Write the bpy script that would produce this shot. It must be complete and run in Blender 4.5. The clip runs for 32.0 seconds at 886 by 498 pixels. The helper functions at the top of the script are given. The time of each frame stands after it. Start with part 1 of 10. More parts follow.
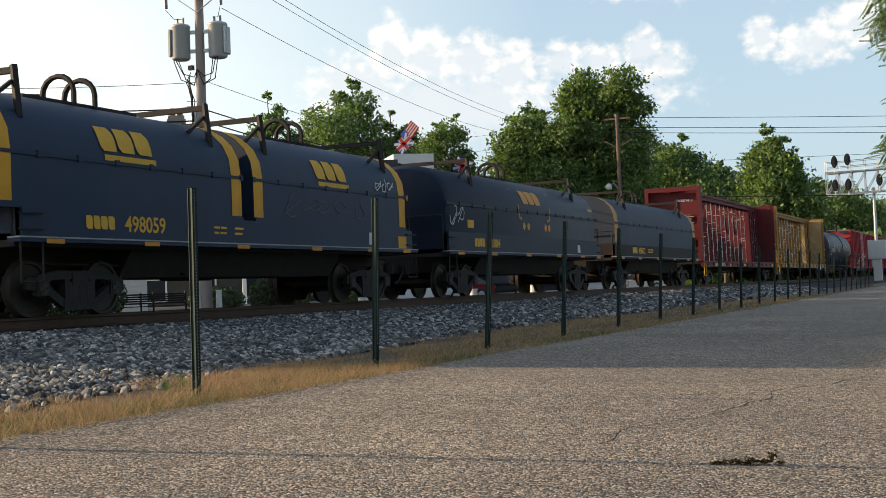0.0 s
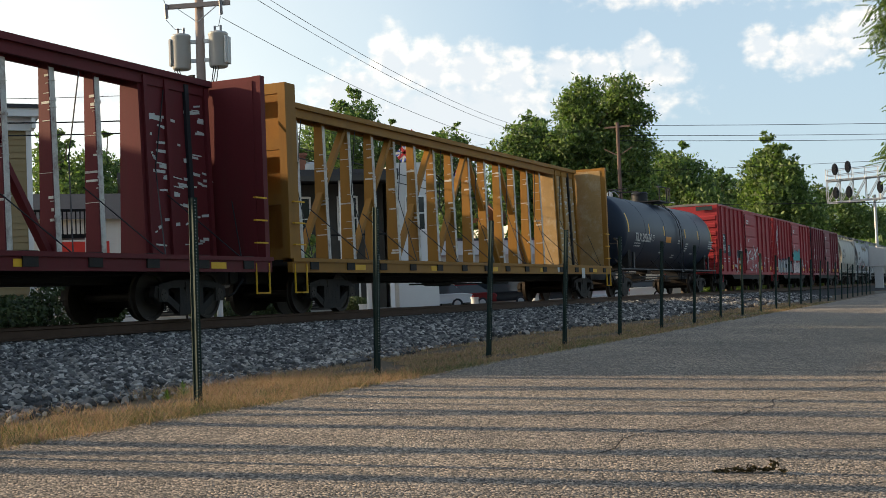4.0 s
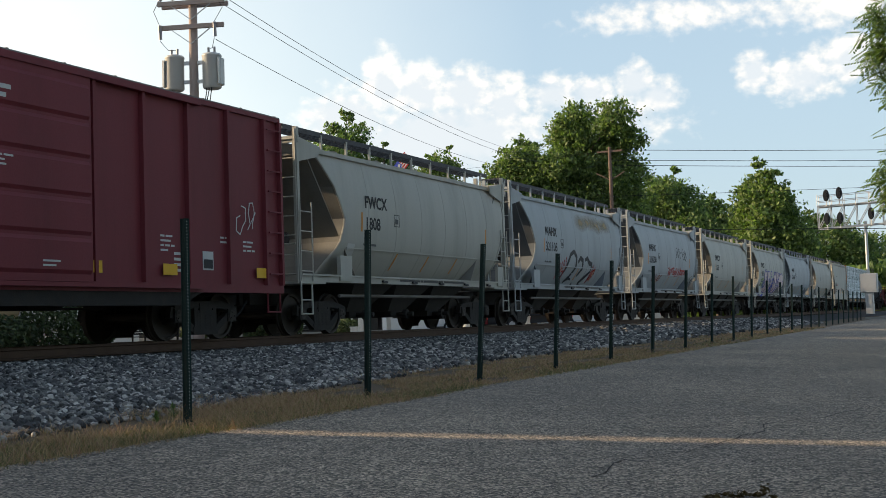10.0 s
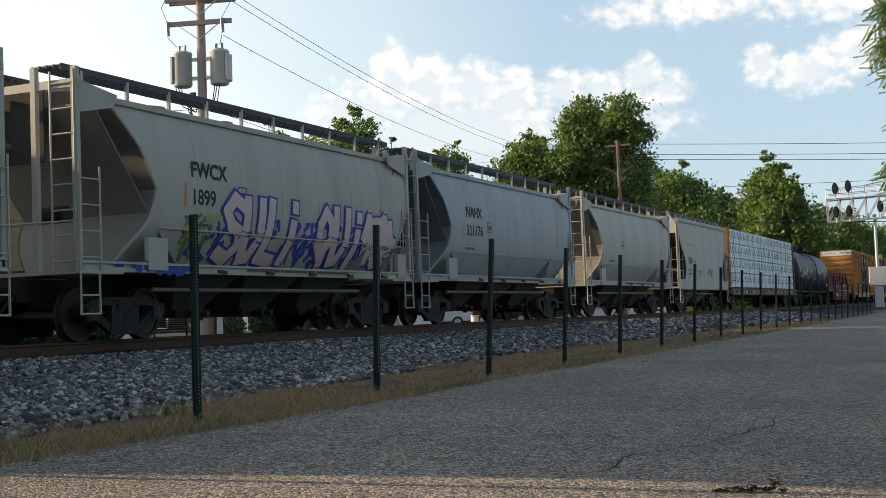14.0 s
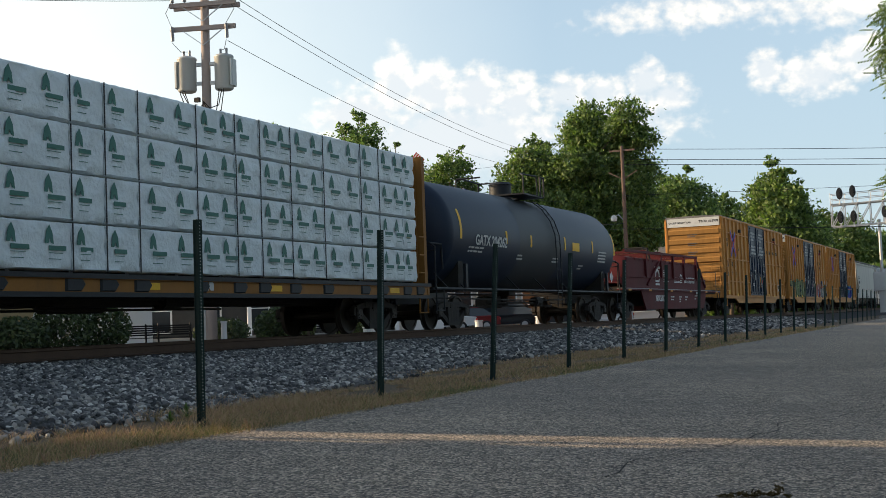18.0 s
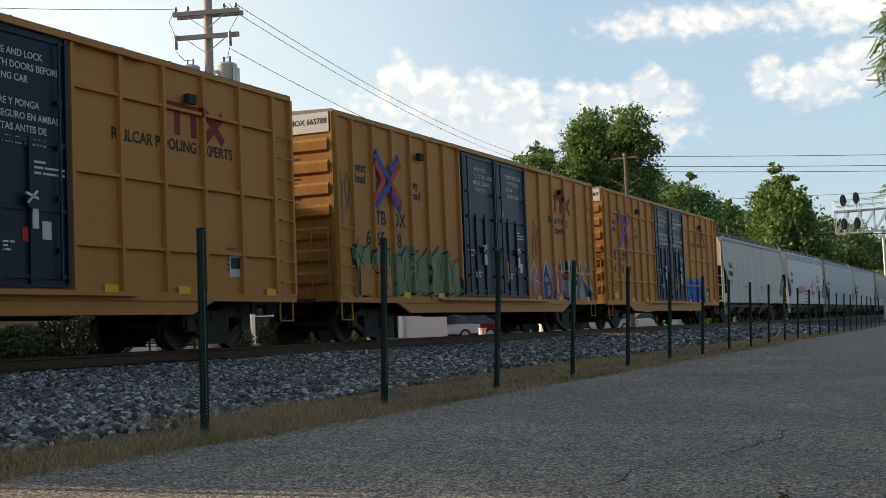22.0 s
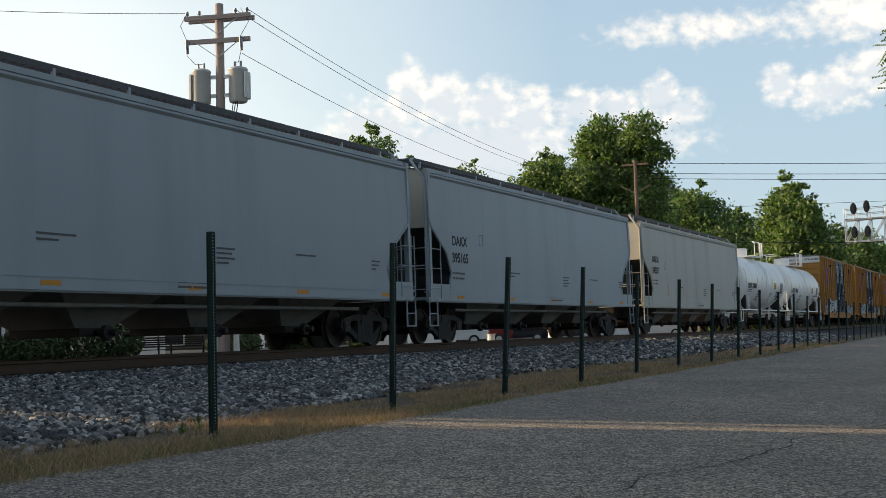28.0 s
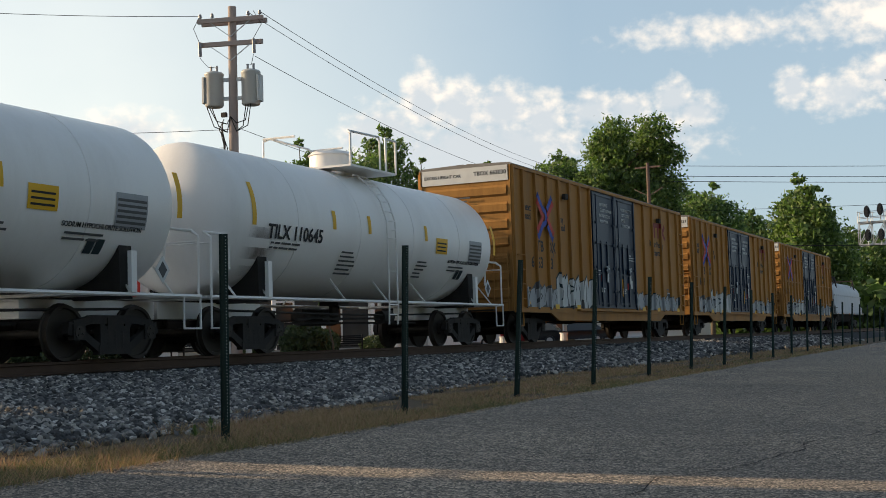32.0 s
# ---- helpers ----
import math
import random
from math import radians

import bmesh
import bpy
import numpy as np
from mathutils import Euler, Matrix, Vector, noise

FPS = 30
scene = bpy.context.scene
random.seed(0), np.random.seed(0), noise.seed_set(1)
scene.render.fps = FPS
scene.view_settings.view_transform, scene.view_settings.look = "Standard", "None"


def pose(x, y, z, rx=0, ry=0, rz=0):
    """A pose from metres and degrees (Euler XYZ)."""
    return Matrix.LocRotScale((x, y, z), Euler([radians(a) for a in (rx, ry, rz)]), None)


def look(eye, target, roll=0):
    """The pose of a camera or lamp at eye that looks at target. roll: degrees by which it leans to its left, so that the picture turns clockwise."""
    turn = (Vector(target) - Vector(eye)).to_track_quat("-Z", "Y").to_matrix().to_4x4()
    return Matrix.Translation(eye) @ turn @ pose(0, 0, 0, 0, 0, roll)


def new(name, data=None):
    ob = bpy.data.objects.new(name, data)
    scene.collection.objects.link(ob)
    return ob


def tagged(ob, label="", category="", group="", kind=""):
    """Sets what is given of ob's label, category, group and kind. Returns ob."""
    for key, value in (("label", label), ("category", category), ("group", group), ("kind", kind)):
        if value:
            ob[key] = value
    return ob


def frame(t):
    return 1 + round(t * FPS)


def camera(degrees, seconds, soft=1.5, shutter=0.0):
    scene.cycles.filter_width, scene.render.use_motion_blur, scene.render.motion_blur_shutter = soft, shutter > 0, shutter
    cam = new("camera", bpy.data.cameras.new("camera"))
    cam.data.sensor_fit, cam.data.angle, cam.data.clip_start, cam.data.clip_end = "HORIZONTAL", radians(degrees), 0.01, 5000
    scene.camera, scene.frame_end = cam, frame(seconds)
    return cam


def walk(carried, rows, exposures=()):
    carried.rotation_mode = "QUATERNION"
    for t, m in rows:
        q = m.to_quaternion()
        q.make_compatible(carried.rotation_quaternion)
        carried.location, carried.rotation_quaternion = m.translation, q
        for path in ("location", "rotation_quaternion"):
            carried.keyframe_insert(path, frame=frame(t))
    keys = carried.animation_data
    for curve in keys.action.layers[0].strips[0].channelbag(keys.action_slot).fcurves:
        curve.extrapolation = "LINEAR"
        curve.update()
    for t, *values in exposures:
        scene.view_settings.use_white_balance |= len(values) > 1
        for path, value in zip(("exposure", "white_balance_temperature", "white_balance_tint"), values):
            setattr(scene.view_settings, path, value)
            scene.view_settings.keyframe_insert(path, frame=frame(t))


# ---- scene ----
cam = camera(38.2, 32.0, soft=0.75)

PATH = [
    (0.0, pose(0.0, 0.0, 0.8, 91.87, 2.16, 23.87)),
    (0.5, pose(0.0, 0.0, 0.8, 91.92, 2.36, 23.93)),
    (1.0, pose(0.0, 0.0, 0.8, 92.02, 2.42, 23.92)),
    (1.5, pose(0.0, 0.0, 0.8, 92.14, 2.46, 23.84)),
    (2.0, pose(0.0, 0.0, 0.8, 92.20, 2.49, 23.90)),
    (2.5, pose(0.0, 0.0, 0.8, 92.15, 2.36, 23.97)),
    (3.0, pose(0.0, 0.0, 0.8, 92.18, 2.36, 24.04)),
    (3.5, pose(0.0, 0.0, 0.8, 92.23, 2.36, 23.90)),
    (5.5, pose(0.0, 0.0, 0.8, 92.57, 2.09, 24.24)),
    (6.0, pose(0.0, 0.0, 0.8, 92.81, 2.11, 24.46)),
    (6.5, pose(0.0, 0.0, 0.8, 92.69, 2.15, 24.31)),
    (7.0, pose(0.0, 0.0, 0.8, 92.77, 2.35, 24.37)),
    (7.5, pose(0.0, 0.0, 0.8, 92.70, 2.25, 24.20)),
    (8.0, pose(0.0, 0.0, 0.8, 92.90, 2.48, 23.81)),
    (8.5, pose(0.0, 0.0, 0.8, 93.00, 2.31, 23.35)),
    (9.0, pose(0.0, 0.0, 0.8, 93.17, 2.17, 23.27)),
    (9.5, pose(0.0, 0.0, 0.8, 93.31, 2.00, 23.43)),
    (10.0, pose(0.0, 0.0, 0.8, 93.27, 1.93, 23.53)),
    (10.5, pose(0.0, 0.0, 0.8, 93.23, 1.84, 23.42)),
    (11.0, pose(0.0, 0.0, 0.8, 93.22, 1.89, 23.42)),
    (11.5, pose(0.0, 0.0, 0.8, 93.27, 1.85, 23.56)),
    (12.0, pose(0.0, 0.0, 0.8, 93.15, 1.89, 23.61)),
    (12.5, pose(0.0, 0.0, 0.8, 93.08, 1.95, 23.72)),
    (13.0, pose(0.0, 0.0, 0.8, 93.05, 1.96, 23.83)),
    (13.5, pose(0.0, 0.0, 0.8, 93.00, 2.05, 23.90)),
    (14.0, pose(0.0, 0.0, 0.8, 93.06, 2.15, 23.92)),
    (14.5, pose(0.0, 0.0, 0.8, 93.11, 2.12, 23.88)),
    (16.5, pose(0.0, 0.0, 0.8, 93.15, 2.06, 24.06)),
    (17.0, pose(0.0, 0.0, 0.8, 93.25, 2.12, 23.99)),
    (17.5, pose(0.0, 0.0, 0.8, 93.29, 2.10, 24.03)),
    (18.0, pose(0.0, 0.0, 0.8, 93.29, 2.13, 24.10)),
    (18.5, pose(0.0, 0.0, 0.8, 93.29, 2.10, 24.20)),
    (19.0, pose(0.0, 0.0, 0.8, 93.40, 2.15, 24.26)),
    (19.5, pose(0.0, 0.0, 0.8, 93.48, 2.31, 24.32)),
    (20.0, pose(0.0, 0.0, 0.8, 93.59, 2.24, 24.30)),
    (20.5, pose(0.0, 0.0, 0.8, 93.63, 2.25, 24.22)),
    (21.0, pose(0.0, 0.0, 0.8, 93.72, 2.25, 24.10)),
    (21.5, pose(0.0, 0.0, 0.8, 93.68, 2.22, 24.16)),
    (22.0, pose(0.0, 0.0, 0.8, 93.64, 2.22, 24.26)),
    (22.5, pose(0.0, 0.0, 0.8, 93.71, 2.12, 24.33)),
    (23.0, pose(0.0, 0.0, 0.8, 93.68, 2.03, 24.39)),
    (23.5, pose(0.0, 0.0, 0.8, 93.62, 2.10, 24.53)),
    (24.0, pose(0.0, 0.0, 0.8, 93.66, 2.10, 24.58)),
    (24.5, pose(0.0, 0.0, 0.8, 93.73, 2.01, 24.65)),
    (26.5, pose(0.0, 0.0, 0.8, 93.78, 1.89, 24.81)),
    (27.0, pose(0.0, 0.0, 0.8, 93.78, 1.87, 24.77)),
    (27.5, pose(0.0, 0.0, 0.8, 93.86, 1.86, 24.72)),
    (28.0, pose(0.0, 0.0, 0.8, 93.90, 1.81, 24.65)),
    (28.5, pose(0.0, 0.0, 0.8, 93.90, 1.80, 24.79)),
    (29.0, pose(0.0, 0.0, 0.8, 93.90, 1.82, 24.82)),
    (29.5, pose(0.0, 0.0, 0.8, 93.97, 1.85, 24.79)),
    (30.0, pose(0.0, 0.0, 0.8, 94.04, 1.73, 24.78)),
    (30.5, pose(0.0, 0.0, 0.8, 94.09, 1.67, 24.91)),
    (31.0, pose(0.0, 0.0, 0.8, 94.09, 1.59, 24.92)),
    (31.5, pose(0.0, 0.0, 0.8, 94.07, 1.66, 25.13)),
    (32.0, pose(0.0, 0.0, 0.8, 94.03, 1.71, 25.19)),
]
walk(cam, PATH, exposures=[(0.0, 0.94, 6950, 11), (19.6, 0.94, 6950, 11), (20.8, 0.8, 6950, 11), (21.6, 0.82, 6950, 11), (22.6, 0.94, 6950, 11), (25.0, 0.94, 6950, 11), (27.0, 0.84, 6950, 11), (29.5, 0.84, 6950, 11), (31.0, 0.76, 6950, 11), (32.0, 0.67, 6950, 11)])

# ---- world, sun, exposure ----
SUN_AZ = radians(104.0)      # from +y towards -x
SUN_EL = radians(16.0)
SUN_DIR = Vector((-math.sin(SUN_AZ) * math.cos(SUN_EL), math.cos(SUN_AZ) * math.cos(SUN_EL), math.sin(SUN_EL)))
sun_data = bpy.data.lights.new("sun", "SUN")
sun_data.energy, sun_data.angle, sun_data.color = 3.85, radians(0.53), (1.0, 0.78, 0.52)
sun = new("sun", sun_data)
sun.matrix_basis = look((-300, 0, 120), Vector((-300, 0, 120)) - SUN_DIR)


def build_world():
    w = bpy.data.worlds.new("sky")
    scene.world = w
    w.use_nodes = True
    nt = w.node_tree
    nt.nodes.clear()
    N, K = nt.nodes.new, nt.links.new
    out, bg = N("ShaderNodeOutputWorld"), N("ShaderNodeBackground")
    sky = N("ShaderNodeTexSky")
    sky.sky_type, sky.sun_disc = "NISHITA", False
    sky.sun_elevation, sky.sun_rotation = SUN_EL, -SUN_AZ
    sky.air_density, sky.dust_density, sky.ozone_density = 1.0, 1.2, 1.0
    # cumulus banks: soft-edged heaps in azimuth and elevation, broken up by noise
    co, sep = N("ShaderNodeTexCoord"), N("ShaderNodeSeparateXYZ")
    K(co.outputs["Generated"], sep.inputs[0])

    def math_node(op, a, b=None, c=None):
        n = N("ShaderNodeMath")
        n.operation = op
        for i, v in enumerate((a, b, c)):
            if v is None:
                continue
            if isinstance(v, (int, float)):
                n.inputs[i].default_value = v
            else:
                K(v, n.inputs[i])
        return n.outputs[0]

    az = math_node("MULTIPLY", math_node("ARCTAN2", sep.outputs[0], sep.outputs[1]), 57.2958)
    el = math_node("MULTIPLY", math_node("ARCSINE", sep.outputs[2]), 57.2958)
    comb = N("ShaderNodeCombineXYZ")
    K(az, comb.inputs[0])
    K(math_node("MULTIPLY", el, 1.25), comb.inputs[1])
    fine, broad, wisp = N("ShaderNodeTexNoise"), N("ShaderNodeTexNoise"), N("ShaderNodeTexNoise")
    for n, s, d in ((fine, 1.5, 8), (broad, 0.42, 4), (wisp, 0.16, 5)):
        n.inputs["Scale"].default_value, n.inputs["Detail"].default_value = s, d
        K(comb.outputs[0], n.inputs["Vector"])
    jag = math_node("ADD", math_node("MULTIPLY", math_node("SUBTRACT", fine.outputs[0], 0.5), 1.9), math_node("MULTIPLY", math_node("SUBTRACT", broad.outputs[0], 0.5), 1.1))
    heap, shade = None, None
    for ca, ce, ra, re, soft in HEAPS:
        # flat-based heap: distance grows faster below the middle
        da = math_node("DIVIDE", math_node("SUBTRACT", az, ca), ra)
        de = math_node("DIVIDE", math_node("SUBTRACT", el, ce), re)
        d2 = math_node("ADD", math_node("MULTIPLY", da, da), math_node("MULTIPLY", de, de))
        v = math_node("MULTIPLY", math_node("SUBTRACT", 1.0, math_node("SQRT", d2)), soft)
        heap = v if heap is None else math_node("MAXIMUM", heap, v)
    dens = N("ShaderNodeMapRange")
    dens.interpolation_type = "SMOOTHSTEP"
    dens.inputs["From Min"].default_value, dens.inputs["From Max"].default_value = -0.18, 0.58
    body = math_node("ADD", heap, math_node("MULTIPLY", jag, 0.52))
    K(body, dens.inputs["Value"])
    # pale summer haze, thickest near the horizon and whiter towards the sun
    haze = N("ShaderNodeMapRange")
    haze.inputs["From Min"].default_value, haze.inputs["From Max"].default_value = 10.0, 50.0
    haze.inputs["To Min"].default_value, haze.inputs["To Max"].default_value = 0.74, 0.08
    K(math_node("ADD", el, math_node("MULTIPLY", math_node("SUBTRACT", wisp.outputs[0], 0.5), -16.0)), haze.inputs["Value"])
    side = N("ShaderNodeMapRange")
    side.inputs["From Min"].default_value, side.inputs["From Max"].default_value = -19.0, -40.0
    K(az, side.inputs["Value"])
    pale = N("ShaderNodeMix")
    pale.data_type = "RGBA"
    pale.inputs[6].default_value, pale.inputs[7].default_value = (2.3, 3.2, 4.1, 1), (5.3, 5.75, 5.75, 1)
    K(side.outputs[0], pale.inputs[0])
    clear = N("ShaderNodeMix")
    clear.data_type = "RGBA"
    K(haze.outputs[0], clear.inputs[0])
    K(sky.outputs[0], clear.inputs[6])
    K(pale.outputs[2], clear.inputs[7])
    # sunlit rims, blue-grey hollows
    lit = N("ShaderNodeMapRange")
    lit.interpolation_type = "SMOOTHSTEP"
    lit.inputs["From Min"].default_value, lit.inputs["From Max"].default_value = -0.15, 0.5
    tall = math_node("MULTIPLY", math_node("SUBTRACT", el, 9.6), 0.13)
    K(math_node("ADD", math_node("SUBTRACT", 0.30, math_node("MULTIPLY", heap, 0.75)), math_node("ADD", tall, math_node("MULTIPLY", jag, 0.55))), lit.inputs["Value"])
    cloud = N("ShaderNodeMix")
    cloud.data_type = "RGBA"
    cloud.inputs[6].default_value, cloud.inputs[7].default_value = (3.8, 4.2, 4.6, 1), (6.7, 6.2, 5.6, 1)
    K(lit.outputs[0], cloud.inputs[0])
    mix = N("ShaderNodeMix")
    mix.data_type = "RGBA"
    K(math_node("MULTIPLY", dens.outputs[0], 0.86), mix.inputs[0])
    K(clear.outputs[2], mix.inputs[6])
    K(cloud.outputs[2], mix.inputs[7])
    bg.inputs["Strength"].default_value = 0.115
    K(mix.outputs[2], bg.inputs["Color"])
    K(bg.outputs[0], out.inputs["Surface"])


# azimuth, elevation, half width, half height in degrees, weight
HEAPS = [(-25.8, 10.7, 1.1, 1.7, 1.0), (-27.6, 9.2, 2.2, 1.5, 1.0), (-24.2, 10.3, 1.6, 1.4, 1.0), (-22.2, 10.2, 1.6, 1.3, 1.0), (-20.4, 9.6, 1.2, 1.3, 0.9), (-23.0, 8.2, 6.0, 2.0, 0.9),
         (-18.2, 9.9, 1.3, 1.0, 0.9), (-16.6, 9.9, 1.3, 0.9, 0.8), (-14.6, 10.3, 1.0, 1.0, 1.0), (-13.6, 9.6, 1.2, 0.9, 0.8), (-16.0, 8.6, 3.4, 1.2, 0.6), (-9.4, 10.4, 0.9, 1.0, 0.9), (-7.4, 10.0, 1.9, 1.1, 0.8), (-5.2, 10.6, 2.0, 1.1, 0.9),
         (-12.5, 13.1, 4.0, 0.6, 0.4), (-5.5, 13.1, 4.0, 1.0, 0.5), (-39.0, 9.4, 2.6, 1.0, 0.6), (60, 14, 9, 2.5, 0.9), (140, 12, 12, 3, 0.9), (-150, 14, 10, 2.5, 0.9)]
build_world()

# ---- materials ----
MATS = {}


def mat(name, color, rough=0.6, metal=0.0, scale=3.0, vary=0.25, grain=40.0, bump=0.15, dirt=0.0, dirt_color=(0.05, 0.04, 0.03), spec=0.18, streak=False):
    """A surface with two scales of colour variation, optional dirt and a fine relief."""
    if name in MATS:
        return MATS[name]
    m = bpy.data.materials.new(name)
    m.use_nodes = True
    nt = m.node_tree
    N, K = nt.nodes.new, nt.links.new
    b = nt.nodes["Principled BSDF"]
    co = N("ShaderNodeTexCoord")
    src = co.outputs["Object"]
    if streak:
        mp = N("ShaderNodeMapping")
        mp.inputs["Scale"].default_value = (1.0, 1.0, 0.12)
        K(src, mp.inputs["Vector"])
        src2 = mp.outputs[0]
    else:
        src2 = src
    n1, n2 = N("ShaderNodeTexNoise"), N("ShaderNodeTexNoise")
    n1.inputs["Scale"].default_value, n1.inputs["Detail"].default_value = scale, 6
    n2.inputs["Scale"].default_value, n2.inputs["Detail"].default_value = grain, 4
    K(src2, n1.inputs["Vector"])
    K(src, n2.inputs["Vector"])
    c0, c1 = Vector(color) * (1 - vary), Vector(color) * (1 + vary)
    mix = N("ShaderNodeMix")
    mix.data_type = "RGBA"
    mix.inputs[6].default_value, mix.inputs[7].default_value = (*c0, 1), (*[min(c, 0.95) for c in c1], 1)
    add = N("ShaderNodeMath")
    add.operation = "MULTIPLY_ADD"
    add.inputs[1].default_value, add.inputs[2].default_value = 0.4, 0.0
    K(n2.outputs[0], add.inputs[0])
    add2 = N("ShaderNodeMath")
    add2.operation = "MULTIPLY_ADD"
    add2.inputs[1].default_value = 0.6
    K(n1.outputs[0], add2.inputs[0])
    K(add.outputs[0], add2.inputs[2])
    K(add2.outputs[0], mix.inputs[0])
    colour = mix.outputs[2]
    if dirt > 0:
        n3 = N("ShaderNodeTexNoise")
        n3.inputs["Scale"].default_value, n3.inputs["Detail"].default_value = scale * 0.7, 9
        n3.inputs["Roughness"].default_value = 0.7
        K(src2, n3.inputs["Vector"])
        ramp = N("ShaderNodeValToRGB")
        ramp.color_ramp.elements[0].position, ramp.color_ramp.elements[1].position = 0.48, 0.72
        ramp.color_ramp.elements[1].color = (dirt, dirt, dirt, 1)
        K(n3.outputs[0], ramp.inputs[0])
        dm = N("ShaderNodeMix")
        dm.data_type = "RGBA"
        K(ramp.outputs[0], dm.inputs[0])
        K(colour, dm.inputs[6])
        dm.inputs[7].default_value = (*dirt_color, 1)
        colour = dm.outputs[2]
    K(colour, b.inputs["Base Color"])
    b.inputs["Roughness"].default_value, b.inputs["Metallic"].default_value = rough, metal
    b.inputs["Specular IOR Level"].default_value = spec
    if bump > 0:
        bp = N("ShaderNodeBump")
        bp.inputs["Strength"].default_value, bp.inputs["Distance"].default_value = bump, 0.02
        K(n2.outputs[0], bp.inputs["Height"])
        K(bp.outputs[0], b.inputs["Normal"])
    MATS[name] = m
    return m


# ---- mesh helpers ----
def box(bm, x0, x1, y0, y1, z0, z1):
    v = [bm.verts.new(p) for p in ((x0, y0, z0), (x1, y0, z0), (x1, y1, z0), (x0, y1, z0), (x0, y0, z1), (x1, y0, z1), (x1, y1, z1), (x0, y1, z1))]
    for f in ((3, 2, 1, 0), (4, 5, 6, 7), (0, 1, 5, 4), (1, 2, 6, 5), (2, 3, 7, 6), (3, 0, 4, 7)):
        bm.faces.new([v[i] for i in f])
    return v


def tube(bm, a, b, r, n=8, r2=None):
    a, b = Vector(a), Vector(b)
    d = (b - a).normalized()
    u = d.orthogonal().normalized()
    w = d.cross(u)
    r2 = r if r2 is None else r2
    ring = []
    for p, q in ((a, r), (b, r2)):
        ring.append([bm.verts.new(p + (u * math.cos(2 * math.pi * i / n) + w * math.sin(2 * math.pi * i / n)) * q) for i in range(n)])
    for i in range(n):
        j = (i + 1) % n
        bm.faces.new((ring[0][i], ring[0][j], ring[1][j], ring[1][i]))
    bm.faces.new(ring[0][::-1])
    bm.faces.new(ring[1])


def pipe(bm, pts, r, n=6):
    """One round bar swept along points."""
    P = [Vector(p) for p in pts]
    P = [p for k, p in enumerate(P) if k == 0 or (p - P[k - 1]).length > 1e-4]
    if len(P) < 2:
        return
    T = [((P[min(k + 1, len(P) - 1)] - P[k]).normalized() + (P[k] - P[max(k - 1, 0)]).normalized()).normalized() for k in range(len(P))]
    u = T[0].orthogonal().normalized()
    rows = []
    for k, p in enumerate(P):
        u = (u - T[k] * u.dot(T[k]))
        u = u.normalized() if u.length > 1e-4 else T[k].orthogonal().normalized()
        w = T[k].cross(u)
        q = r
        if 0 < k < len(P) - 1:
            q = r / max(0.6, T[k].dot((P[k + 1] - P[k]).normalized()))
        rows.append([p + (u * math.cos(2 * math.pi * a / n) + w * math.sin(2 * math.pi * a / n)) * q for a in range(n)])
    loft(bm, rows)


def bar(bm, a, b, w, h):
    """A square bar from a to b, w across and h deep."""
    a, b = Vector(a), Vector(b)
    d = (b - a).normalized()
    side = d.cross(Vector((0, 0, 1)))
    side = Vector((1, 0, 0)) if side.length < 0.01 else side.normalized()
    up = side.cross(d)
    v = [bm.verts.new(p + side * sx * w / 2 + up * sz * h / 2) for p in (a, b) for sx, sz in ((-1, -1), (1, -1), (1, 1), (-1, 1))]
    for f in ((3, 2, 1, 0), (4, 5, 6, 7), (0, 1, 5, 4), (1, 2, 6, 5), (2, 3, 7, 6), (3, 0, 4, 7)):
        bm.faces.new([v[i] for i in f])


def loft(bm, sections, closed=True, caps=True):
    """Skin a row of sections (lists of points, all of one length)."""
    rows = [[bm.verts.new(p) for p in s] for s in sections]
    n = len(rows[0])
    for a, b in zip(rows[:-1], rows[1:]):
        for i in range(n if closed else n - 1):
            j = (i + 1) % n
            bm.faces.new((a[i], a[j], b[j], b[i]))
    if caps and closed:
        bm.faces.new(rows[0][::-1])
        bm.faces.new(rows[-1])
    return rows


def finish(bm, smooth=None, bevel=0.0):
    if bevel > 0:
        bmesh.ops.bevel(bm, geom=list(bm.edges), offset=bevel, segments=1, affect="EDGES")
    bmesh.ops.recalc_face_normals(bm, faces=list(bm.faces))
    me = bpy.data.meshes.new("mesh")
    bm.to_mesh(me)
    bm.free()
    if smooth is not None:
        me.polygons.foreach_set("use_smooth", [True] * len(me.polygons))
        me.set_sharp_from_angle(angle=radians(smooth))
    return me


def part(name, bm, material, parent=None, label="", smooth=None, bevel=0.0, m=None):
    """Link a bmesh, or a mesh, as one object under a thing or a part."""
    me = finish(bm, smooth, bevel) if isinstance(bm, bmesh.types.BMesh) else bm
    if material is not None and not me.materials:
        me.materials.append(material)
    ob = new(name, me)
    if m is not None:
        ob.matrix_basis = m
    if parent is not None:
        ob.parent = parent
    if label:
        tagged(ob, label)
    return ob


def B():
    return bmesh.new()


def split(name, bm, material, parent=None, label=""):
    """One object for each loose piece of a bmesh."""
    bm.verts.index_update()
    seen, out = set(), []
    for v in bm.verts:
        if v.index in seen:
            continue
        seen.add(v.index)
        todo, isle = [v], []
        while todo:
            a = todo.pop()
            isle.append(a)
            for e in a.link_edges:
                b = e.other_vert(a)
                if b.index not in seen:
                    seen.add(b.index)
                    todo.append(b)
        one = B()
        to = {a.index: one.verts.new(a.co) for a in isle}
        for f in {f for a in isle for f in a.link_faces}:
            one.faces.new([to[a.index] for a in f.verts])
        out.append(part(name, one, material, parent, label))
    bm.free()
    return out


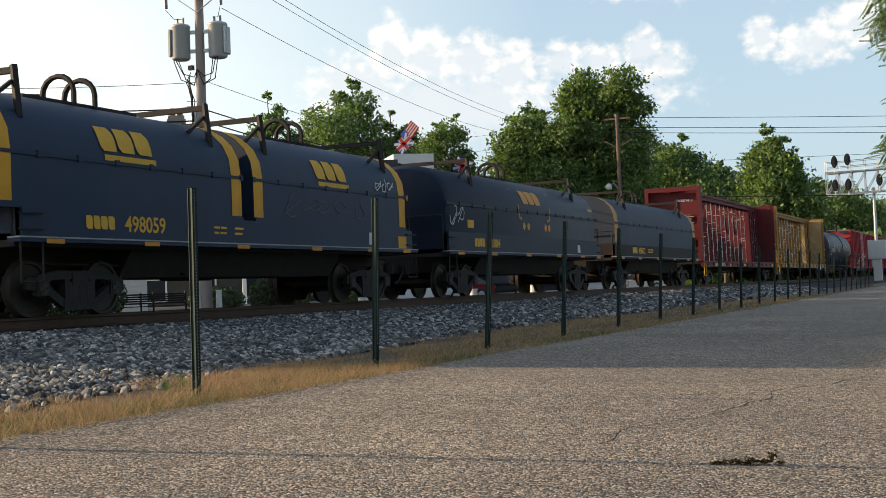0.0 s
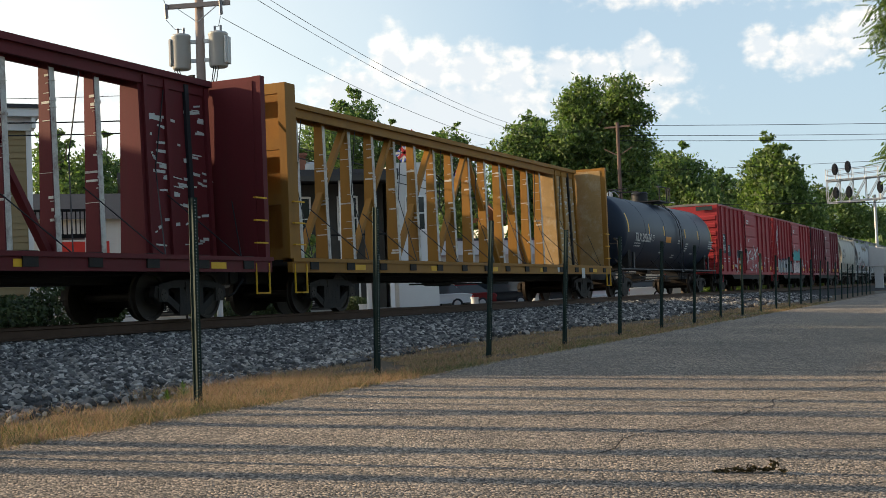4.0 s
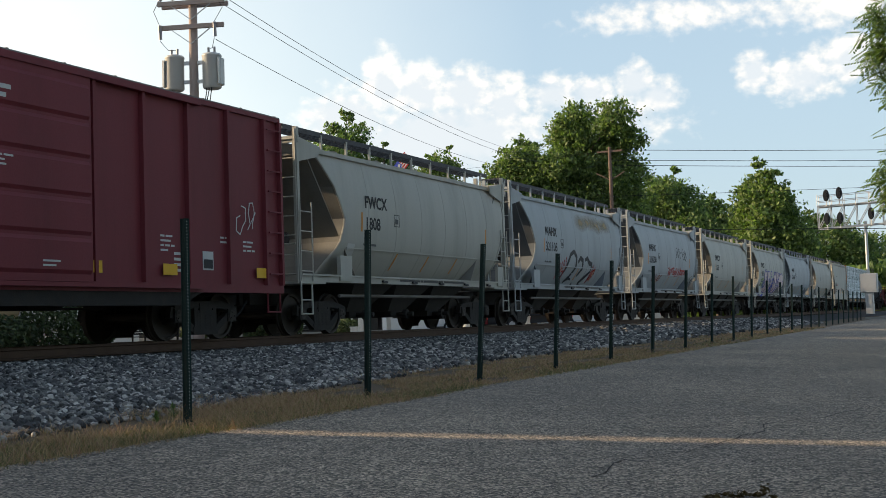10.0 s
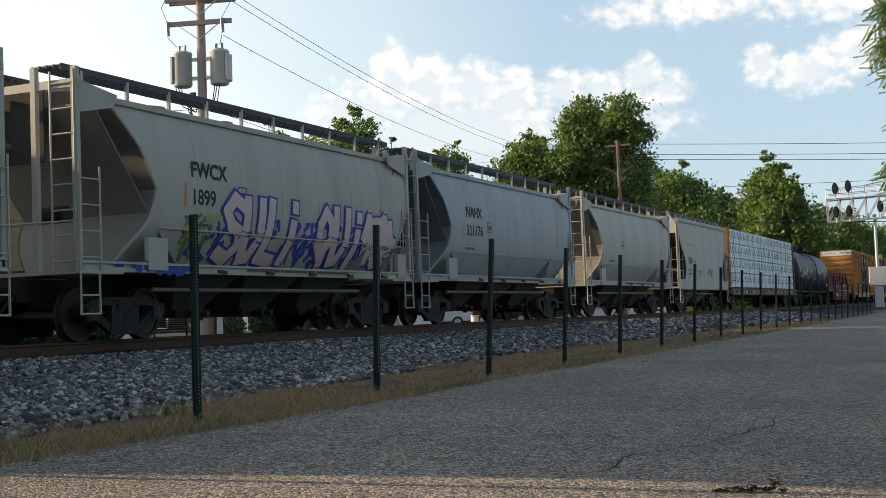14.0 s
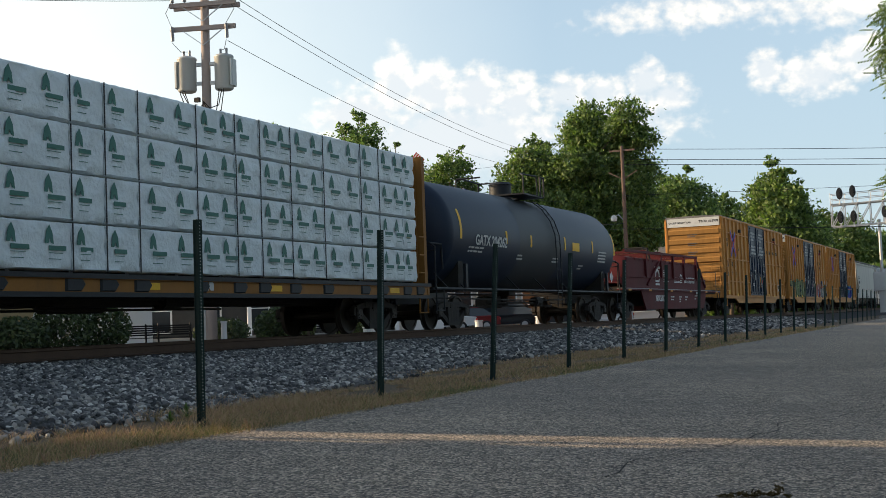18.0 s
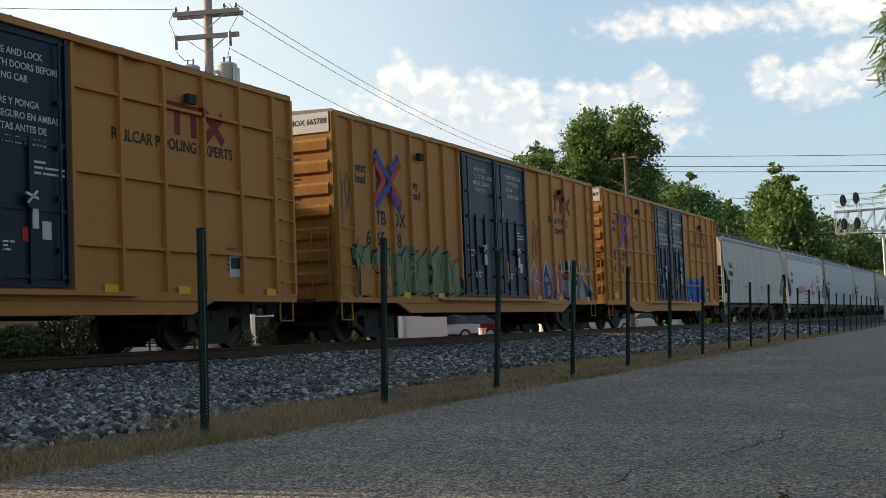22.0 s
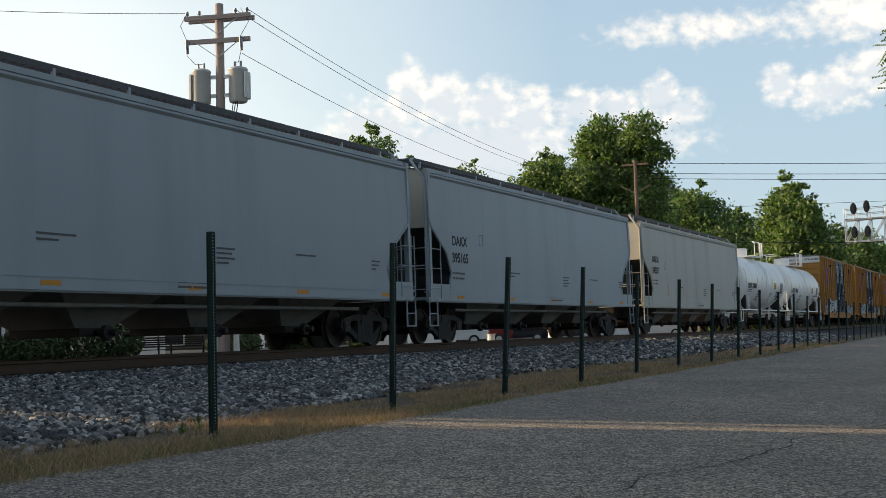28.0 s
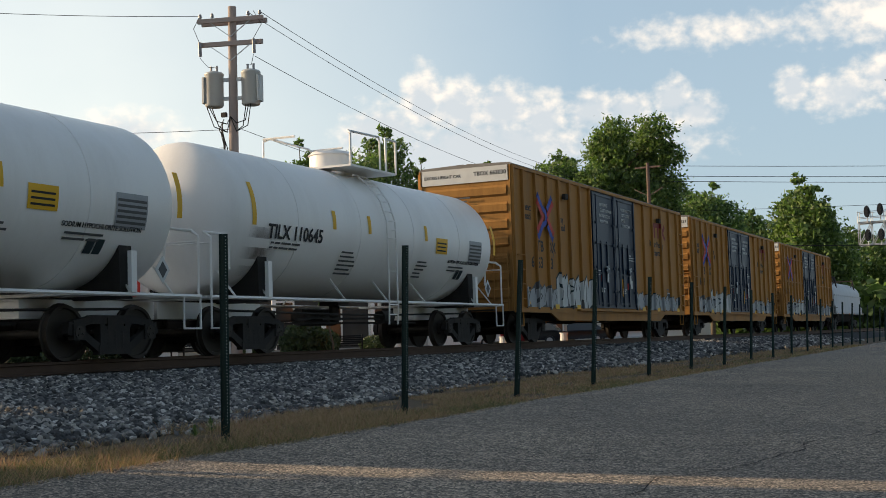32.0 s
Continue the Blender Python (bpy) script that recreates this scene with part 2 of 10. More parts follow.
def boxes(name, material, parent, rows, label="", bevel=0.0):
    bm = B()
    for r in rows:
        box(bm, *r)
    return part(name, bm, material, parent, label, bevel=bevel)


def each(name, material, parent, rows, label=""):
    """One object a box: repeats that can be picked apart."""
    out = []
    for r in rows:
        bm = B()
        box(bm, *r)
        out.append(part(name, bm, material, parent, label))
    return out


TEXTS = {}


def lettering(text, size, material, parent, m, name="lettering", spread=1.0, bold=None):
    """Raised paint lettering with the built-in font."""
    bold = size * 0.022 if bold is None else bold
    key = (text, size, spread, bold, material.name)
    if key not in TEXTS:
        cu = bpy.data.curves.new("text", "FONT")
        cu.body, cu.size, cu.extrude, cu.space_character, cu.offset, cu.resolution_u = text, size, 0.002, spread, bold, 3
        ob = new("text", cu)
        me = bpy.data.meshes.new_from_object(ob.evaluated_get(bpy.context.evaluated_depsgraph_get()))
        bpy.data.objects.remove(ob)
        me.materials.clear()
        me.materials.append(material)
        TEXTS[key] = me
    ob = new(name, TEXTS[key])
    ob.parent, ob.matrix_basis = parent, m
    return ob


def on_side(x, y, z):
    """A pose for lettering on a car's near side, read from +x."""
    return pose(x, y, z, 90, 0, 90)


def on_front(x, y, z):
    """A pose for lettering on a face that looks to -y."""
    return pose(x, y, z, 90, 0, 0)

# ---- materials of the place ----
RAIL_Z, TRACK_X = 0.62, -15.0
M_RAIL = mat("rusty_rail", (0.095, 0.06, 0.043), 0.75, 0.3, 4, 0.3, 60, 0.2)
M_TIE = mat("creosoted_tie", (0.05, 0.038, 0.03), 0.9, 0, 6, 0.35, 50, 0.4)
M_POST = mat("green_post_steel", (0.018, 0.035, 0.032), 0.55, 0.3, 5, 0.3, 60, 0.1)
M_STEELD = mat("dark_running_gear", (0.034, 0.031, 0.029), 0.75, 0.1, 4, 0.45, 40, 0.25, 0.4, (0.07, 0.052, 0.04))
M_WHEEL = mat("wheel_steel", (0.05, 0.043, 0.038), 0.6, 0.3, 5, 0.35, 50, 0.15, 0.3, (0.07, 0.045, 0.03))
# round hopper end plates: the dim recess is put into the colour
M_SHADE = mat("shaded_end_plate", (0.06, 0.058, 0.054), 0.85, 0, 2, 0.3, 30, 0.15, 0.4, (0.06, 0.055, 0.05), spec=0.04)
M_POLE = mat("weathered_pole_wood", (0.36, 0.29, 0.26), 0.85, 0, 3, 0.3, 60, 0.4, streak=True)
M_GALV = mat("galvanised_steel", (0.45, 0.46, 0.47), 0.5, 0.6, 4, 0.15, 50, 0.1)
M_WIRE = mat("black_cable", (0.02, 0.02, 0.022), 0.6, 0, 5, 0.2, 40, 0)
M_WHITE = mat("white_paint", (0.62, 0.62, 0.60), 0.55, 0, 3, 0.12, 40, 0.1, 0.2, (0.25, 0.24, 0.22))
M_BLACK = mat("black_paint", (0.024, 0.026, 0.030), 0.5, 0, 3, 0.3, 40, 0.1)
M_YELLOW = mat("reflective_yellow", (0.75, 0.42, 0.03), 0.45, 0, 3, 0.12, 40, 0.05)
M_ORANGE = mat("faded_orange", (0.62, 0.25, 0.04), 0.5, 0, 3, 0.15, 40, 0.05)


def asphalt_material():
    m = bpy.data.materials.new("worn_chip_asphalt")
    m.use_nodes = True
    nt = m.node_tree
    N, K = nt.nodes.new, nt.links.new
    b = nt.nodes["Principled BSDF"]
    co = N("ShaderNodeTexCoord")
    vor, big, mid = N("ShaderNodeTexVoronoi"), N("ShaderNodeTexNoise"), N("ShaderNodeTexNoise")
    vor.inputs["Scale"].default_value = 68
    big.inputs["Scale"].default_value, big.inputs["Detail"].default_value = 0.35, 5
    mid.inputs["Scale"].default_value, mid.inputs["Detail"].default_value = 5, 6
    for n in (vor, big, mid):
        K(co.outputs["Object"], n.inputs["Vector"])
    # stones of mixed grey and tan set in dark binder
    sep = N("ShaderNodeSeparateColor")
    K(vor.outputs["Color"], sep.inputs[0])
    r = N("ShaderNodeValToRGB")
    e = r.color_ramp.elements
    e[0].position, e[0].color = 0.0, (0.03, 0.027, 0.023, 1)
    e[1].position, e[1].color = 1.0, (0.62, 0.508, 0.398, 1)
    x = r.color_ramp.elements.new(0.6)
    x.color = (0.224, 0.194, 0.160, 1)
    K(sep.outputs[0], r.inputs[0])
    r2 = N("ShaderNodeValToRGB")
    r2.color_ramp.elements[0].position, r2.color_ramp.elements[1].position = 0.35, 0.7
    r2.color_ramp.elements[0].color, r2.color_ramp.elements[1].color = (0.75, 0.75, 0.76, 1), (1.12, 1.1, 1.06, 1)
    K(big.outputs[0], r2.inputs[0])
    r3 = N("ShaderNodeValToRGB")
    r3.color_ramp.elements[0].position, r3.color_ramp.elements[1].position = 0.3, 0.7
    r3.color_ramp.elements[0].color, r3.color_ramp.elements[1].color = (0.82, 0.82, 0.82, 1), (1.1, 1.1, 1.1, 1)
    K(mid.outputs[0], r3.inputs[0])
    mu, mu2 = N("ShaderNodeMix"), N("ShaderNodeMix")
    for q in (mu, mu2):
        q.data_type, q.blend_type = "RGBA", "MULTIPLY"
        q.inputs[0].default_value = 1
    K(r.outputs[0], mu.inputs[6])
    K(r2.outputs[0], mu.inputs[7])
    K(mu.outputs[2], mu2.inputs[6])
    K(r3.outputs[0], mu2.inputs[7])
    K(mu2.outputs[2], b.inputs["Base Color"])
    b.inputs["Roughness"].default_value = 0.92
    bp = N("ShaderNodeBump")
    bp.inputs["Strength"].default_value, bp.inputs["Distance"].default_value = 0.9, 0.012
    inv = N("ShaderNodeMath")
    inv.operation = "SUBTRACT"
    inv.inputs[0].default_value = 1
    K(vor.outputs["Distance"], inv.inputs[1])
    K(inv.outputs[0], bp.inputs["Height"])
    K(bp.outputs[0], b.inputs["Normal"])
    return m


M_ASPHALT = asphalt_material()
M_GRATE = mat("running_board_grating", (0.10, 0.10, 0.105), 0.7, 0.4, 5, 0.3, 30, 0.2)
# flat hopper ends: near-black stands for the shade inside the recess
M_SLOPE = mat("shaded_slope_sheet", (0.04, 0.04, 0.042), 0.7, 0, 3, 0.3, 30, 0.15, 0.4, (0.04, 0.035, 0.03))
M_BAY = mat("dirty_bay_steel", (0.20, 0.19, 0.175), 0.75, 0, 3, 0.3, 30, 0.2, 0.5, (0.08, 0.07, 0.055))
# round hoppers: bay steel darkened in colour for the shade beneath the car
M_BAYD = mat("shaded_bay_steel", (0.075, 0.072, 0.068), 0.8, 0, 3, 0.3, 30, 0.2, 0.4, (0.05, 0.045, 0.04))
M_EARTH = mat("dry_earth", (0.12, 0.09, 0.06), 0.95, 0, 0.8, 0.35, 25, 0.5)
M_BED = mat("ballast_bed", (0.04, 0.04, 0.042), 0.95, 0, 3, 0.4, 18, 0.9)

# ---- ground ----
PROFILE = [(-3000, 0.1), (-400, 0.1), (-60, 0.15), (-24, 0.2), (-20.6, 0.2), (-17.6, 0.24), (-12.8, 0.22), (-11.2, 0.12), (-9.4, 0.0), (-7.6, 0.0), (-6.0, -0.02), (0, -0.245), (5, -0.40), (30, -0.5), (400, -0.5), (3000, -0.5)]


def ground_z(x):
    return float(np.interp(x, [p[0] for p in PROFILE], [p[1] for p in PROFILE]))


def sheet(name, xs, ys, lift, material, label, kind="structure", edge=None):
    bm = B()
    rows = [[bm.verts.new(((x if edge is None or i else x + edge(y)), y, ground_z(x) + lift)) for i, x in enumerate(xs)] for y in ys]
    for a, b in zip(rows[:-1], rows[1:]):
        for i in range(len(xs) - 1):
            bm.faces.new((a[i], a[i + 1], b[i + 1], b[i]))
    ob = part(name, bm, material)
    return tagged(ob, label, name.replace("_", " "), kind=kind)


sheet("ground", [p[0] for p in PROFILE], [-3000, -300, -60, 0, 60, 200, 600, 3000], -0.04, M_EARTH, "dry bare earth and thin grass running out to the horizon")


def lot_edge(y):
    return 0.14 * noise.noise((y * 0.35, 3.1, 0)) + 0.06 * noise.noise((y * 2.1, 8.1, 0))


sheet("asphalt_lot", [-6.0 - 0.05, -5.0, -3, -1, 0, 2, 5, 10, 20, 40], [-30, -10, 0] + [i * 0.5 for i in range(4, 80)] + [42, 46, 52, 60, 70, 80, 92, 97], 0.0, M_ASPHALT, "worn grey-tan chip-seal asphalt lot with cracks", edge=lambda y: lot_edge(y) - 0.029 * max(y - 9, 0) + 0.2)


def ballast_foot(y):
    return -8.15 - 0.14 * min(max(y - 8.6, 0), 16) + 0.22 * noise.noise((y * 0.45, 2.0, 0)) + 0.1 * noise.noise((y * 1.6, 5.0, 0))


def build_ballast():
    rng = np.random.default_rng(5)
    bm = B()
    ys = [-600, -150, -60, -20] + [i * 0.5 for i in range(0, 120)] + [60, 80, 120, 200, 400]
    rows = []
    for y in ys:
        f = ballast_foot(y)
        prof = [(-20.4, 0.2), (-17.6, 0.36), (-13.3, 0.36), ((f - 12.9) / 2, 0.17 + 0.5 * max(0, -9.5 - f) * 0.06), (f, ground_z(f) - 0.02)]
        rows.append([bm.verts.new((x, y, z + (0.03 * noise.noise((x, y * 0.6, 2)) if i < 4 else 0))) for i, (x, z) in enumerate(prof)])
    for a, b in zip(rows[:-1], rows[1:]):
        for i in range(4):
            bm.faces.new((a[i], a[i + 1], b[i + 1], b[i]))
    tagged(part("ballast_bed", bm, M_BED), "grey crushed stone mound under the track", "ballast", kind="structure")
    # loose stones lying on the bed
    ico = [(0, 0, 1), (0.89, 0, 0.45), (0.28, 0.85, 0.45), (-0.72, 0.53, 0.45), (-0.72, -0.53, 0.45), (0.28, -0.85, 0.45), (0.72, 0.53, -0.45), (-0.28, 0.85, -0.45), (-0.89, 0, -0.45), (-0.28, -0.85, -0.45), (0.72, -0.53, -0.45), (0, 0, -1)]
    faces = np.array([(0, 1, 2), (0, 2, 3), (0, 3, 4), (0, 4, 5), (0, 5, 1), (1, 6, 2), (2, 7, 3), (3, 8, 4), (4, 9, 5), (5, 10, 1), (6, 7, 2), (7, 8, 3), (8, 9, 4), (9, 10, 5), (10, 6, 1), (11, 7, 6), (11, 8, 7), (11, 9, 8), (11, 10, 9), (11, 6, 10)])
    ico = np.array(ico)
    V, F, k = [], [], 0
    for y0, y1, n, size in ((8, 22, 42000, 0.035), (22, 40, 25000, 0.044), (40, 80, 11000, 0.068)):
        y = y0 + (y1 - y0) * rng.random(n)
        foot = np.array([ballast_foot(v) for v in y])
        u = rng.random(n) ** 0.9
        x = foot + 0.95 - (foot + 0.95 + 14.0) * u
        z = np.array([float(np.interp(a, [-13.3, (f - 12.9) / 2, f], [0.36, 0.17 + 0.5 * max(0, -9.5 - f) * 0.06, ground_z(f)])) if a < f else ground_z(a) - 0.03 for a, f in zip(x, foot)])
        for i in range(n):
            s = size * (0.55 + 0.9 * rng.random())
            if x[i] > foot[i] and rng.random() > 0.9 - (x[i] - foot[i]):
                continue
            p = ico * (s * (0.7 + 0.6 * rng.random(3))) * (1.15, 1.0, 0.72) * (0.8 + 0.4 * rng.random((12, 1)))
            a, b = rng.random(2) * 6.28
            ca, sa, cb, sb = math.cos(a), math.sin(a), math.cos(b), math.sin(b)
            p = p @ np.array([[ca, -sa, 0], [sa, ca, 0], [0, 0, 1]]) @ np.array([[1, 0, 0], [0, cb, -sb], [0, sb, cb]])
            V.append(p + (x[i], y[i], z[i] + s * 0.25))
            F.append(faces + k)
            k += 12
    me = bpy.data.meshes.new("stones")
    me.from_pydata(np.concatenate(V).tolist(), [], np.concatenate(F).tolist())
    m = bpy.data.materials.new("mixed_ballast")
    m.use_nodes = True
    nt = m.node_tree
    N, K = nt.nodes.new, nt.links.new
    g, r = N("ShaderNodeNewGeometry"), N("ShaderNodeValToRGB")
    e = r.color_ramp.elements
    e[0].color, e[1].color = (0.03, 0.03, 0.031, 1), (0.58, 0.55, 0.51, 1)
    for pos, c in ((0.35, (0.080, 0.081, 0.083, 1)), (0.7, (0.18, 0.175, 0.168, 1)), (0.85, (0.32, 0.30, 0.27, 1))):
        x = e.new(pos)
        x.color = c
    K(g.outputs["Random Per Island"], r.inputs[0])
    K(r.outputs[0], nt.nodes["Principled BSDF"].inputs["Base Color"])
    nt.nodes["Principled BSDF"].inputs["Roughness"].default_value = 0.9
    me.materials.append(m)
    tagged(new("ballast_stones", me), "loose grey crushed ballast stones beside the rails", "ballast", kind="stuff")


build_ballast()


# ---- track ----
def build_track():
    track = tagged(new("railway_track"), "rust-brown steel rails on dark timber ties", "railway track", kind="structure")
    prof = [(-0.075, 0), (0.075, 0), (0.075, 0.012), (0.012, 0.032), (0.012, 0.14), (0.038, 0.152), (0.038, 0.19), (-0.038, 0.19), (-0.038, 0.152), (-0.012, 0.14), (-0.012, 0.032), (-0.075, 0.012)]
    for s in (-0.755, 0.755):
        bm = B()
        loft(bm, [[(TRACK_X + s + x, y, RAIL_Z - 0.19 + z) for x, z in prof] for y in (-600, -150, -50, 0, 50, 100, 200, 600)])
        part("rail", bm, M_RAIL, track)
    bm = B()
    box(bm, -1.3, 1.3, -0.115, 0.115, -0.18, 0.0)
    tie = finish(bm, bevel=0.012)
    plate = B()
    for s in (-0.755, 0.755):
        box(plate, s - 0.18, s + 0.18, -0.1, 0.1, 0.0, 0.02)
    plate = finish(plate)
    tie.materials.append(M_TIE)
    plate.materials.append(M_RAIL)
    y = -10.0
    while y < 130:
        o = new("tie", tie)
        o.parent, o.matrix_basis = track, pose(TRACK_X + random.uniform(-0.05, 0.05), y, RAIL_Z - 0.208, 0, 0, random.uniform(-1, 1))
        y += 0.52


build_track()


# ---- fence posts ----
def build_posts():
    bm = B()
    out = [(-0.042, 0.018), (-0.026, 0.018), (-0.016, -0.018), (0.016, -0.018), (0.026, 0.018), (0.042, 0.018), (0.042, 0.011), (0.031, 0.011), (0.021, -0.026), (-0.021, -0.026), (-0.031, 0.011), (-0.042, 0.011)]
    loft(bm, [[(x, -y, z) for x, y in out] for z in (-0.4, 1.9)])
    body = finish(bm)
    holes = B()
    for i in range(58):
        z = 0.25 + i * 0.0285
        tube(holes, (0, 0.0185, z), (0, 0.027, z), 0.0052, 6)
    holes = finish(holes)
    body.materials.append(M_POST)
    mh = mat("bright_hole_rim", (0.42, 0.45, 0.45), 0.5, 0, 3, 0.1, 30, 0)
    holes.materials.append(mh)
    lean = [0.4, 1.9, 3.8, 3.4, 2.9, 2.9, 3.0, 2.6]
    for k in range(-2, 24):
        y = 9.35 + 3.66 * k + random.uniform(-0.05, 0.05) * (k > 7)
        x = -6.24 - 0.029 * y
        ry = lean[k] if 0 <= k < 8 else random.uniform(1.8, 3.2)
        post = tagged(new("fence_post"), "dark green steel channel fence post with a row of holes", "fence post", "fence posts along the track")
        post.matrix_basis = pose(x, y, -0.02 - (0.1 if k == 0 else 0), 0, ry, 0) @ pose(0, 0, 0, 0, 0, 242)
        part("channel", body, None, post)
        if k < 5:
            part("perforation", holes, None, post)


build_posts()

# ---- running gear shared by all cars ----
SPEED, R_WHEEL = 15.4, 0.457
WHEELSETS = {0: [], 1: []}


def make_gear():
    g = {}
    bm = B()
    n = 28
    for s in (-1, 1):
        rings = []
        for x, r in ((0.66, 0.16), (0.70, 0.16), (0.69, 0.40), (0.672, 0.40), (0.672, 0.485), (0.70, 0.485), (0.715, R_WHEEL), (0.80, R_WHEEL - 0.006), (0.80, 0.40), (0.765, 0.385), (0.755, 0.15), (0.84, 0.13), (0.84, 0.02)):
            rings.append([(s * x, r * math.cos(2 * math.pi * i / n), r * math.sin(2 * math.pi * i / n)) for i in range(n)])
        loft(bm, rings)
    tube(bm, (-1.02, 0, 0), (1.02, 0, 0), 0.075, 12)
    for s in (-1, 1):
        tube(bm, (s * 0.98, 0, 0), (s * 1.10, 0, 0), 0.11, 12)
        for a in range(3):
            tube(bm, (s * 1.10, 0.06 * math.cos(a * 2.09), 0.06 * math.sin(a * 2.09)), (s * 1.115, 0.06 * math.cos(a * 2.09), 0.06 * math.sin(a * 2.09)), 0.018, 6)
    g["wheelset"] = finish(bm, 35)
    # cast side frame: a top chord that drops to the axle boxes, a bottom tie and a spring window
    bm = B()
    R = R_WHEEL

    def web(a, b, h, x0=0.94, x1=1.06):
        """A tapered cast member in the frame's plane, from a to b, h deep."""
        d = (Vector(b) - Vector(a)).normalized()
        n = Vector((-d.y, d.x)) * h / 2
        q = [Vector(a) - n, Vector(b) - n, Vector(b) + n, Vector(a) + n]
        loft(bm, [[(x, p.x, p.y - R) for p in q] for x in (x0, x1)])

    web((-0.98, 0.585), (-0.55, 0.665), 0.13)
    web((0.98, 0.585), (0.55, 0.665), 0.13)
    web((-0.57, 0.665), (0.57, 0.665), 0.14, 0.936, 1.064)
    web((-0.40, 0.17), (0.40, 0.17), 0.15, 0.93, 1.07)
    for s in (-1, 1):
        web((s * 0.88, 0.50), (s * 0.36, 0.19), 0.13, 0.945, 1.055)
        web((s * 0.31, 0.16), (s * 0.31, 0.62), 0.12, 0.934, 1.066)
        web((s * 1.08, 0.42), (s * 1.04, 0.62), 0.12, 0.942, 1.058)
        box(bm, 0.97, 1.09, s * 0.89 - 0.14, s * 0.89 + 0.14, -0.12, 0.13)
    g["side_frame"] = finish(bm)
    bm = B()
    for y in (-0.17, 0, 0.17):
        for k in range(5):
            tube(bm, (1.0, y, -0.26 + k * 0.06), (1.0, y, -0.225 + k * 0.06), 0.078, 10)
    box(bm, 1.03, 1.068, -0.27, 0.27, -0.28, 0.10)
    g["spring_nest"] = finish(bm)
    bm = B()
    box(bm, -1.08, 1.08, -0.2, 0.2, 0.05, 0.24)
    tube(bm, (0, 0, 0.2), (0, 0, 0.36), 0.2, 12)
    for s in (-1, 1):
        bar(bm, (-0.8, s * 0.42, -0.12), (0.8, s * 0.42, -0.12), 0.09, 0.12)
        for e in (-0.75, 0.75):
            box(bm, e - 0.06, e + 0.06, s * 0.40 - 0.04, s * 0.40 + 0.07, -0.2, 0.08)
    g["bolster"] = finish(bm)
    bm = B()
    bar(bm, (0, 0.05, 0.82), (0, -0.42, 0.82), 0.16, 0.2)
    for pts in ([(-0.14, -0.40), (0.10, -0.40), (0.16, -0.62), (0.05, -0.72), (-0.02, -0.55), (-0.14, -0.60)],):
        lo = [bm.verts.new((x, y, 0.68)) for x, y in pts]
        hi = [bm.verts.new((x, y, 0.96)) for x, y in pts]
        bm.faces.new(lo[::-1])
        bm.faces.new(hi)
        for i in range(len(pts)):
            j = (i + 1) % len(pts)
            bm.faces.new((lo[i], lo[j], hi[j], hi[i]))
    g["coupler"] = finish(bm)
    bm = B()
    pts = [Vector((0.22, -0.02, 0.78)), Vector((0.24, -0.2, 0.66)), Vector((0.22, -0.36, 0.5)), Vector((0.18, -0.52, 0.42))]
    pipe(bm, pts, 0.025, 6)
    g["air_hose"] = finish(bm)
    for k, m in (("wheelset", M_WHEEL), ("side_frame", M_STEELD), ("spring_nest", M_STEELD), ("bolster", M_STEELD), ("coupler", M_STEELD), ("air_hose", M_BLACK)):
        g[k].materials.append(m)
    return g


GEAR = make_gear()


def running_gear(car, L, inset=2.0, gear_mat=None):
    for y in (inset, L - inset):
        tr = part("truck", GEAR["bolster"], None, car, "cast steel four-wheel truck", m=pose(0, y, R_WHEEL))
        for s in (0, 180):
            part("side_frame", GEAR["side_frame"], None, tr, m=pose(0, 0, 0, 0, 0, s))
            tagged(part("spring_nest", GEAR["spring_nest"], None, tr, m=pose(0, 0, 0, 0, 0, s)), kind="stuff")
        for i, yy in ((0, -0.89), (1, 0.89)):
            w = part("wheelset", GEAR["wheelset"], None, tr, m=pose(0, yy, 0))
            WHEELSETS[i].append(w)
    for y, s in ((0, 0), (L, 180)):
        part("coupler", GEAR["coupler"], None, car, m=pose(0, y, 0, 0, 0, s))
        part("air_hose", GEAR["air_hose"], None, car, m=pose(0, y, 0, 0, 0, s))


CARS = []


def new_car(name, label, category, front, group="cars of the freight train"):
    """A car whose front end stands at track coordinate `front` at 21 s."""
    car = tagged(new(name), label, category, group)
    CARS.append((car, front))
    return car


def ladder(bm, x, y0, y1, z0, z1, n, r=0.014, face="x"):
    """Rungs between two stiles; on a side (face x) it runs along y, on an end (face y) along x."""
    P = (lambda a, z: (x, a, z)) if face == "x" else (lambda a, z: (a, x, z))
    for a in (y0, y1):
        tube(bm, P(a, z0), P(a, z1), r * 1.3, 6)
    for i in range(n):
        z = z0 + (z1 - z0) * (i + 0.5) / n
        tube(bm, P(y0, z), P(y1, z), r, 6)


def grabs(bm, x, y0, y1, zs, r=0.013, out=0.06):
    for z in zs:
        pipe(bm, [(x, y0, z), (x + out, y0, z), (x + out, y1, z), (x, y1, z)], r, 5)


def stirrup(bm, x, y0, y1, z1, z0, r=0.018):
    pipe(bm, [(x, y0, z1), (x, y0, z0), (x, y1, z0), (x, y1, z1)], r, 5)


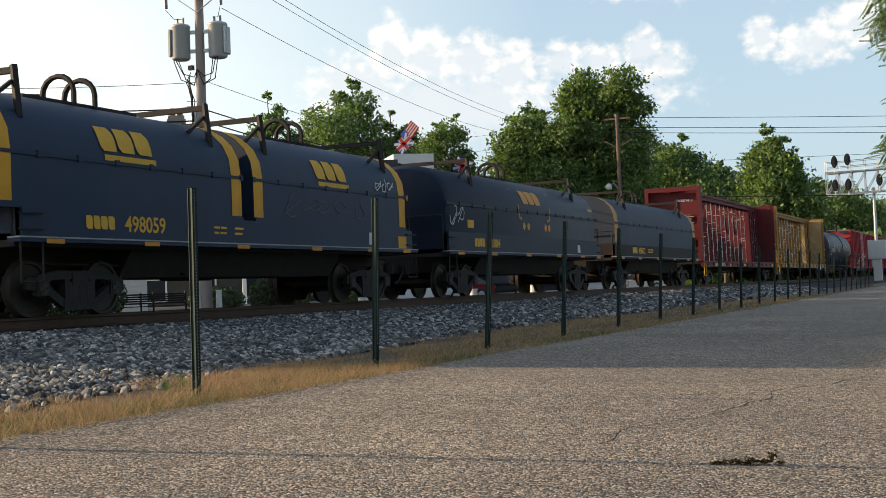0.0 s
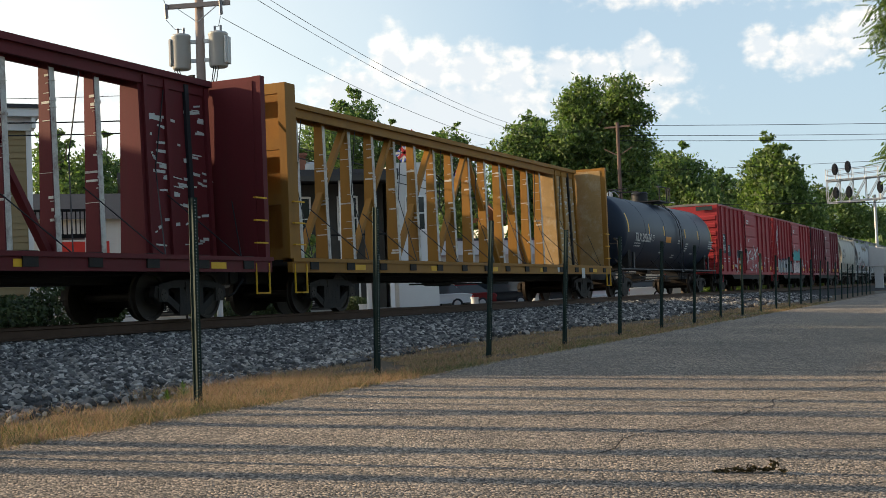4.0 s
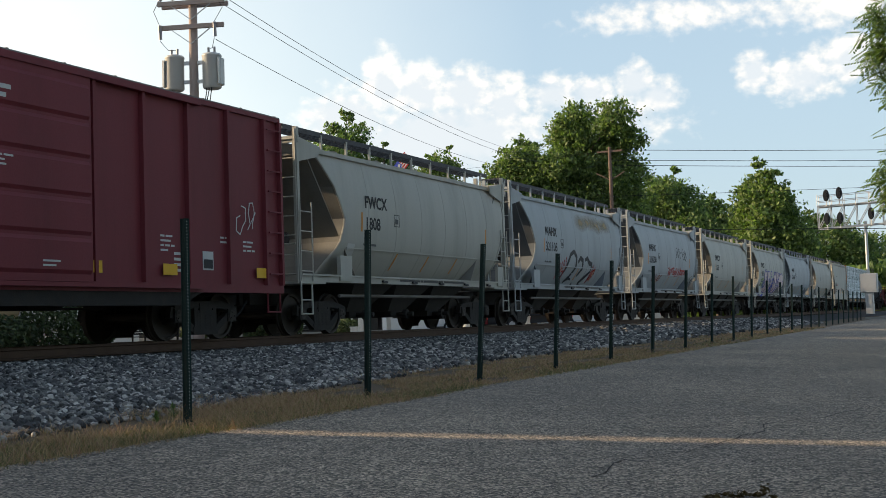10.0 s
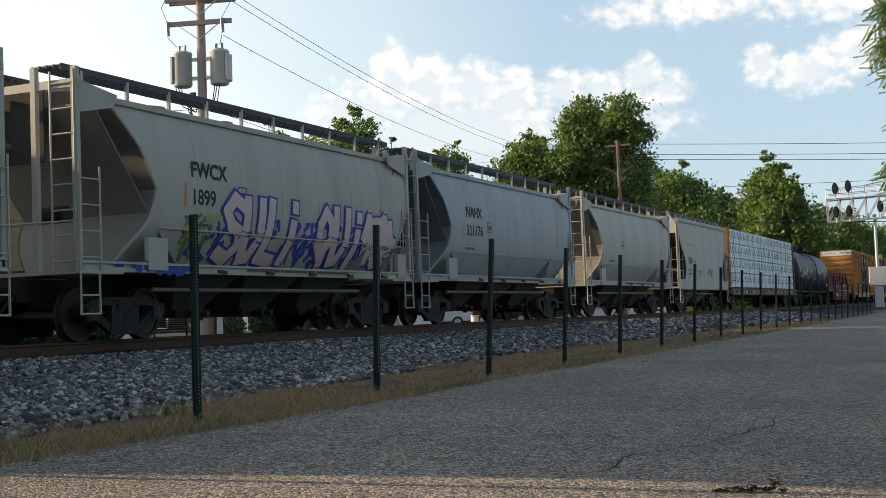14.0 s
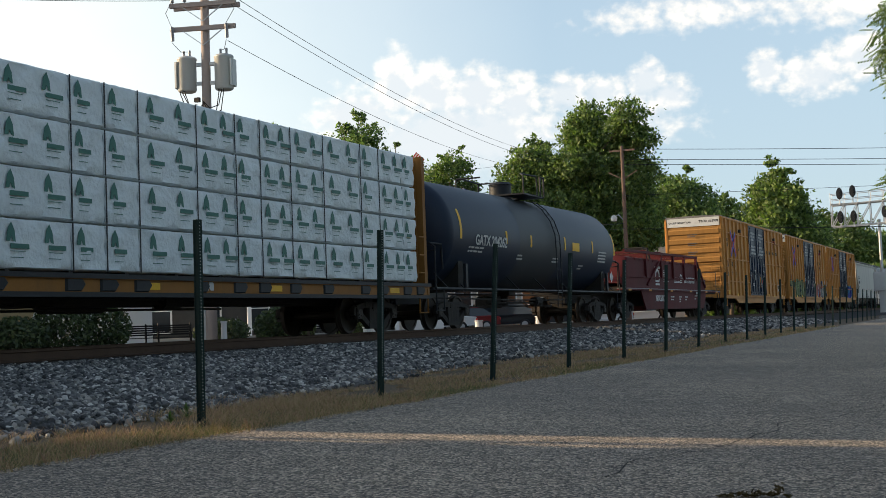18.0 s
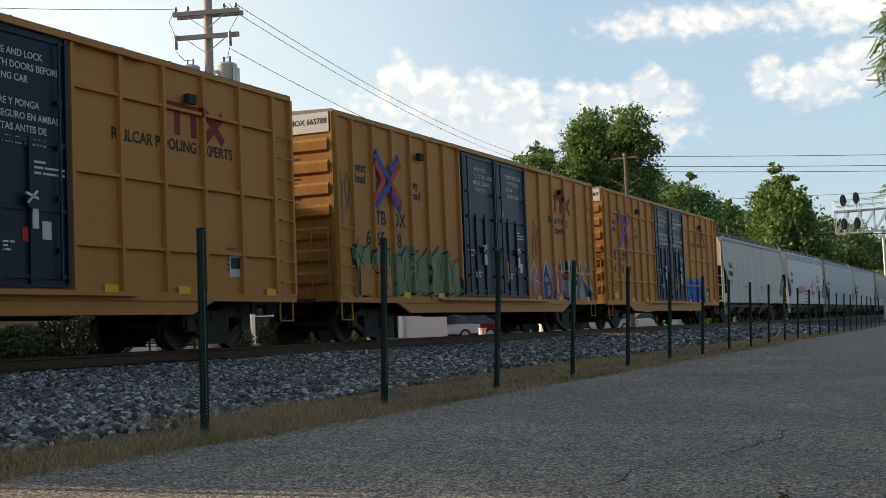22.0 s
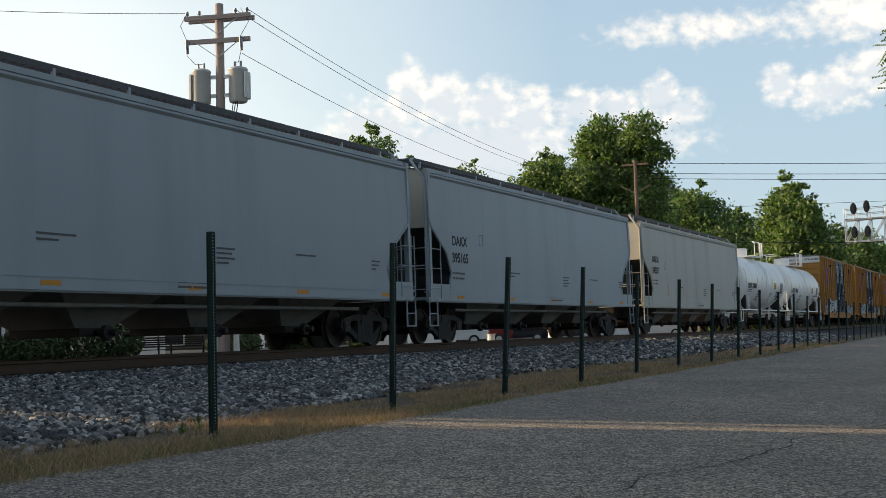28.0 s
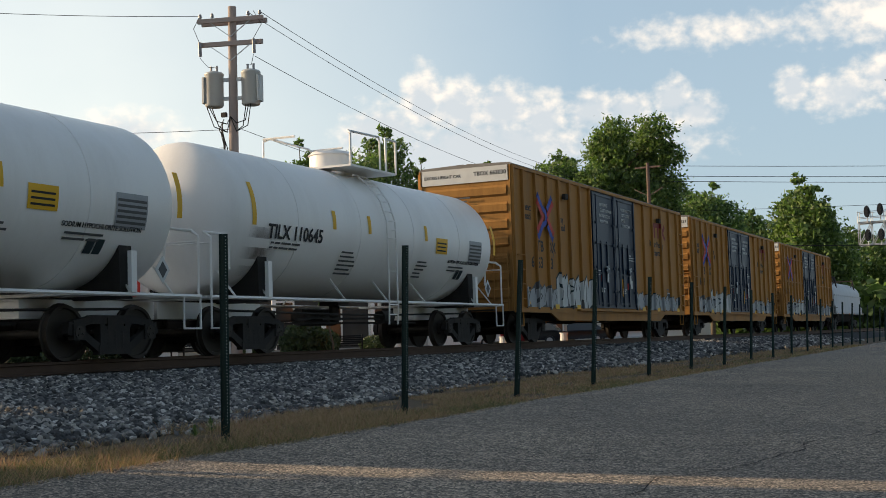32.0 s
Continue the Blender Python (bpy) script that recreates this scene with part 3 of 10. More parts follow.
def brake_rig(car, L, mid, mat_):
    """Air reservoir, brake cylinder, rods and pipes below the floor."""
    bm = B()
    tube(bm, (-0.5, mid - 0.8, 0.78), (-0.5, mid + 0.8, 0.78), 0.2, 14)
    part("air_reservoir", bm, mat_, car, smooth=40)
    bm = B()
    tube(bm, (0.55, mid + 1.2, 0.75), (0.55, mid + 1.7, 0.75), 0.16, 14)
    bar(bm, (0.55, mid - 2.6, 0.70), (0.55, mid + 1.2, 0.72), 0.05, 0.05)
    bar(bm, (0.1, mid - 3.2, 0.62), (0.4, mid + 3.4, 0.62), 0.045, 0.045)
    bar(bm, (0.9, mid - 2.0, 0.68), (-0.3, mid - 1.9, 0.68), 0.09, 0.03)
    part("brake_rigging", bm, mat_, car)
    bm = B()
    pipe(bm, [(0.75, 1.2, 0.86), (0.75, L * 0.4, 0.80), (0.62, L * 0.6, 0.80), (0.75, L - 1.2, 0.86)], 0.024, 6)
    part("brake_pipe", bm, mat_, car)


def bars_of_text(car, material, x, y, z, rows, h=0.045, gap=0.075):
    """Unreadable stencils as small bars on the near side: rows of lengths."""
    bm = B()
    for i, row in enumerate(rows):
        yy = y
        for w in row:
            box(bm, x, x + 0.003, yy, yy + w, z - i * gap - h, z - i * gap)
            yy += w + h * 1.1
    return part("stencil", bm, material, car)


def decal(car, material, name, x, y0, y1, z0, z1, label=""):
    bm = B()
    box(bm, x, x + 0.004, y0, y1, z0, z1)
    return part(name, bm, material, car, label)


def stroke(bm, x, pts, w, depth=0.004):
    """A painted stroke on the near side along (y, z) points; x may follow the height."""
    X = x if callable(x) else (lambda z: x)
    for k, ((y0, z0), (y1, z1)) in enumerate(zip(pts[:-1], pts[1:])):
        d = Vector((y1 - y0, z1 - z0))
        if d.length < 1e-5:
            continue
        d.normalize()
        n = Vector((-d.y, d.x)) * w / 2
        e = d * w * 0.35
        a = [(y0 - e.x + n.x, z0 - e.y + n.y), (y0 - e.x - n.x, z0 - e.y - n.y), (y1 + e.x - n.x, z1 + e.y - n.y), (y1 + e.x + n.x, z1 + e.y + n.y)]
        lo = [bm.verts.new((X(q), p, q)) for p, q in a]
        hi = [bm.verts.new((X(q) + depth + 0.0012 * (k % 3), p, q)) for p, q in a]
        bm.faces.new(hi)
        for i in range(4):
            bm.faces.new((lo[i], lo[(i + 1) % 4], hi[(i + 1) % 4], hi[i]))


def scrawl(car, material, x, y0, y1, z0, z1, seed, n=6, w=0.05, name="graffiti"):
    """Loose looping sprayed strokes that form no words."""
    rng = random.Random(seed)
    step = (y1 - y0) / n
    for i in range(n):
        cy = y0 + step * (i + 0.5)
        pts = []
        a0 = rng.uniform(0, 6.28)
        turn = rng.choice((3.5, 4.6, 5.6)) * rng.choice((-1, 1))
        cz = (z0 + z1) / 2 + rng.uniform(-0.12, 0.12) * (z1 - z0)
        for k in range(9):
            a = a0 + turn * k / 8
            rr = 0.32 + 0.2 * math.sin(a * 1.7 + i)
            pts.append((cy + math.cos(a) * step * rr * 1.2, cz + math.sin(a) * (z1 - z0) * rr * 1.25))
        bm = B()
        stroke(bm, x, pts, w)
        part(name, bm, material, car, "sprayed graffiti stroke")
        if rng.random() < 0.7:
            bm = B()
            up = (lambda z: x(z) + 0.005) if callable(x) else x + 0.005
            stroke(bm, up, [(cy - step * 0.4, z0 + rng.random() * 0.3 * (z1 - z0)), (cy + step * 0.45, z1 - rng.random() * 0.4 * (z1 - z0))], w * 0.8)
            part(name, bm, material, car, "sprayed graffiti stroke")


STROKES = {
    "S": [[(0.9, 0.88), (0.5, 1.0), (0.12, 0.78), (0.35, 0.56), (0.72, 0.46), (0.88, 0.24), (0.55, 0.0), (0.05, 0.1)]],
    "U": [[(0.1, 1.0), (0.08, 0.4), (0.3, 0.03), (0.65, 0.06), (0.85, 0.4), (0.9, 1.0)]],
    "L": [[(0.3, 1.0), (0.22, 0.5), (0.15, 0.05), (0.9, 0.0)]],
    "I": [[(0.5, 0.66), (0.42, 0.0)], [(0.56, 0.92), (0.56, 1.0)]],
    "Q": [[(0.45, 0.95), (0.12, 0.7), (0.1, 0.35), (0.45, 0.18), (0.82, 0.4), (0.82, 0.75), (0.45, 0.95)], [(0.55, 0.35), (0.72, 0.0)]],
    "R": [[(0.15, 0.0), (0.2, 0.95), (0.7, 0.92), (0.85, 0.68), (0.3, 0.5), (0.95, 0.0)]],
    "K": [[(0.15, 0.0), (0.2, 1.0)], [(0.9, 0.98), (0.3, 0.5), (0.95, 0.0)]],
    "C": [[(0.9, 0.85), (0.5, 1.0), (0.12, 0.6), (0.2, 0.15), (0.55, 0.0), (0.92, 0.15)]]}


def fat_graffiti(car, fill, outline, x, y0, y1, z0, z1, word, seed, w):
    """Fat sprayed letters: a wide dark stroke under a narrower pale one."""
    rng = random.Random(seed)
    X = x if callable(x) else (lambda z: x)
    step = (y1 - y0) / len(word)
    for i, ch in enumerate(word):
        if ch == " ":
            continue
        lean = rng.uniform(-0.04, 0.06)
        lift = rng.uniform(-0.05, 0.05)
        kw = step * rng.uniform(0.9, 1.02)
        under, over = B(), B()
        if ch in STROKES:
            lines = STROKES[ch]
        else:
            # a jagged mark that is no letter
            t = rng.random()
            lines = [[(0.0, 0.15 + 0.2 * t), (0.3, 1.0 - 0.3 * t), (0.45, 0.1), (0.62 + 0.2 * t, 0.95), (1.05, 0.55)], [(-0.1, 0.75 * t + 0.1), (0.95, 0.9 - 0.7 * t), (0.7, 0.02)], [(0.15, 0.02), (0.9, 0.2 * t), (1.1, 0.9)]][: 2 + (t > 0.4)]
            if rng.random() < 0.5:
                lines = [[(1 - p, q) for p, q in ln] for ln in lines]
        for line in lines:
            pts = [(y0 + step * i + kw * p + lean * q, z0 + (z1 - z0) * q + lift) for p, q in line]
            fine = [pts[0]]
            for (ya, qa), (yb, qb) in zip(pts[:-1], pts[1:]):
                m = max(1, int(math.hypot(yb - ya, qb - qa) / 0.14))
                fine += [(ya + (yb - ya) * k / m, qa + (qb - qa) * k / m) for k in range(1, m + 1)]
            pts = fine
            stroke(under, (lambda z, o=0.0006 * i: X(z) + o), pts, w + 0.11)
            stroke(over, (lambda z, o=0.0006 * i: X(z) + 0.009 + o), pts, w)
        g = part("graffiti", under, outline, car, "dark sprayed outline of a fat letter")
        tagged(g, kind="stuff")
        tagged(part("graffiti_fill", over, fill, g, "pale sprayed fill of a fat letter"), kind="stuff")


def wall_of(sec, lift=0.006):
    """The near wall's x at a height, for paint that follows a bowed side."""
    zs = [p[1] for p in sec[::-1]]
    xs = [p[0] for p in sec[::-1]]
    return lambda z: float(np.interp(z, zs, xs)) + lift


def side_panel(car, material, x, y0, y1, z0, z1, name="label", label="", n=5, parent=None):
    """A painted patch on the near side; x may follow the height."""
    X = x if callable(x) else (lambda z: x)
    bm = B()
    zz = [z0 + (z1 - z0) * i / n for i in range(n + 1)]
    loft(bm, [[(X(z), y, z) for z in zz] for y in (y0, y1)], closed=False)
    return part(name, bm, material, parent or car, label)


def glyph_blocks(car, material, x, y0, z0, w, h, n, name="emblem", slant=0.0, gap=0.12):
    """An emblem drawn as plain slabs in its colour."""
    X = x if callable(x) else (lambda z: x)
    step = w / n
    for i in range(n):
        bm = B()
        a, b = y0 + step * i, y0 + step * (i + 1 - gap)
        cut = min(h, step) * 0.22
        zz = [z0 + h * k / 6 for k in range(7)]
        rows = [(a + max(0, cut - (z - z0)), b - max(0, cut - (z0 + h - z)), z) for z in zz]
        loft(bm, [[(X(z) + 0.004, y + slant * (z - z0), z) for y in (p, q)] for p, q, z in rows], closed=False)
        part(name, bm, material, car)


def scribble_patch(car, cols, x, y0, y1, z0, z1, seed, n=40):
    """A dense painted-over band: many short overlapping sprayed strokes in several colours."""
    rng = random.Random(seed)
    for k, c in enumerate(cols):
        bm = B()
        for i in range(n):
            a = rng.uniform(y0, y1)
            b = rng.uniform(z0, z1)
            h = (z1 - z0) * rng.uniform(0.15, 0.5)
            pts = [(a, b), (a + rng.uniform(-0.15, 0.2), min(z1, b + h * 0.6)), (a + rng.uniform(-0.1, 0.3), min(z1, b + h))]
            X = x if callable(x) else (lambda z: x)
            stroke(bm, (lambda z, k=k, i=i: X(z) + 0.001 * k + 0.00005 * i), pts, rng.uniform(0.05, 0.13))
        part("graffiti", bm, c, car, "overlapping sprayed graffiti")

RELIEF = {}


def ribbon(pts, w, taper=0.35):
    """Quads of a sprayed stroke along (y, z) points, thin at its ends."""
    P = [Vector(p) for p in pts]
    fine = [P[0]]
    for a, b in zip(P[:-1], P[1:]):
        m = max(1, int((b - a).length / 0.12))
        fine += [a.lerp(b, k / m) for k in range(1, m + 1)]
    n = len(fine)
    rows = []
    for k, p in enumerate(fine):
        d = (fine[min(k + 1, n - 1)] - fine[max(k - 1, 0)])
        d = d.normalized() if d.length > 1e-5 else Vector((1, 0))
        f = k / max(1, n - 1)
        h = w / 2 * (taper + (1 - taper) * min(1, 5 * min(f, 1 - f) + 0.15))
        rows.append((p + Vector((-d.y, d.x)) * h, p - Vector((-d.y, d.x)) * h))
    return [(a[0], a[1], b[1], b[0]) for a, b in zip(rows[:-1], rows[1:])]


def drape(car, material, polys, lift=0.004, name="graffiti", label="", parent=None):
    """Paint laid over the posts and the door of a boxcar's near side: polygons of (y, z) bent to its relief."""
    ys, xs = RELIEF[car.name]
    bm = B()
    for poly in polys:
        bm.faces.new([bm.verts.new((0, p[0], p[1])) for p in poly])
    bmesh.ops.remove_doubles(bm, verts=list(bm.verts), dist=1e-5)
    lo, hi = min(v.co.y for v in bm.verts), max(v.co.y for v in bm.verts)
    for y in ys:
        if lo < y < hi:
            bmesh.ops.bisect_plane(bm, geom=list(bm.verts) + list(bm.edges) + list(bm.faces), plane_co=(0, y, 0), plane_no=(0, 1, 0))
    for v in bm.verts:
        v.co.x = float(np.interp(v.co.y, ys, xs)) + lift
    return part(name, bm, material, parent or car, label)


def spiky(y0, y1, z0, z1, seed, n):
    """Outline of a painted piece: a jagged upper edge over a nearly straight foot."""
    rng = random.Random(seed)
    up = [(y0 + (y1 - y0) * (i + rng.uniform(-0.25, 0.25)) / n, z1 - (z1 - z0) * rng.uniform(0.0, 0.28) * (1 + (i % 2))) for i in range(1, n)]
    foot = [(y1 - (y1 - y0) * i / n, z0 + (z1 - z0) * rng.uniform(0, 0.05)) for i in range(1, n)]
    return [(y0, z0), (y0 + 0.05, z0 + (z1 - z0) * 0.7)] + up + [(y1 - 0.05, z0 + (z1 - z0) * 0.6), (y1, z0)] + foot


def letter_row(car, fill, outline, y0, y1, z0, z1, n, seed, lift=0.008, edge=0.07, light=None):
    """A row of interlocking block shapes that read as sprayed letters: outline, fill and inner strokes."""
    rng = random.Random(seed)
    step = (y1 - y0) / n
    for i in range(n):
        a, b = y0 + step * (i - 0.12), y0 + step * (i + 1.1)
        t, h = rng.uniform(-0.16, 0.16), z1 - z0
        top = z1 - h * rng.uniform(0, 0.18)
        low = z0 + h * rng.uniform(-0.02, 0.08)
        cut = rng.uniform(0.25, 0.7)
        body = [(a + t * 0.3, low), (a + (b - a) * 0.42, low + h * rng.uniform(0.0, 0.1)), (a + (b - a) * 0.48, low + h * 0.3), (a + (b - a) * 0.62, low), (b, low + h * rng.uniform(0, 0.12)), (b + t, low + h * cut), (b + t * 1.5, top), (a + (b - a) * 0.6 + t, top - h * 0.1), (a + (b - a) * 0.5 + t, top - h * 0.32), (a + (b - a) * 0.35 + t, top + h * 0.06), (a + t * 1.4, top - h * 0.12), (a + t * 0.6, low + h * 0.45)]
        c = Vector((sum(p[0] for p in body) / 12, sum(p[1] for p in body) / 12))
        wide = [(Vector(p) - c) * (1 + edge / 0.45) + c for p in body]
        up = lift + 0.0012 * i
        g = drape(car, outline, [wide], up, "graffiti", "dark outline of a sprayed letter")
        drape(car, fill, [body], up + 0.005, "graffiti_fill", "pale fill of a sprayed letter", g)
        marks = [ribbon([(a + (b - a) * 0.28 + t, low + h * 0.75), (a + (b - a) * 0.38, low + h * 0.5), (a + (b - a) * 0.3, low + h * 0.22)], 0.055)]
        if i % 2:
            marks.append(ribbon([(a + (b - a) * 0.62, low + h * 0.72), (a + (b - a) * 0.85 + t * 0.5, low + h * 0.55), (a + (b - a) * 0.66, low + h * 0.36)], 0.05))
        for k, m in enumerate(marks):
            drape(car, outline if k == 0 or light is None else light, m, up + 0.009 + 0.002 * k, "graffiti_stroke", "", g)


# ---- boxcars ----
def boxcar(front, L, side_mat, door_mat, roof_mat, label, style, end_mat=None, top=4.95, w=1.43, sill=0.92, name="boxcar", rails=True, patch=None):
    """style 'plug': double plug doors and a rib grid; 'slide': one sliding door and plain ribs."""
    car = new_car(name, label, "boxcar", front)
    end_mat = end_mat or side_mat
    plug = style == "plug"
    d0, d1 = (L * 0.37, L * 0.632) if plug else (L * 0.412, L * 0.612)
    # body shell with a low-pitched roof
    for s in (1, -1):
        boxes("side_wall", side_mat, car, [(s * (w - 0.04), s * w, 0.0, L, sill, top)])
    bm = B()
    loft(bm, [[(-w - 0.03, y, top), (-w - 0.03, y, top + 0.05), (0, y, top + 0.10), (w + 0.03, y, top + 0.05), (w + 0.03, y, top), (0, y, top - 0.03)] for y in (-0.02, L + 0.02)])
    roof = part("roof", bm, roof_mat, car, "galvanised low-pitched roof")
    bm = B()
    n = int(L / 1.25)
    for i in range(n + 1):
        y = 0.05 + (L - 0.1) * i / n
        for s in (1, -1):
            bar(bm, (s * 0.05, y, top + 0.105), (s * (w - 0.02), y, top + 0.062), 0.05, 0.035)
    split("roof_seam", bm, roof_mat, roof)
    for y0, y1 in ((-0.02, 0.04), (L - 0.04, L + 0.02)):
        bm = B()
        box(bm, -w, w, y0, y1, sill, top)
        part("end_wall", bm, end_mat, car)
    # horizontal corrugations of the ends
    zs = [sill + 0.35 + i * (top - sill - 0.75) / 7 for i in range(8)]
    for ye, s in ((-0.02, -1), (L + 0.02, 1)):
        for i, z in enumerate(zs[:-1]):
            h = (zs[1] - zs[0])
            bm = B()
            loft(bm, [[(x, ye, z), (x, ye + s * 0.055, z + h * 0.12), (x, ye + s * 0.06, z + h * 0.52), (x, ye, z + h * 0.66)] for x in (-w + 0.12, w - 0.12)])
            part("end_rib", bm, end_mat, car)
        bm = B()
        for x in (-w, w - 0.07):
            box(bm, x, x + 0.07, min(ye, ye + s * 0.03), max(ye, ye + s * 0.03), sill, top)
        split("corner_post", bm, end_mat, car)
    # side posts
    if plug:
        posts = list(np.linspace(0.78, d0 - 0.1, 7)) + list(np.linspace(d1 + 0.1, L - 0.75, 6))
    else:
        posts = list(np.linspace(0.65, d0 - 0.12, 6)) + list(np.linspace(d1 + 0.12, L - 0.65, 5))
    edge = [0.05, L - 0.05]
    for y in posts + edge:
        for s in (1, -1):
            bm = B()
            x0, x1 = sorted((s * w, s * (w + 0.055)))
            loft(bm, [[(s * w, y - 0.055, z), (s * (w + 0.085), y - 0.04, z), (s * (w + 0.085), y + 0.04, z), (s * w, y + 0.055, z)] for z in (sill + 0.12, top - 0.06)])
            part("side_post", bm, side_mat, car)
    kn = []
    for y in posts + edge:
        kn += [(y - 0.055, w), (y - 0.04, w + 0.085), (y + 0.04, w + 0.085), (y + 0.055, w)]
    kn = [k for k in kn if not d0 - 0.02 < k[0] < d1 + 0.02] + [(d0 - 0.01, w), (d0, w + (0.10 if plug else 0.136)), (d1, w + (0.10 if plug else 0.136)), (d1 + 0.01, w)]
    kn.sort()
    RELIEF[car.name] = ([k[0] for k in kn], [k[1] for k in kn])
    if plug and rails:
        P = [0.05] + posts + [L - 0.05]
        rows = []
        for z in (1.78, 2.96, 4.32):
            for a, b in zip(P[1:-2], P[2:-1]):
                if b < d0 or a > d1:
                    rows.append((w, w + 0.07, a + 0.06, b - 0.06, z - 0.03, z + 0.03))
        each("side_rail", side_mat, car, rows)
    # sills, top chord
    for s in (1, -1):
        x0, x1 = sorted((s * (w - 0.02), s * (w + 0.05)))
        each("side_sill", side_mat, car, [(x0, x1, 0, L, sill - 0.04, sill + 0.12)])
        each("top_chord", side_mat, car, [(x0, x1, 0, L, top - 0.07, top + 0.02)])
        bm = B()
        a, b = sorted((s * (w - 0.05), s * (w + 0.02)))
        loft(bm, [[(a, 2.9, sill - 0.04), (b, 2.9, sill - 0.04), (b, L - 2.9, sill - 0.04), (a, L - 2.9, sill - 0.04)], [(a, 3.6, sill - 0.28), (b, 3.6, sill - 0.28), (b, L - 3.6, sill - 0.28), (a, L - 3.6, sill - 0.28)]])
        part("fishbelly_sill", bm, side_mat if plug else M_STEELD, car)
    boxes("underframe", M_STEELD, car, [(-w + 0.1, w - 0.1, 0.1, L - 0.1, sill - 0.02, sill + 0.1), (-0.25, 0.25, -0.1, L + 0.1, 0.68, sill)])
    # doors
    xs = w + 0.03
    if plug:
        mid = (d0 + d1) / 2
        for i, (a, b) in enumerate(((d0 + 0.03, mid - 0.02), (mid + 0.02, d1 - 0.03))):
            d = part("plug_door", (lambda m: (box(m, w - 0.02, xs + 0.03, a, b, sill + 0.15, top - 0.08), m)[1])(B()), door_mat, car, "dark blue-black plug door")
            bm = B()
            for f in (0.0, 0.36, 0.64, 1.0):
                y = a + 0.04 + (b - a - 0.08) * f
                box(bm, xs + 0.03, xs + 0.075, y - 0.035, y + 0.035, sill + 0.2, top - (0.12 if f in (0.0, 1.0) else 1.75))
            for zf in (0.04, 0.3, 0.56, 0.97):
                z = sill + 0.15 + (top - sill - 0.23) * zf
                box(bm, xs + 0.03, xs + 0.06, a + 0.02, b - 0.02, z - 0.03, z + 0.03)
            part("door_frame", bm, door_mat, d)
            for f in (0.13, 0.9):
                bm = B()
                y = a + (b - a) * f
                tube(bm, (xs + 0.09, y, sill + 0.25), (xs + 0.09, y, top - 0.2), 0.022, 6)
                for z in (1.6, 2.4, 3.2, 3.9):
                    box(bm, xs + 0.05, xs + 0.1, y - 0.05, y + 0.05, z, z + 0.08)
                part("lock_rod", bm, door_mat, d)
            yc = a + (b - a) * (0.62 if i else 0.55)
            bm = B()
            tube(bm, (xs + 0.06, yc, 2.35), (xs + 0.12, yc, 2.35), 0.11, 10)
            part("crank_hub", bm, door_mat, d)
            bm = B()
            bar(bm, (xs + 0.12, yc - 0.13, 2.48), (xs + 0.12, yc + 0.13, 2.40), 0.03, 0.04)
            bar(bm, (xs + 0.12, yc - 0.10, 2.33), (xs + 0.12, yc + 0.12, 2.52), 0.03, 0.03)
            box(bm, xs + 0.06, xs + 0.1, yc + 0.04, yc + 0.16, 1.95, 2.25)
            part("door_crank", bm, M_WHITE, d)
            bars_of_text(d, M_WHITE, xs + 0.062, a + (b - a) * 0.3, 1.75, [(0.1, 0.18, 0.1), (0.3,), (0.22, 0.1)], 0.03, 0.06)
        each("door_track", side_mat, car, [(w + 0.02, w + 0.16, d0 - 1.7, d1 + 1.6, sill + 0.03, sill + 0.09), (w + 0.02, w + 0.12, d0 - 0.2, d1 + 2.0, top - 0.1, top - 0.04)])
    else:
        bm = B()
        box(bm, w, w + 0.10, d0, d1, sill + 0.1, top - 0.1)
        d = part("sliding_door", bm, door_mat, car, "ribbed sliding door")
        k = 5
        for i in range(k):
            z0 = sill + 0.22 + i * (top - sill - 0.42) / k
            h = (top - sill - 0.42) / k
            bm = B()
            loft(bm, [[(w + 0.10, y, z0), (w + 0.135, y, z0 + h * 0.1), (w + 0.135, y, z0 + h * 0.82), (w + 0.10, y, z0 + h * 0.92)] for y in (d0 + 0.06, d1 - 0.06)])
            part("door_panel", bm, door_mat, d)
        bm = B()
        tube(bm, (w + 0.13, d0 + 0.1, sill + 0.2), (w + 0.13, d0 + 0.1, top - 0.2), 0.025, 6)
        box(bm, w + 0.1, w + 0.18, d0 + 0.0, d0 + 0.2, 2.1, 2.3)
        part("door_bar", bm, M_STEELD, d)
        each("door_track", side_mat, car, [(w, w + 0.15, d0 - 0.3, min(L - 0.1, d1 + (d1 - d0)), sill + 0.02, sill + 0.09), (w, w + 0.13, d0 - 0.3, min(L - 0.1, d1 + (d1 - d0)), top - 0.12, top - 0.05)])
    # grabs, ladders, stirrups
    bm = B()
    grabs(bm, w + 0.05, 0.12, 0.6, [sill + 0.35 + i * 0.42 for i in range(4)])
    grabs(bm, w + 0.05, L - 0.6, L - 0.12, [sill + 0.35 + i * 0.42 for i in range(8)])
    for y0 in (0.12, L - 0.6):
        stirrup(bm, w + 0.02, y0, y0 + 0.48, sill, sill - 0.42)
    tagged(part("side_grab_iron", bm, side_mat, car), kind="stuff")
    for x0 in (w - 0.55, -w + 0.12):
        bm = B()
        ladder(bm, -0.16, x0, x0 + 0.43, sill + 0.05, sill + 1.7, 4, face="y")
        part("end_ladder", bm, end_mat, car)
    bm = B()
    pipe(bm, [(-w + 0.1, -0.02, sill + 1.9), (-w + 0.1, -0.16, sill + 1.9), (w - 0.1, -0.16, sill + 1.9), (w - 0.1, -0.02, sill + 1.9)], 0.016, 6)
    part("end_grab_iron", bm, end_mat, car)
    boxes("crossover_platform", M_STEELD, car, [(-0.9, 0.9, -0.36, -0.06, sill + 0.02, sill + 0.06)])
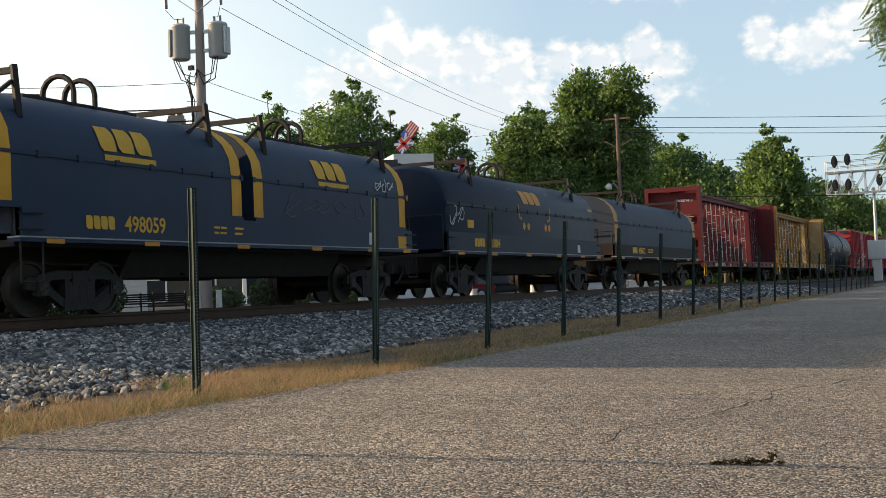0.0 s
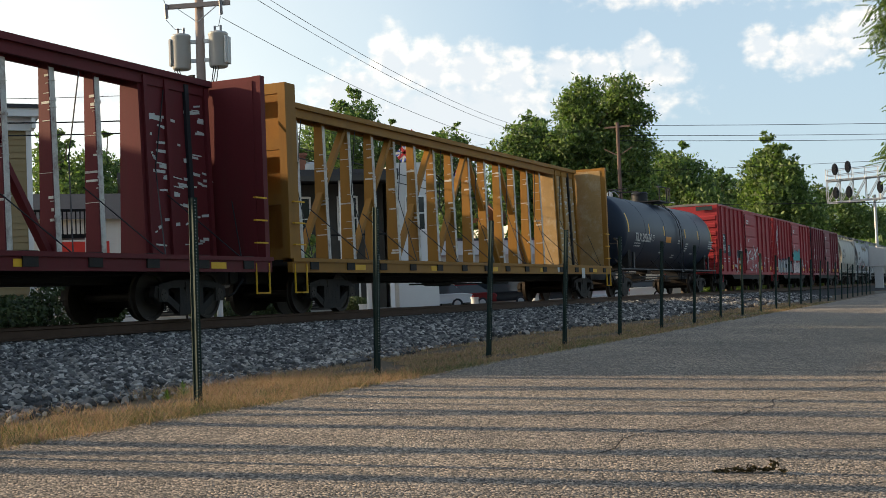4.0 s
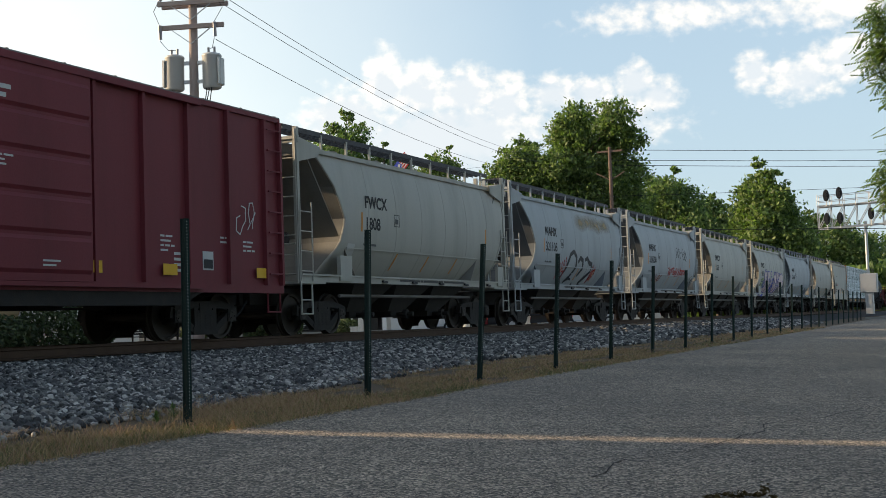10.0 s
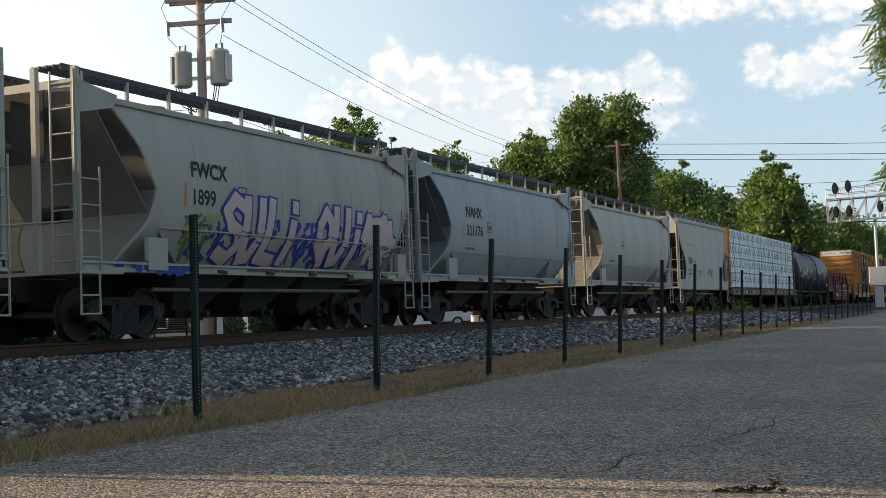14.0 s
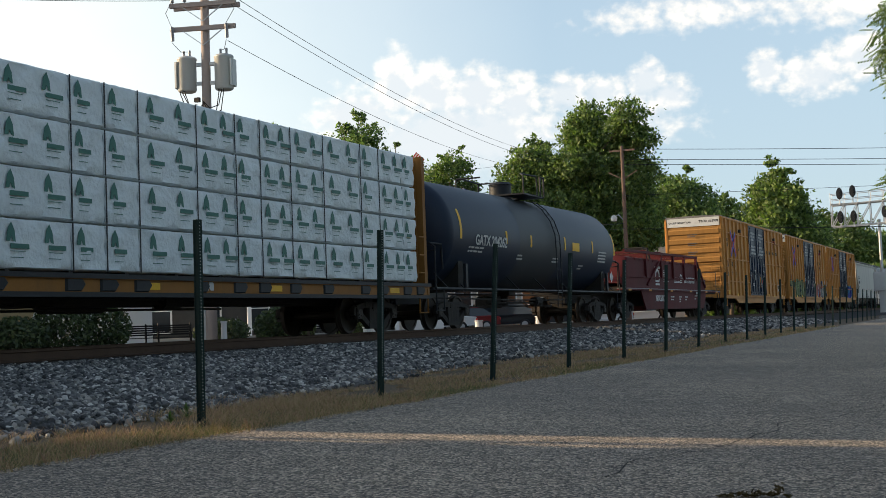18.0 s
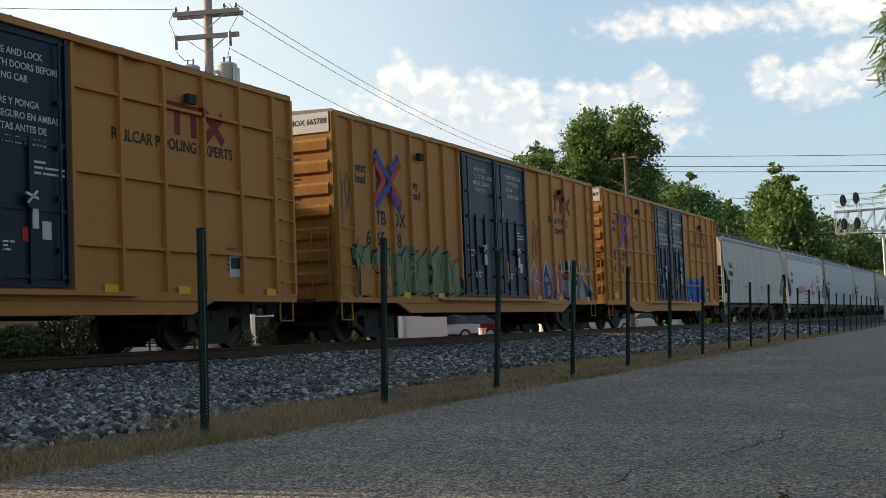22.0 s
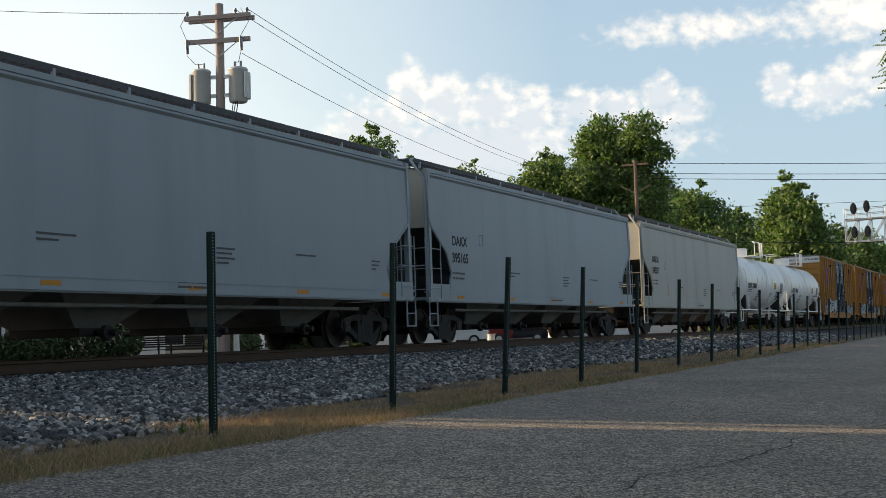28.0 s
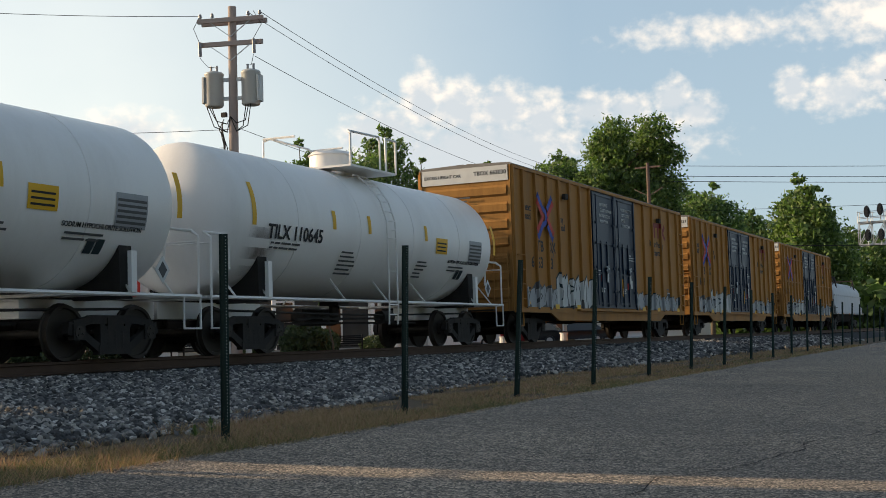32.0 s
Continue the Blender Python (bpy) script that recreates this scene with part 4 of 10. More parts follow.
    brake_rig(car, L, L * 0.5, M_STEELD)
    running_gear(car, L, 2.25)
    return car, w, d0, d1, sill, top


# ---- tank cars ----
def tank_car(front, L, r, cz, mat_shell, mat_trim, label, frame_mat=None, band_mat=None, stripes=M_YELLOW, rings=(), mid_mat=None, gap=0.55, drum=0.36, rail=(0.95, 0.64), rung=0.6, stripe_rows=((0.045, 0.45, -0.05), (0.235, 0.22, -0.05), (0.385, 0.22, -0.05), (0.62, 0.22, -0.05), (0.78, 0.22, -0.05), (0.955, 0.45, -0.1))):
    car = new_car("tank_car", label, "tank car", front)
    frame_mat = frame_mat or mat_trim
    n = 48
    y0, y1 = gap, L - gap
    prof = []
    hd = r * 0.42
    for k in range(10):
        a = math.pi / 2 * k / 9
        prof.append((y0 + hd * (1 - math.cos(a)), max(0.02, r * math.sin(a))))
    body = prof + [(y0 + (y1 - y0) * f, r) for f in (0.3, 0.5, 0.7)] + [(y1 - (y - y0), q) for y, q in prof[::-1]]
    bm = B()
    loft(bm, [[(q * math.sin(2 * math.pi * i / n), y, cz + q * math.cos(2 * math.pi * i / n)) for i in range(n)] for y, q in body])
    shell = part("shell", bm, mat_shell, car, smooth=30)
    for f in rings:
        bm = B()
        y = y0 + (y1 - y0) * f
        loft(bm, [[((r + q) * math.sin(2 * math.pi * i / n), y + d, cz + (r + q) * math.cos(2 * math.pi * i / n)) for i in range(n)] for d, q in ((-0.02, 0.0), (-0.015, 0.008), (0.015, 0.008), (0.02, 0.0))], caps=False)
        part("weld_seam", bm, mat_shell, shell, smooth=30)
    if mid_mat is not None:
        bm = B()
        a, b = y0 + (y1 - y0) * 0.35, y0 + (y1 - y0) * 0.585
        loft(bm, [[((r + 0.006) * math.sin(2 * math.pi * i / n), y, cz + (r + 0.006) * math.cos(2 * math.pi * i / n)) for i in range(n)] for y in (a, b)], caps=False)
        part("repainted_band", bm, mid_mat, shell, "greyer repainted middle band", smooth=30)
    # yellow conspicuity stripes that follow the shell
    for f, a0, a1 in stripe_rows:
        bm = B()
        y = y0 + (y1 - y0) * f
        ang = [math.pi / 2 - (a1 + (a0 - a1) * i / 6) for i in range(7)]
        loft(bm, [[((r + 0.008) * math.sin(a), y + d, cz + (r + 0.008) * math.cos(a)) for a in ang] for d in (-0.07, 0.07)], closed=False)
        part("reflective_stripe", bm, stripes, shell)
    # top fittings
    ym = (y0 + y1) / 2
    bm = B()
    tube(bm, (0, ym, cz + r - 0.1), (0, ym, cz + r + 0.42), drum, 20)
    tube(bm, (0, ym, cz + r + 0.42), (0, ym, cz + r + 0.50), drum + 0.04, 20, drum - 0.05)
    part("manway_housing", bm, mat_trim, car, smooth=40)
    RL, rh = rail
    boxes("top_platform", mat_trim, car, [(0.45, 1.15, ym - RL, ym + RL, cz + r - 0.02, cz + r + 0.03), (-1.15, -0.45, ym - RL, ym + RL, cz + r - 0.02, cz + r + 0.03), (-0.45, 0.45, ym - RL, ym - 0.5, cz + r - 0.02, cz + r + 0.03), (-0.45, 0.45, ym + 0.5, ym + RL, cz + r - 0.02, cz + r + 0.03)])
    zt = cz + r
    bm = B()
    for s in (1, -1):
        x = s * 1.15
        pipe(bm, [(x, ym - RL, zt), (x, ym - RL, zt + rh - 0.07), (x * 0.9, ym - (RL - 0.1), zt + rh), (x, ym + (0.25 if s > 0 else 0.9), zt + rh), (x, ym + (0.3 if s > 0 else RL), zt + rh - 0.07), (x, ym + (0.3 if s > 0 else RL), zt)], 0.026, 6)
    pipe(bm, [(1.15, ym + 0.6, zt), (1.15, ym + 0.6, zt + rh), (1.15, ym + RL, zt + rh), (1.15, ym + RL, zt)], 0.026, 6)
    for ye in (ym - RL, ym + RL):
        pipe(bm, [(-1.15, ye, zt + rh - 0.02), (-0.3, ye, zt + rh - 0.02)], 0.026, 6)
    part("safety_railing", bm, mat_trim, car)
    # side ladder bowed round the shell
    bm = B()
    pts = [((r + 0.1) * math.sin(a), (r + 0.1) * math.cos(a) + cz) for a in (0.55, 0.8, 1.1, 1.4, 1.65)] + [(r + 0.1, 1.0), (r + 0.08, 0.55)]
    for dy in (0.0, 0.42):
        pipe(bm, [(x, ym + rung + dy, z) for x, z in pts], 0.02, 6)
    for (xa, za), (xb, zb) in zip(pts[:-1], pts[1:]):
        for f in (0.0, 0.5):
            x, z = xa + (xb - xa) * f, za + (zb - za) * f
            tube(bm, (x, ym + rung, z), (x, ym + rung + 0.42, z), 0.016, 5)
    part("side_ladder", bm, mat_trim, car)
    # underframe: stub sills, side running rails, saddles
    zb = cz - r
    bm = B()
    for a, b in ((0.0, 3.4), (L - 3.4, L)):
        box(bm, -0.3, 0.3, a, b, 0.70, 1.02)
        box(bm, -1.35, 1.35, a + 0.05, a + 0.8, 1.04, 1.09)
        box(bm, -1.35, 1.35, b - 0.8, b - 0.05, 1.04, 1.09) if a > 1 else None
    split("stub_sill", bm, frame_mat, car)
    for ys in (2.0, L - 2.0):
        for s in (1, -1):
            bm = B()
            lo = [(0, 1.0), (s * 1.3, 1.0), (s * 1.3, 1.25), (s * r * 0.86, cz - r * 0.48), (s * r * 0.5, cz - r * 0.85), (0, cz - r + 0.02)]
            loft(bm, [[(x, y, z) for x, z in lo] for y in (ys - 0.16, ys + 0.16)])
            # dark gear colour paints in the shade under the shell
            part("saddle", bm, M_STEELD, car)
            bm = B()
            box(bm, *sorted((s * (r - 0.10), s * (r - 0.02))), ys - 0.07, ys + 0.07, 1.1, cz - 0.85)
            part("saddle_post", bm, mat_trim, car)
    bm = B()
    for s in (1, -1):
        tube(bm, (s * 1.42, 0.1, 1.07), (s * 1.42, L - 0.1, 1.07), 0.035, 6)
        for y in (0.9, 2.0, L * 0.36, L * 0.5, L * 0.64, L - 2.0, L - 0.9):
            bar(bm, (s * 1.42, y, 1.07), (s * 1.0, y, cz - math.sqrt(max(0.01, r * r - 1.0)) + 0.05), 0.03, 0.03)
        for y in (0.12, L - 0.6):
            stirrup(bm, s * 1.42, y, y + 0.48, 1.07, 0.50)
    for y in (0.14, L - 0.14):
        for s in (1, -1):
            pipe(bm, [(s * 1.40, y, 1.07), (s * 1.40, y, 2.15), (s * 1.25, y, 2.25), (s * 1.25, y + (0.75 if y < 1 else -0.75), 2.25), (s * 1.25, y + (0.8 if y < 1 else -0.8), 1.6)], 0.024, 6)
        pipe(bm, [(-1.4, y, 2.05), (1.4, y, 2.05)], 0.018, 6)
    part("running_rail", bm, mat_trim, car)
    bm = B()
    tube(bm, (0, ym, cz - r), (0, ym, 0.62), 0.14, 12, 0.10)
    box(bm, -0.25, 0.25, ym - 0.25, ym + 0.25, cz - r - 0.12, cz - r + 0.1)
    part("bottom_outlet", bm, M_STEELD, car)
    brake_rig(car, L, L * 0.5, M_STEELD)
    running_gear(car, L, 2.0)
    return car, shell, ym


def curve_text(car, text, size, material, r, cz, y, z, name="lettering", spread=1.0):
    """Lettering stood on a tank's flank at height z, tilted to the shell."""
    a = math.acos(max(-1, min(1, (z + size * 0.35 - cz) / (r + 0.01))))
    x = (r + 0.012) * math.sin(a)
    tilt = 90 - math.degrees(a)
    zz = cz + (r + 0.012) * math.cos(a)
    m = Matrix.Translation((x, y, zz)) @ pose(0, 0, 0, 0, -tilt, 0) @ pose(0, 0, 0, 90, 0, 90) @ pose(0, -size * 0.35, 0)
    return lettering(text, size, material, car, m, name, spread)


def curve_panel(car, material, r, cz, y0, y1, z0, z1, name="placard", label="", lift=0.01, parent=None):
    """A sheet label that lies on the shell between two heights."""
    A = [math.acos(max(-1, min(1, (z - cz) / r))) for z in (z0, z1)]
    bm = B()
    ang = [A[0] + (A[1] - A[0]) * i / 4 for i in range(5)]
    loft(bm, [[((r + lift) * math.sin(a), y, cz + (r + lift) * math.cos(a)) for a in ang] for y in (y0, y1)], closed=False)
    return part(name, bm, material, parent or car, label)


# ---- coil cars ----
def hood_profile(hw, z0, zside, ztop, n=12):
    """Arched hood section: straight low sides and a round top."""
    pts = [(hw, z0), (hw, zside)]
    for i in range(1, n):
        a = math.pi * i / n
        pts.append((hw * math.cos(a), zside + (ztop - zside) * math.sin(a) ** 0.85))
    return pts + [(-hw, zside), (-hw, z0)]


def coil_car(front, L, hoods, hood_mat, band_mat, sill_mat, label, zside=2.53, ztop=3.65, slope=0.0, wide=0.34):
    """hoods: list of (start, end, band at start, band at end)."""
    car = new_car("coil_car", label, "coil car", front)
    for a, b, ba, bb in hoods:
        bm = B()
        pr = hood_profile(1.36, 1.25 if slope else 1.72, zside, ztop)
        if slope:
            low = hood_profile(1.36, 1.25, 1.40, 1.46)
            loft(bm, [[(x, a, z) for x, z in low], [(x, a + slope * 0.45, z) for x, z in pr], [(x, b - slope, z) for x, z in pr], [(x, b, z) for x, z in low]], closed=False)
        else:
            ends = ((a, 0.0, 0.78), (a, 0.1, 0.94), (a, 0.3, 1.0)) if not ba else ((a, 0.0, 1.0),)
            ends += ((b, -0.3, 1.0), (b, -0.1, 0.94), (b, 0.0, 0.78)) if not bb else ((b, 0.0, 1.0),)
            loft(bm, [[(x * k, y + d, 1.72 + (z - 1.72) * k) for x, z in pr] for y, d, k in ends])
        h = part("hood", bm, hood_mat, car, smooth=30)
        bm = B()
        for s in (1, -1):
            box(bm, s * 1.36 - 0.02, s * 1.36 + 0.02, a + slope, b - slope, zside - 0.03, zside + 0.03)
            box(bm, s * 1.36 - 0.03, s * 1.36 + 0.04, a, b, 1.68, 1.76)
            k = int((b - a) / 0.9)
            for i in range(k + 1):
                y = a + slope + (b - a - 2 * slope) * i / k
                box(bm, s * 1.36 - 0.03, s * 1.36 + 0.035, y - 0.05, y + 0.05, zside - 0.05, zside + 0.05)
        part("hood_seam", bm, hood_mat, h)
        for y0, y1, on in ((a - 0.004, a + wide, ba), (b - wide, b + 0.004, bb)):
            if on:
                bm = B()
                pr2 = hood_profile(1.368, 1.78, zside, ztop + 0.01)
                loft(bm, [[(x, y, z) for x, z in pr2] for y in (y0, y1)], closed=False)
                part("painted_band", bm, band_mat, h, "mustard yellow end band", smooth=30)
        # lifting hoops and stacking brackets
        if not slope:
            m = (a + b) / 2
            for dy in (-0.28, 0.28):
                bm = B()
                arc = [(-0.34 * math.cos(math.pi * i / 8), m + dy, ztop + 0.22 + 0.3 * math.sin(math.pi * i / 8)) for i in range(9)]
                pipe(bm, [(-0.34, m + dy, ztop - 0.06)] + arc + [(0.34, m + dy, ztop - 0.06)], 0.05, 6)
                part("lifting_hoop", bm, M_STEELD, h)
            boxes("lifting_beam", M_STEELD, h, [(-0.3, 0.3, m - 1.5, m + 1.5, ztop - 0.05, ztop + 0.04)])
            for y in ((a + 0.75, b - 0.75) if b - a < 8 else (a + 2.2, b - 2.2)):
                bm = B()
                for s in (1, -1):
                    bar(bm, (s * 1.18, y, zside + (ztop - zside) * 0.5), (s * 1.05, y + 0.05, ztop + 0.28), 0.09, 0.09)
                    bar(bm, (s * 1.0, y - 0.45, zside + (ztop - zside) * 0.72), (s * 1.05, y, ztop + 0.02), 0.06, 0.06)
                bar(bm, (-1.05, y + 0.05, ztop + 0.2), (1.05, y + 0.05, ztop + 0.2), 0.08, 0.1)
                part("stacking_bracket", bm, M_STEELD, h)
        else:
            for y in (3.95, 6.4, 8.47, 10.5, 12.9):
                bm = B()
                for s in (1, -1):
                    box(bm, s * 1.40 - 0.05, s * 1.40 + 0.05, y - 0.07, y + 0.07, 1.7, ztop + 0.22)
                bar(bm, (-1.4, y, ztop + 0.2), (1.4, y, ztop + 0.2), 0.1, 0.1)
                part("hood_post", bm, hood_mat, h)
            for s in (1, -1):
                bm = B()
                bar(bm, (s * 1.40, 6.4, ztop), (s * 1.40, 4.1, 1.4), 0.08, 0.08)
                bar(bm, (s * 1.40, b - slope * 0.9, ztop), (s * 1.40, b - 0.1, 1.4), 0.08, 0.08)
                bar(bm, (s * 1.40, a + 0.3, ztop + 0.12), (s * 1.40, b - slope * 0.9, ztop + 0.22), 0.09, 0.1)
                part("hood_rail", bm, hood_mat, h)
            bm = B()
            m = (a + b) / 2
            for dy in (-0.35, 0.35):
                pipe(bm, [(-0.5, m + dy, ztop), (-0.4, m + dy, ztop + 0.5), (0.4, m + dy, ztop + 0.5), (0.5, m + dy, ztop)], 0.06, 6)
            part("lifting_hoop", bm, M_STEELD, h)
    if slope:
        for s in (1, -1):
            bm = B()
            a, b = sorted((s * 1.36, s * 1.42))
            loft(bm, [[(a, 3.0, 1.16), (b, 3.0, 1.16), (b, L - 3.0, 1.16), (a, L - 3.0, 1.16)], [(a, 3.7, 0.40), (b, 3.7, 0.40), (b, L - 3.7, 0.40), (a, L - 3.7, 0.40)]])
            part("fishbelly_plate", bm, sill_mat, car)
    # trough body
    bm = B()
    for s in (1, -1):
        x0, x1 = sorted((s * 1.28, s * 1.42))
        if not slope:
            box(bm, x0, x1, 0.3, L - 0.3, 1.22, 1.70)
        box(bm, *sorted((s * 1.25, s * 1.50)), 0.15, L - 0.15, 1.16, 1.22)
    split("side_sill", bm, sill_mat, car)
    boxes("walkway_edge", mat("pale_edge", (0.32, 0.33, 0.34), 0.6, 0, 3, 0.3, 30, 0.1), car, [(1.25, 1.515, 0.15, L - 0.15, 1.222, 1.245)])
    boxes("underframe", M_STEELD, car, [(-1.25, 1.25, 0.3, L - 0.3, 1.1, 1.3), (-0.3, 0.3, -0.05, L + 0.05, 0.68, 1.12)])
    bm = B()
    prof = [(-1.1, 1.2), (-0.75, 0.62), (0.75, 0.62), (1.1, 1.2)]
    loft(bm, [[(x, y, z) for x, z in prof] for y in (3.4, L - 3.4)])
    part("trough", bm, M_STEELD, car)
    each("end_wall", sill_mat, car, [] if slope else [(-1.36, 1.36, 0.3, 0.36, 1.2, 1.75), (-1.36, 1.36, L - 0.36, L - 0.3, 1.2, 1.75)])
    bm = B()
    for y in (0.2, L - 0.68):
        stirrup(bm, 1.46, y, y + 0.48, 1.18, 0.55)
        grabs(bm, 1.42, y, y + 0.48, [1.35, 1.6])
    for y in (0.2, L - 0.2):
        pipe(bm, [(-1.3, y, 1.2), (-1.3, y, 2.2), (1.3, y, 2.2), (1.3, y, 1.2)], 0.02, 6)
    split("handrail", bm, M_STEELD, car)
    for f in (0.05, 0.22, 0.42, 0.62, 0.8, 0.93):
        decal(car, M_ORANGE, "reflector", 1.503, L * f, L * f + 0.42, 1.14, 1.215)
    brake_rig(car, L, L * 0.5, M_STEELD)
    running_gear(car, L, 2.0)
    return car

# ---- centre-beam flat cars ----
def centerbeam(front, L, paint, label, load=None, wood_from=None, wood_mat=None):
    car = new_car("centerbeam_car", label, "flat car", front)
    z0, zt = 1.15, 4.75
    # bulkheads with three recessed panels
    for y, s in ((0.0, 1), (L, -1)):
        deep = 0.42 if s > 0 else 0.16
        ya, yb = sorted((y, y + s * deep))
        grimy = paint
        # loaded car: grimy yellow, also darker in colour for the sun it lacks
        if load is not None:
            zt, grimy = 4.32, M_TBOXE
        each("bulkhead_post", paint, car, [(-1.38, -1.20, ya, yb, z0, zt + 0.1), (1.20, 1.38, ya, yb, z0, zt + 0.1)])
        each("bulkhead_beam", grimy, car, [(-1.2, 1.2, *sorted((y, y + s * 0.11)), z, z + 0.22) for z in (z0, z0 + 1.15, z0 + 2.3, zt - 0.12)])
        each("bulkhead_sheet", grimy if s > 0 else wood_mat or paint, car, [(-1.2, 1.2, *sorted((y + s * (deep - 0.04), y + s * (deep + 0.02))), z0, zt)])
    # side sills
    bm = B()
    for s in (1, -1):
        x0, x1 = sorted((s * 1.30, s * 1.42))
        box(bm, x0, x1, 0.0, L, z0 - 0.28, z0)
        box(bm, *sorted((s * 1.2, s * 1.46)), 0.0, L, z0 - 0.06, z0 + 0.02)
    tagged(part("side_sill", bm, paint, car), kind="stuff")
    boxes("deck", M_STEELD, car, [(-1.3, 1.3, 0.0, L, z0 - 0.12, z0 - 0.01), (-0.28, 0.28, 0.0, L, 0.68, z0 - 0.1)])
    if load is None:
        # top chord, paired tapered posts and alternating diagonals
        boxes("top_chord", paint, car, [(-0.32, 0.32, 0.3, L - 0.3, zt - 0.06, zt + 0.06), (-0.24, -0.16, 0.3, L - 0.3, zt - 0.26, zt - 0.06), (0.16, 0.24, 0.3, L - 0.3, zt - 0.26, zt - 0.06)])
        n = 17
        scuff_rng = random.Random(int(L * 10))
        ys = [1.3 + (L - 2.6) * i / (n - 1) for i in range(n)]
        bright = mat("scuffed_pale_edge", (0.66, 0.63, 0.57), 0.7, 0, 6, 0.3, 40, 0.3, 0.85, (0.16, 0.07, 0.05))
        for i, y in enumerate(ys):
            if wood_from is not None and y > wood_from:
                continue
            bm = B()
            lo, hi = 0.165, 0.10
            loft(bm, [[(-lo, yy, z0), (lo, yy, z0), (hi, yy, zt - 0.1), (-hi, yy, zt - 0.1)] for yy in (y - 0.08, y + 0.08)])
            p = part("post", bm, paint, car)
            bm = B()
            loft(bm, [[(lo - 0.02, yy, z0 + 0.05), (lo + 0.005, yy, z0 + 0.05), (hi + 0.005, yy, zt - 0.3), (hi - 0.02, yy, zt - 0.3)] for yy in (y - 0.05, y + 0.084)])
            part("post_edge", bm, bright, p, "scuffed pale post edge")
            # scrapes left by the loads, across the web and round its edge
            bm = B()
            for k in range(11):
                z = z0 + 0.25 + (zt - z0 - 0.7) * scuff_rng.random() ** 0.8
                h = 0.008 + 0.05 * scuff_rng.random() ** 2
                xe = lo + (hi - lo) * (z - z0) / (zt - z0)
                xa = xe - 0.03 - 0.26 * scuff_rng.random() ** 2
                box(bm, max(xa, -xe), xe + 0.008, y - 0.086, y - 0.078, z, z + h)
                if k % 2:
                    box(bm, xe + 0.002, xe + 0.014, y - 0.08, y + 0.09, z + 0.06, z + 0.06 + h)
            tagged(part("scrape", bm, bright, p, "white scrapes across the paint"), kind="stuff")
        for i in range(1, n - 3, 2):
            if wood_from is not None and ys[i + 2] > wood_from:
                continue
            bm = B()
            half = i < n / 2
            a, b = (ys[i] + 0.1, ys[i + 2] - 0.1) if half else (ys[i + 2] - 0.1, ys[i] + 0.1)
            bar(bm, (0.0, a, z0 + 0.1), (0.0, b, zt - 0.25), 0.16, 0.11)
            part("diagonal_brace", bm, paint, car)
        if wood_from is not None:
            bm = B()
            a = wood_from
            lo, hi = 0.30, 0.20
            loft(bm, [[(-lo, y, z0), (lo, y, z0), (hi, y, zt - 0.06), (-hi, y, zt - 0.06)] for y in (a, L - 0.3)])
            pan = part("end_panel", bm, wood_mat or paint, car, "scuffed solid end panel")
            for k in range(4):
                y = a + 0.15 + (L - 0.6 - a) * k / 3
                bm = B()
                loft(bm, [[(lo - 0.02, yy, z0), (lo + 0.07, yy, z0), (hi + 0.07, yy, zt - 0.1), (hi - 0.02, yy, zt - 0.1)] for yy in (y - 0.06, y + 0.06)])
                part("panel_stud", bm, paint if k != 2 else M_BLACK, pan)
        bm = B()
        k = 9
        for i in range(k):
            y = 1.0 + (L - 2) * i / (k - 1)
            pipe(bm, [(1.34, y, z0), (0.3, y + 1.2, 2.9), (0.24, y + 1.6, zt - 0.3)], 0.012, 4)
            pipe(bm, [(1.34, y, z0), (0.3, y - 0.9, 2.4)], 0.012, 4)
        split("tie_down_cable", bm, M_BLACK, car)
        bm = B()
        for i in range(14):
            y = 0.9 + (L - 1.8) * i / 13
            tube(bm, (1.34, y - 0.12, z0 - 0.14), (1.34, y + 0.12, z0 - 0.14), 0.1, 8)
            box(bm, 1.3, 1.45, y - 0.17, y + 0.17, z0 - 0.22, z0 + 0.03)
        split("winch", bm, M_STEELD, car)
    for y in (0.1, L - 0.6):
        bm = B()
        stirrup(bm, 1.42, y, y + 0.48, z0 - 0.1, 0.45)
        grabs(bm, 1.40, y, y + 0.4, [z0 + 0.3, z0 + 0.75, z0 + 1.2])
        split("grab_iron", bm, M_YELLOW if load is None else paint, car)
    for f in (0.12, 0.3, 0.48, 0.66, 0.9):
        decal(car, M_YELLOW, "reflector", 1.422, L * f, L * f + 0.5, z0 - 0.22, z0 - 0.10)
    brake_rig(car, L, L * 0.5, M_STEELD)
    bm = B()
    box(bm, -0.5, 0.5, 5, L - 5, 0.72, 1.0)
    part("center_sill", bm, M_STEELD, car)
    running_gear(car, L, 2.3)
    return car, z0, zt


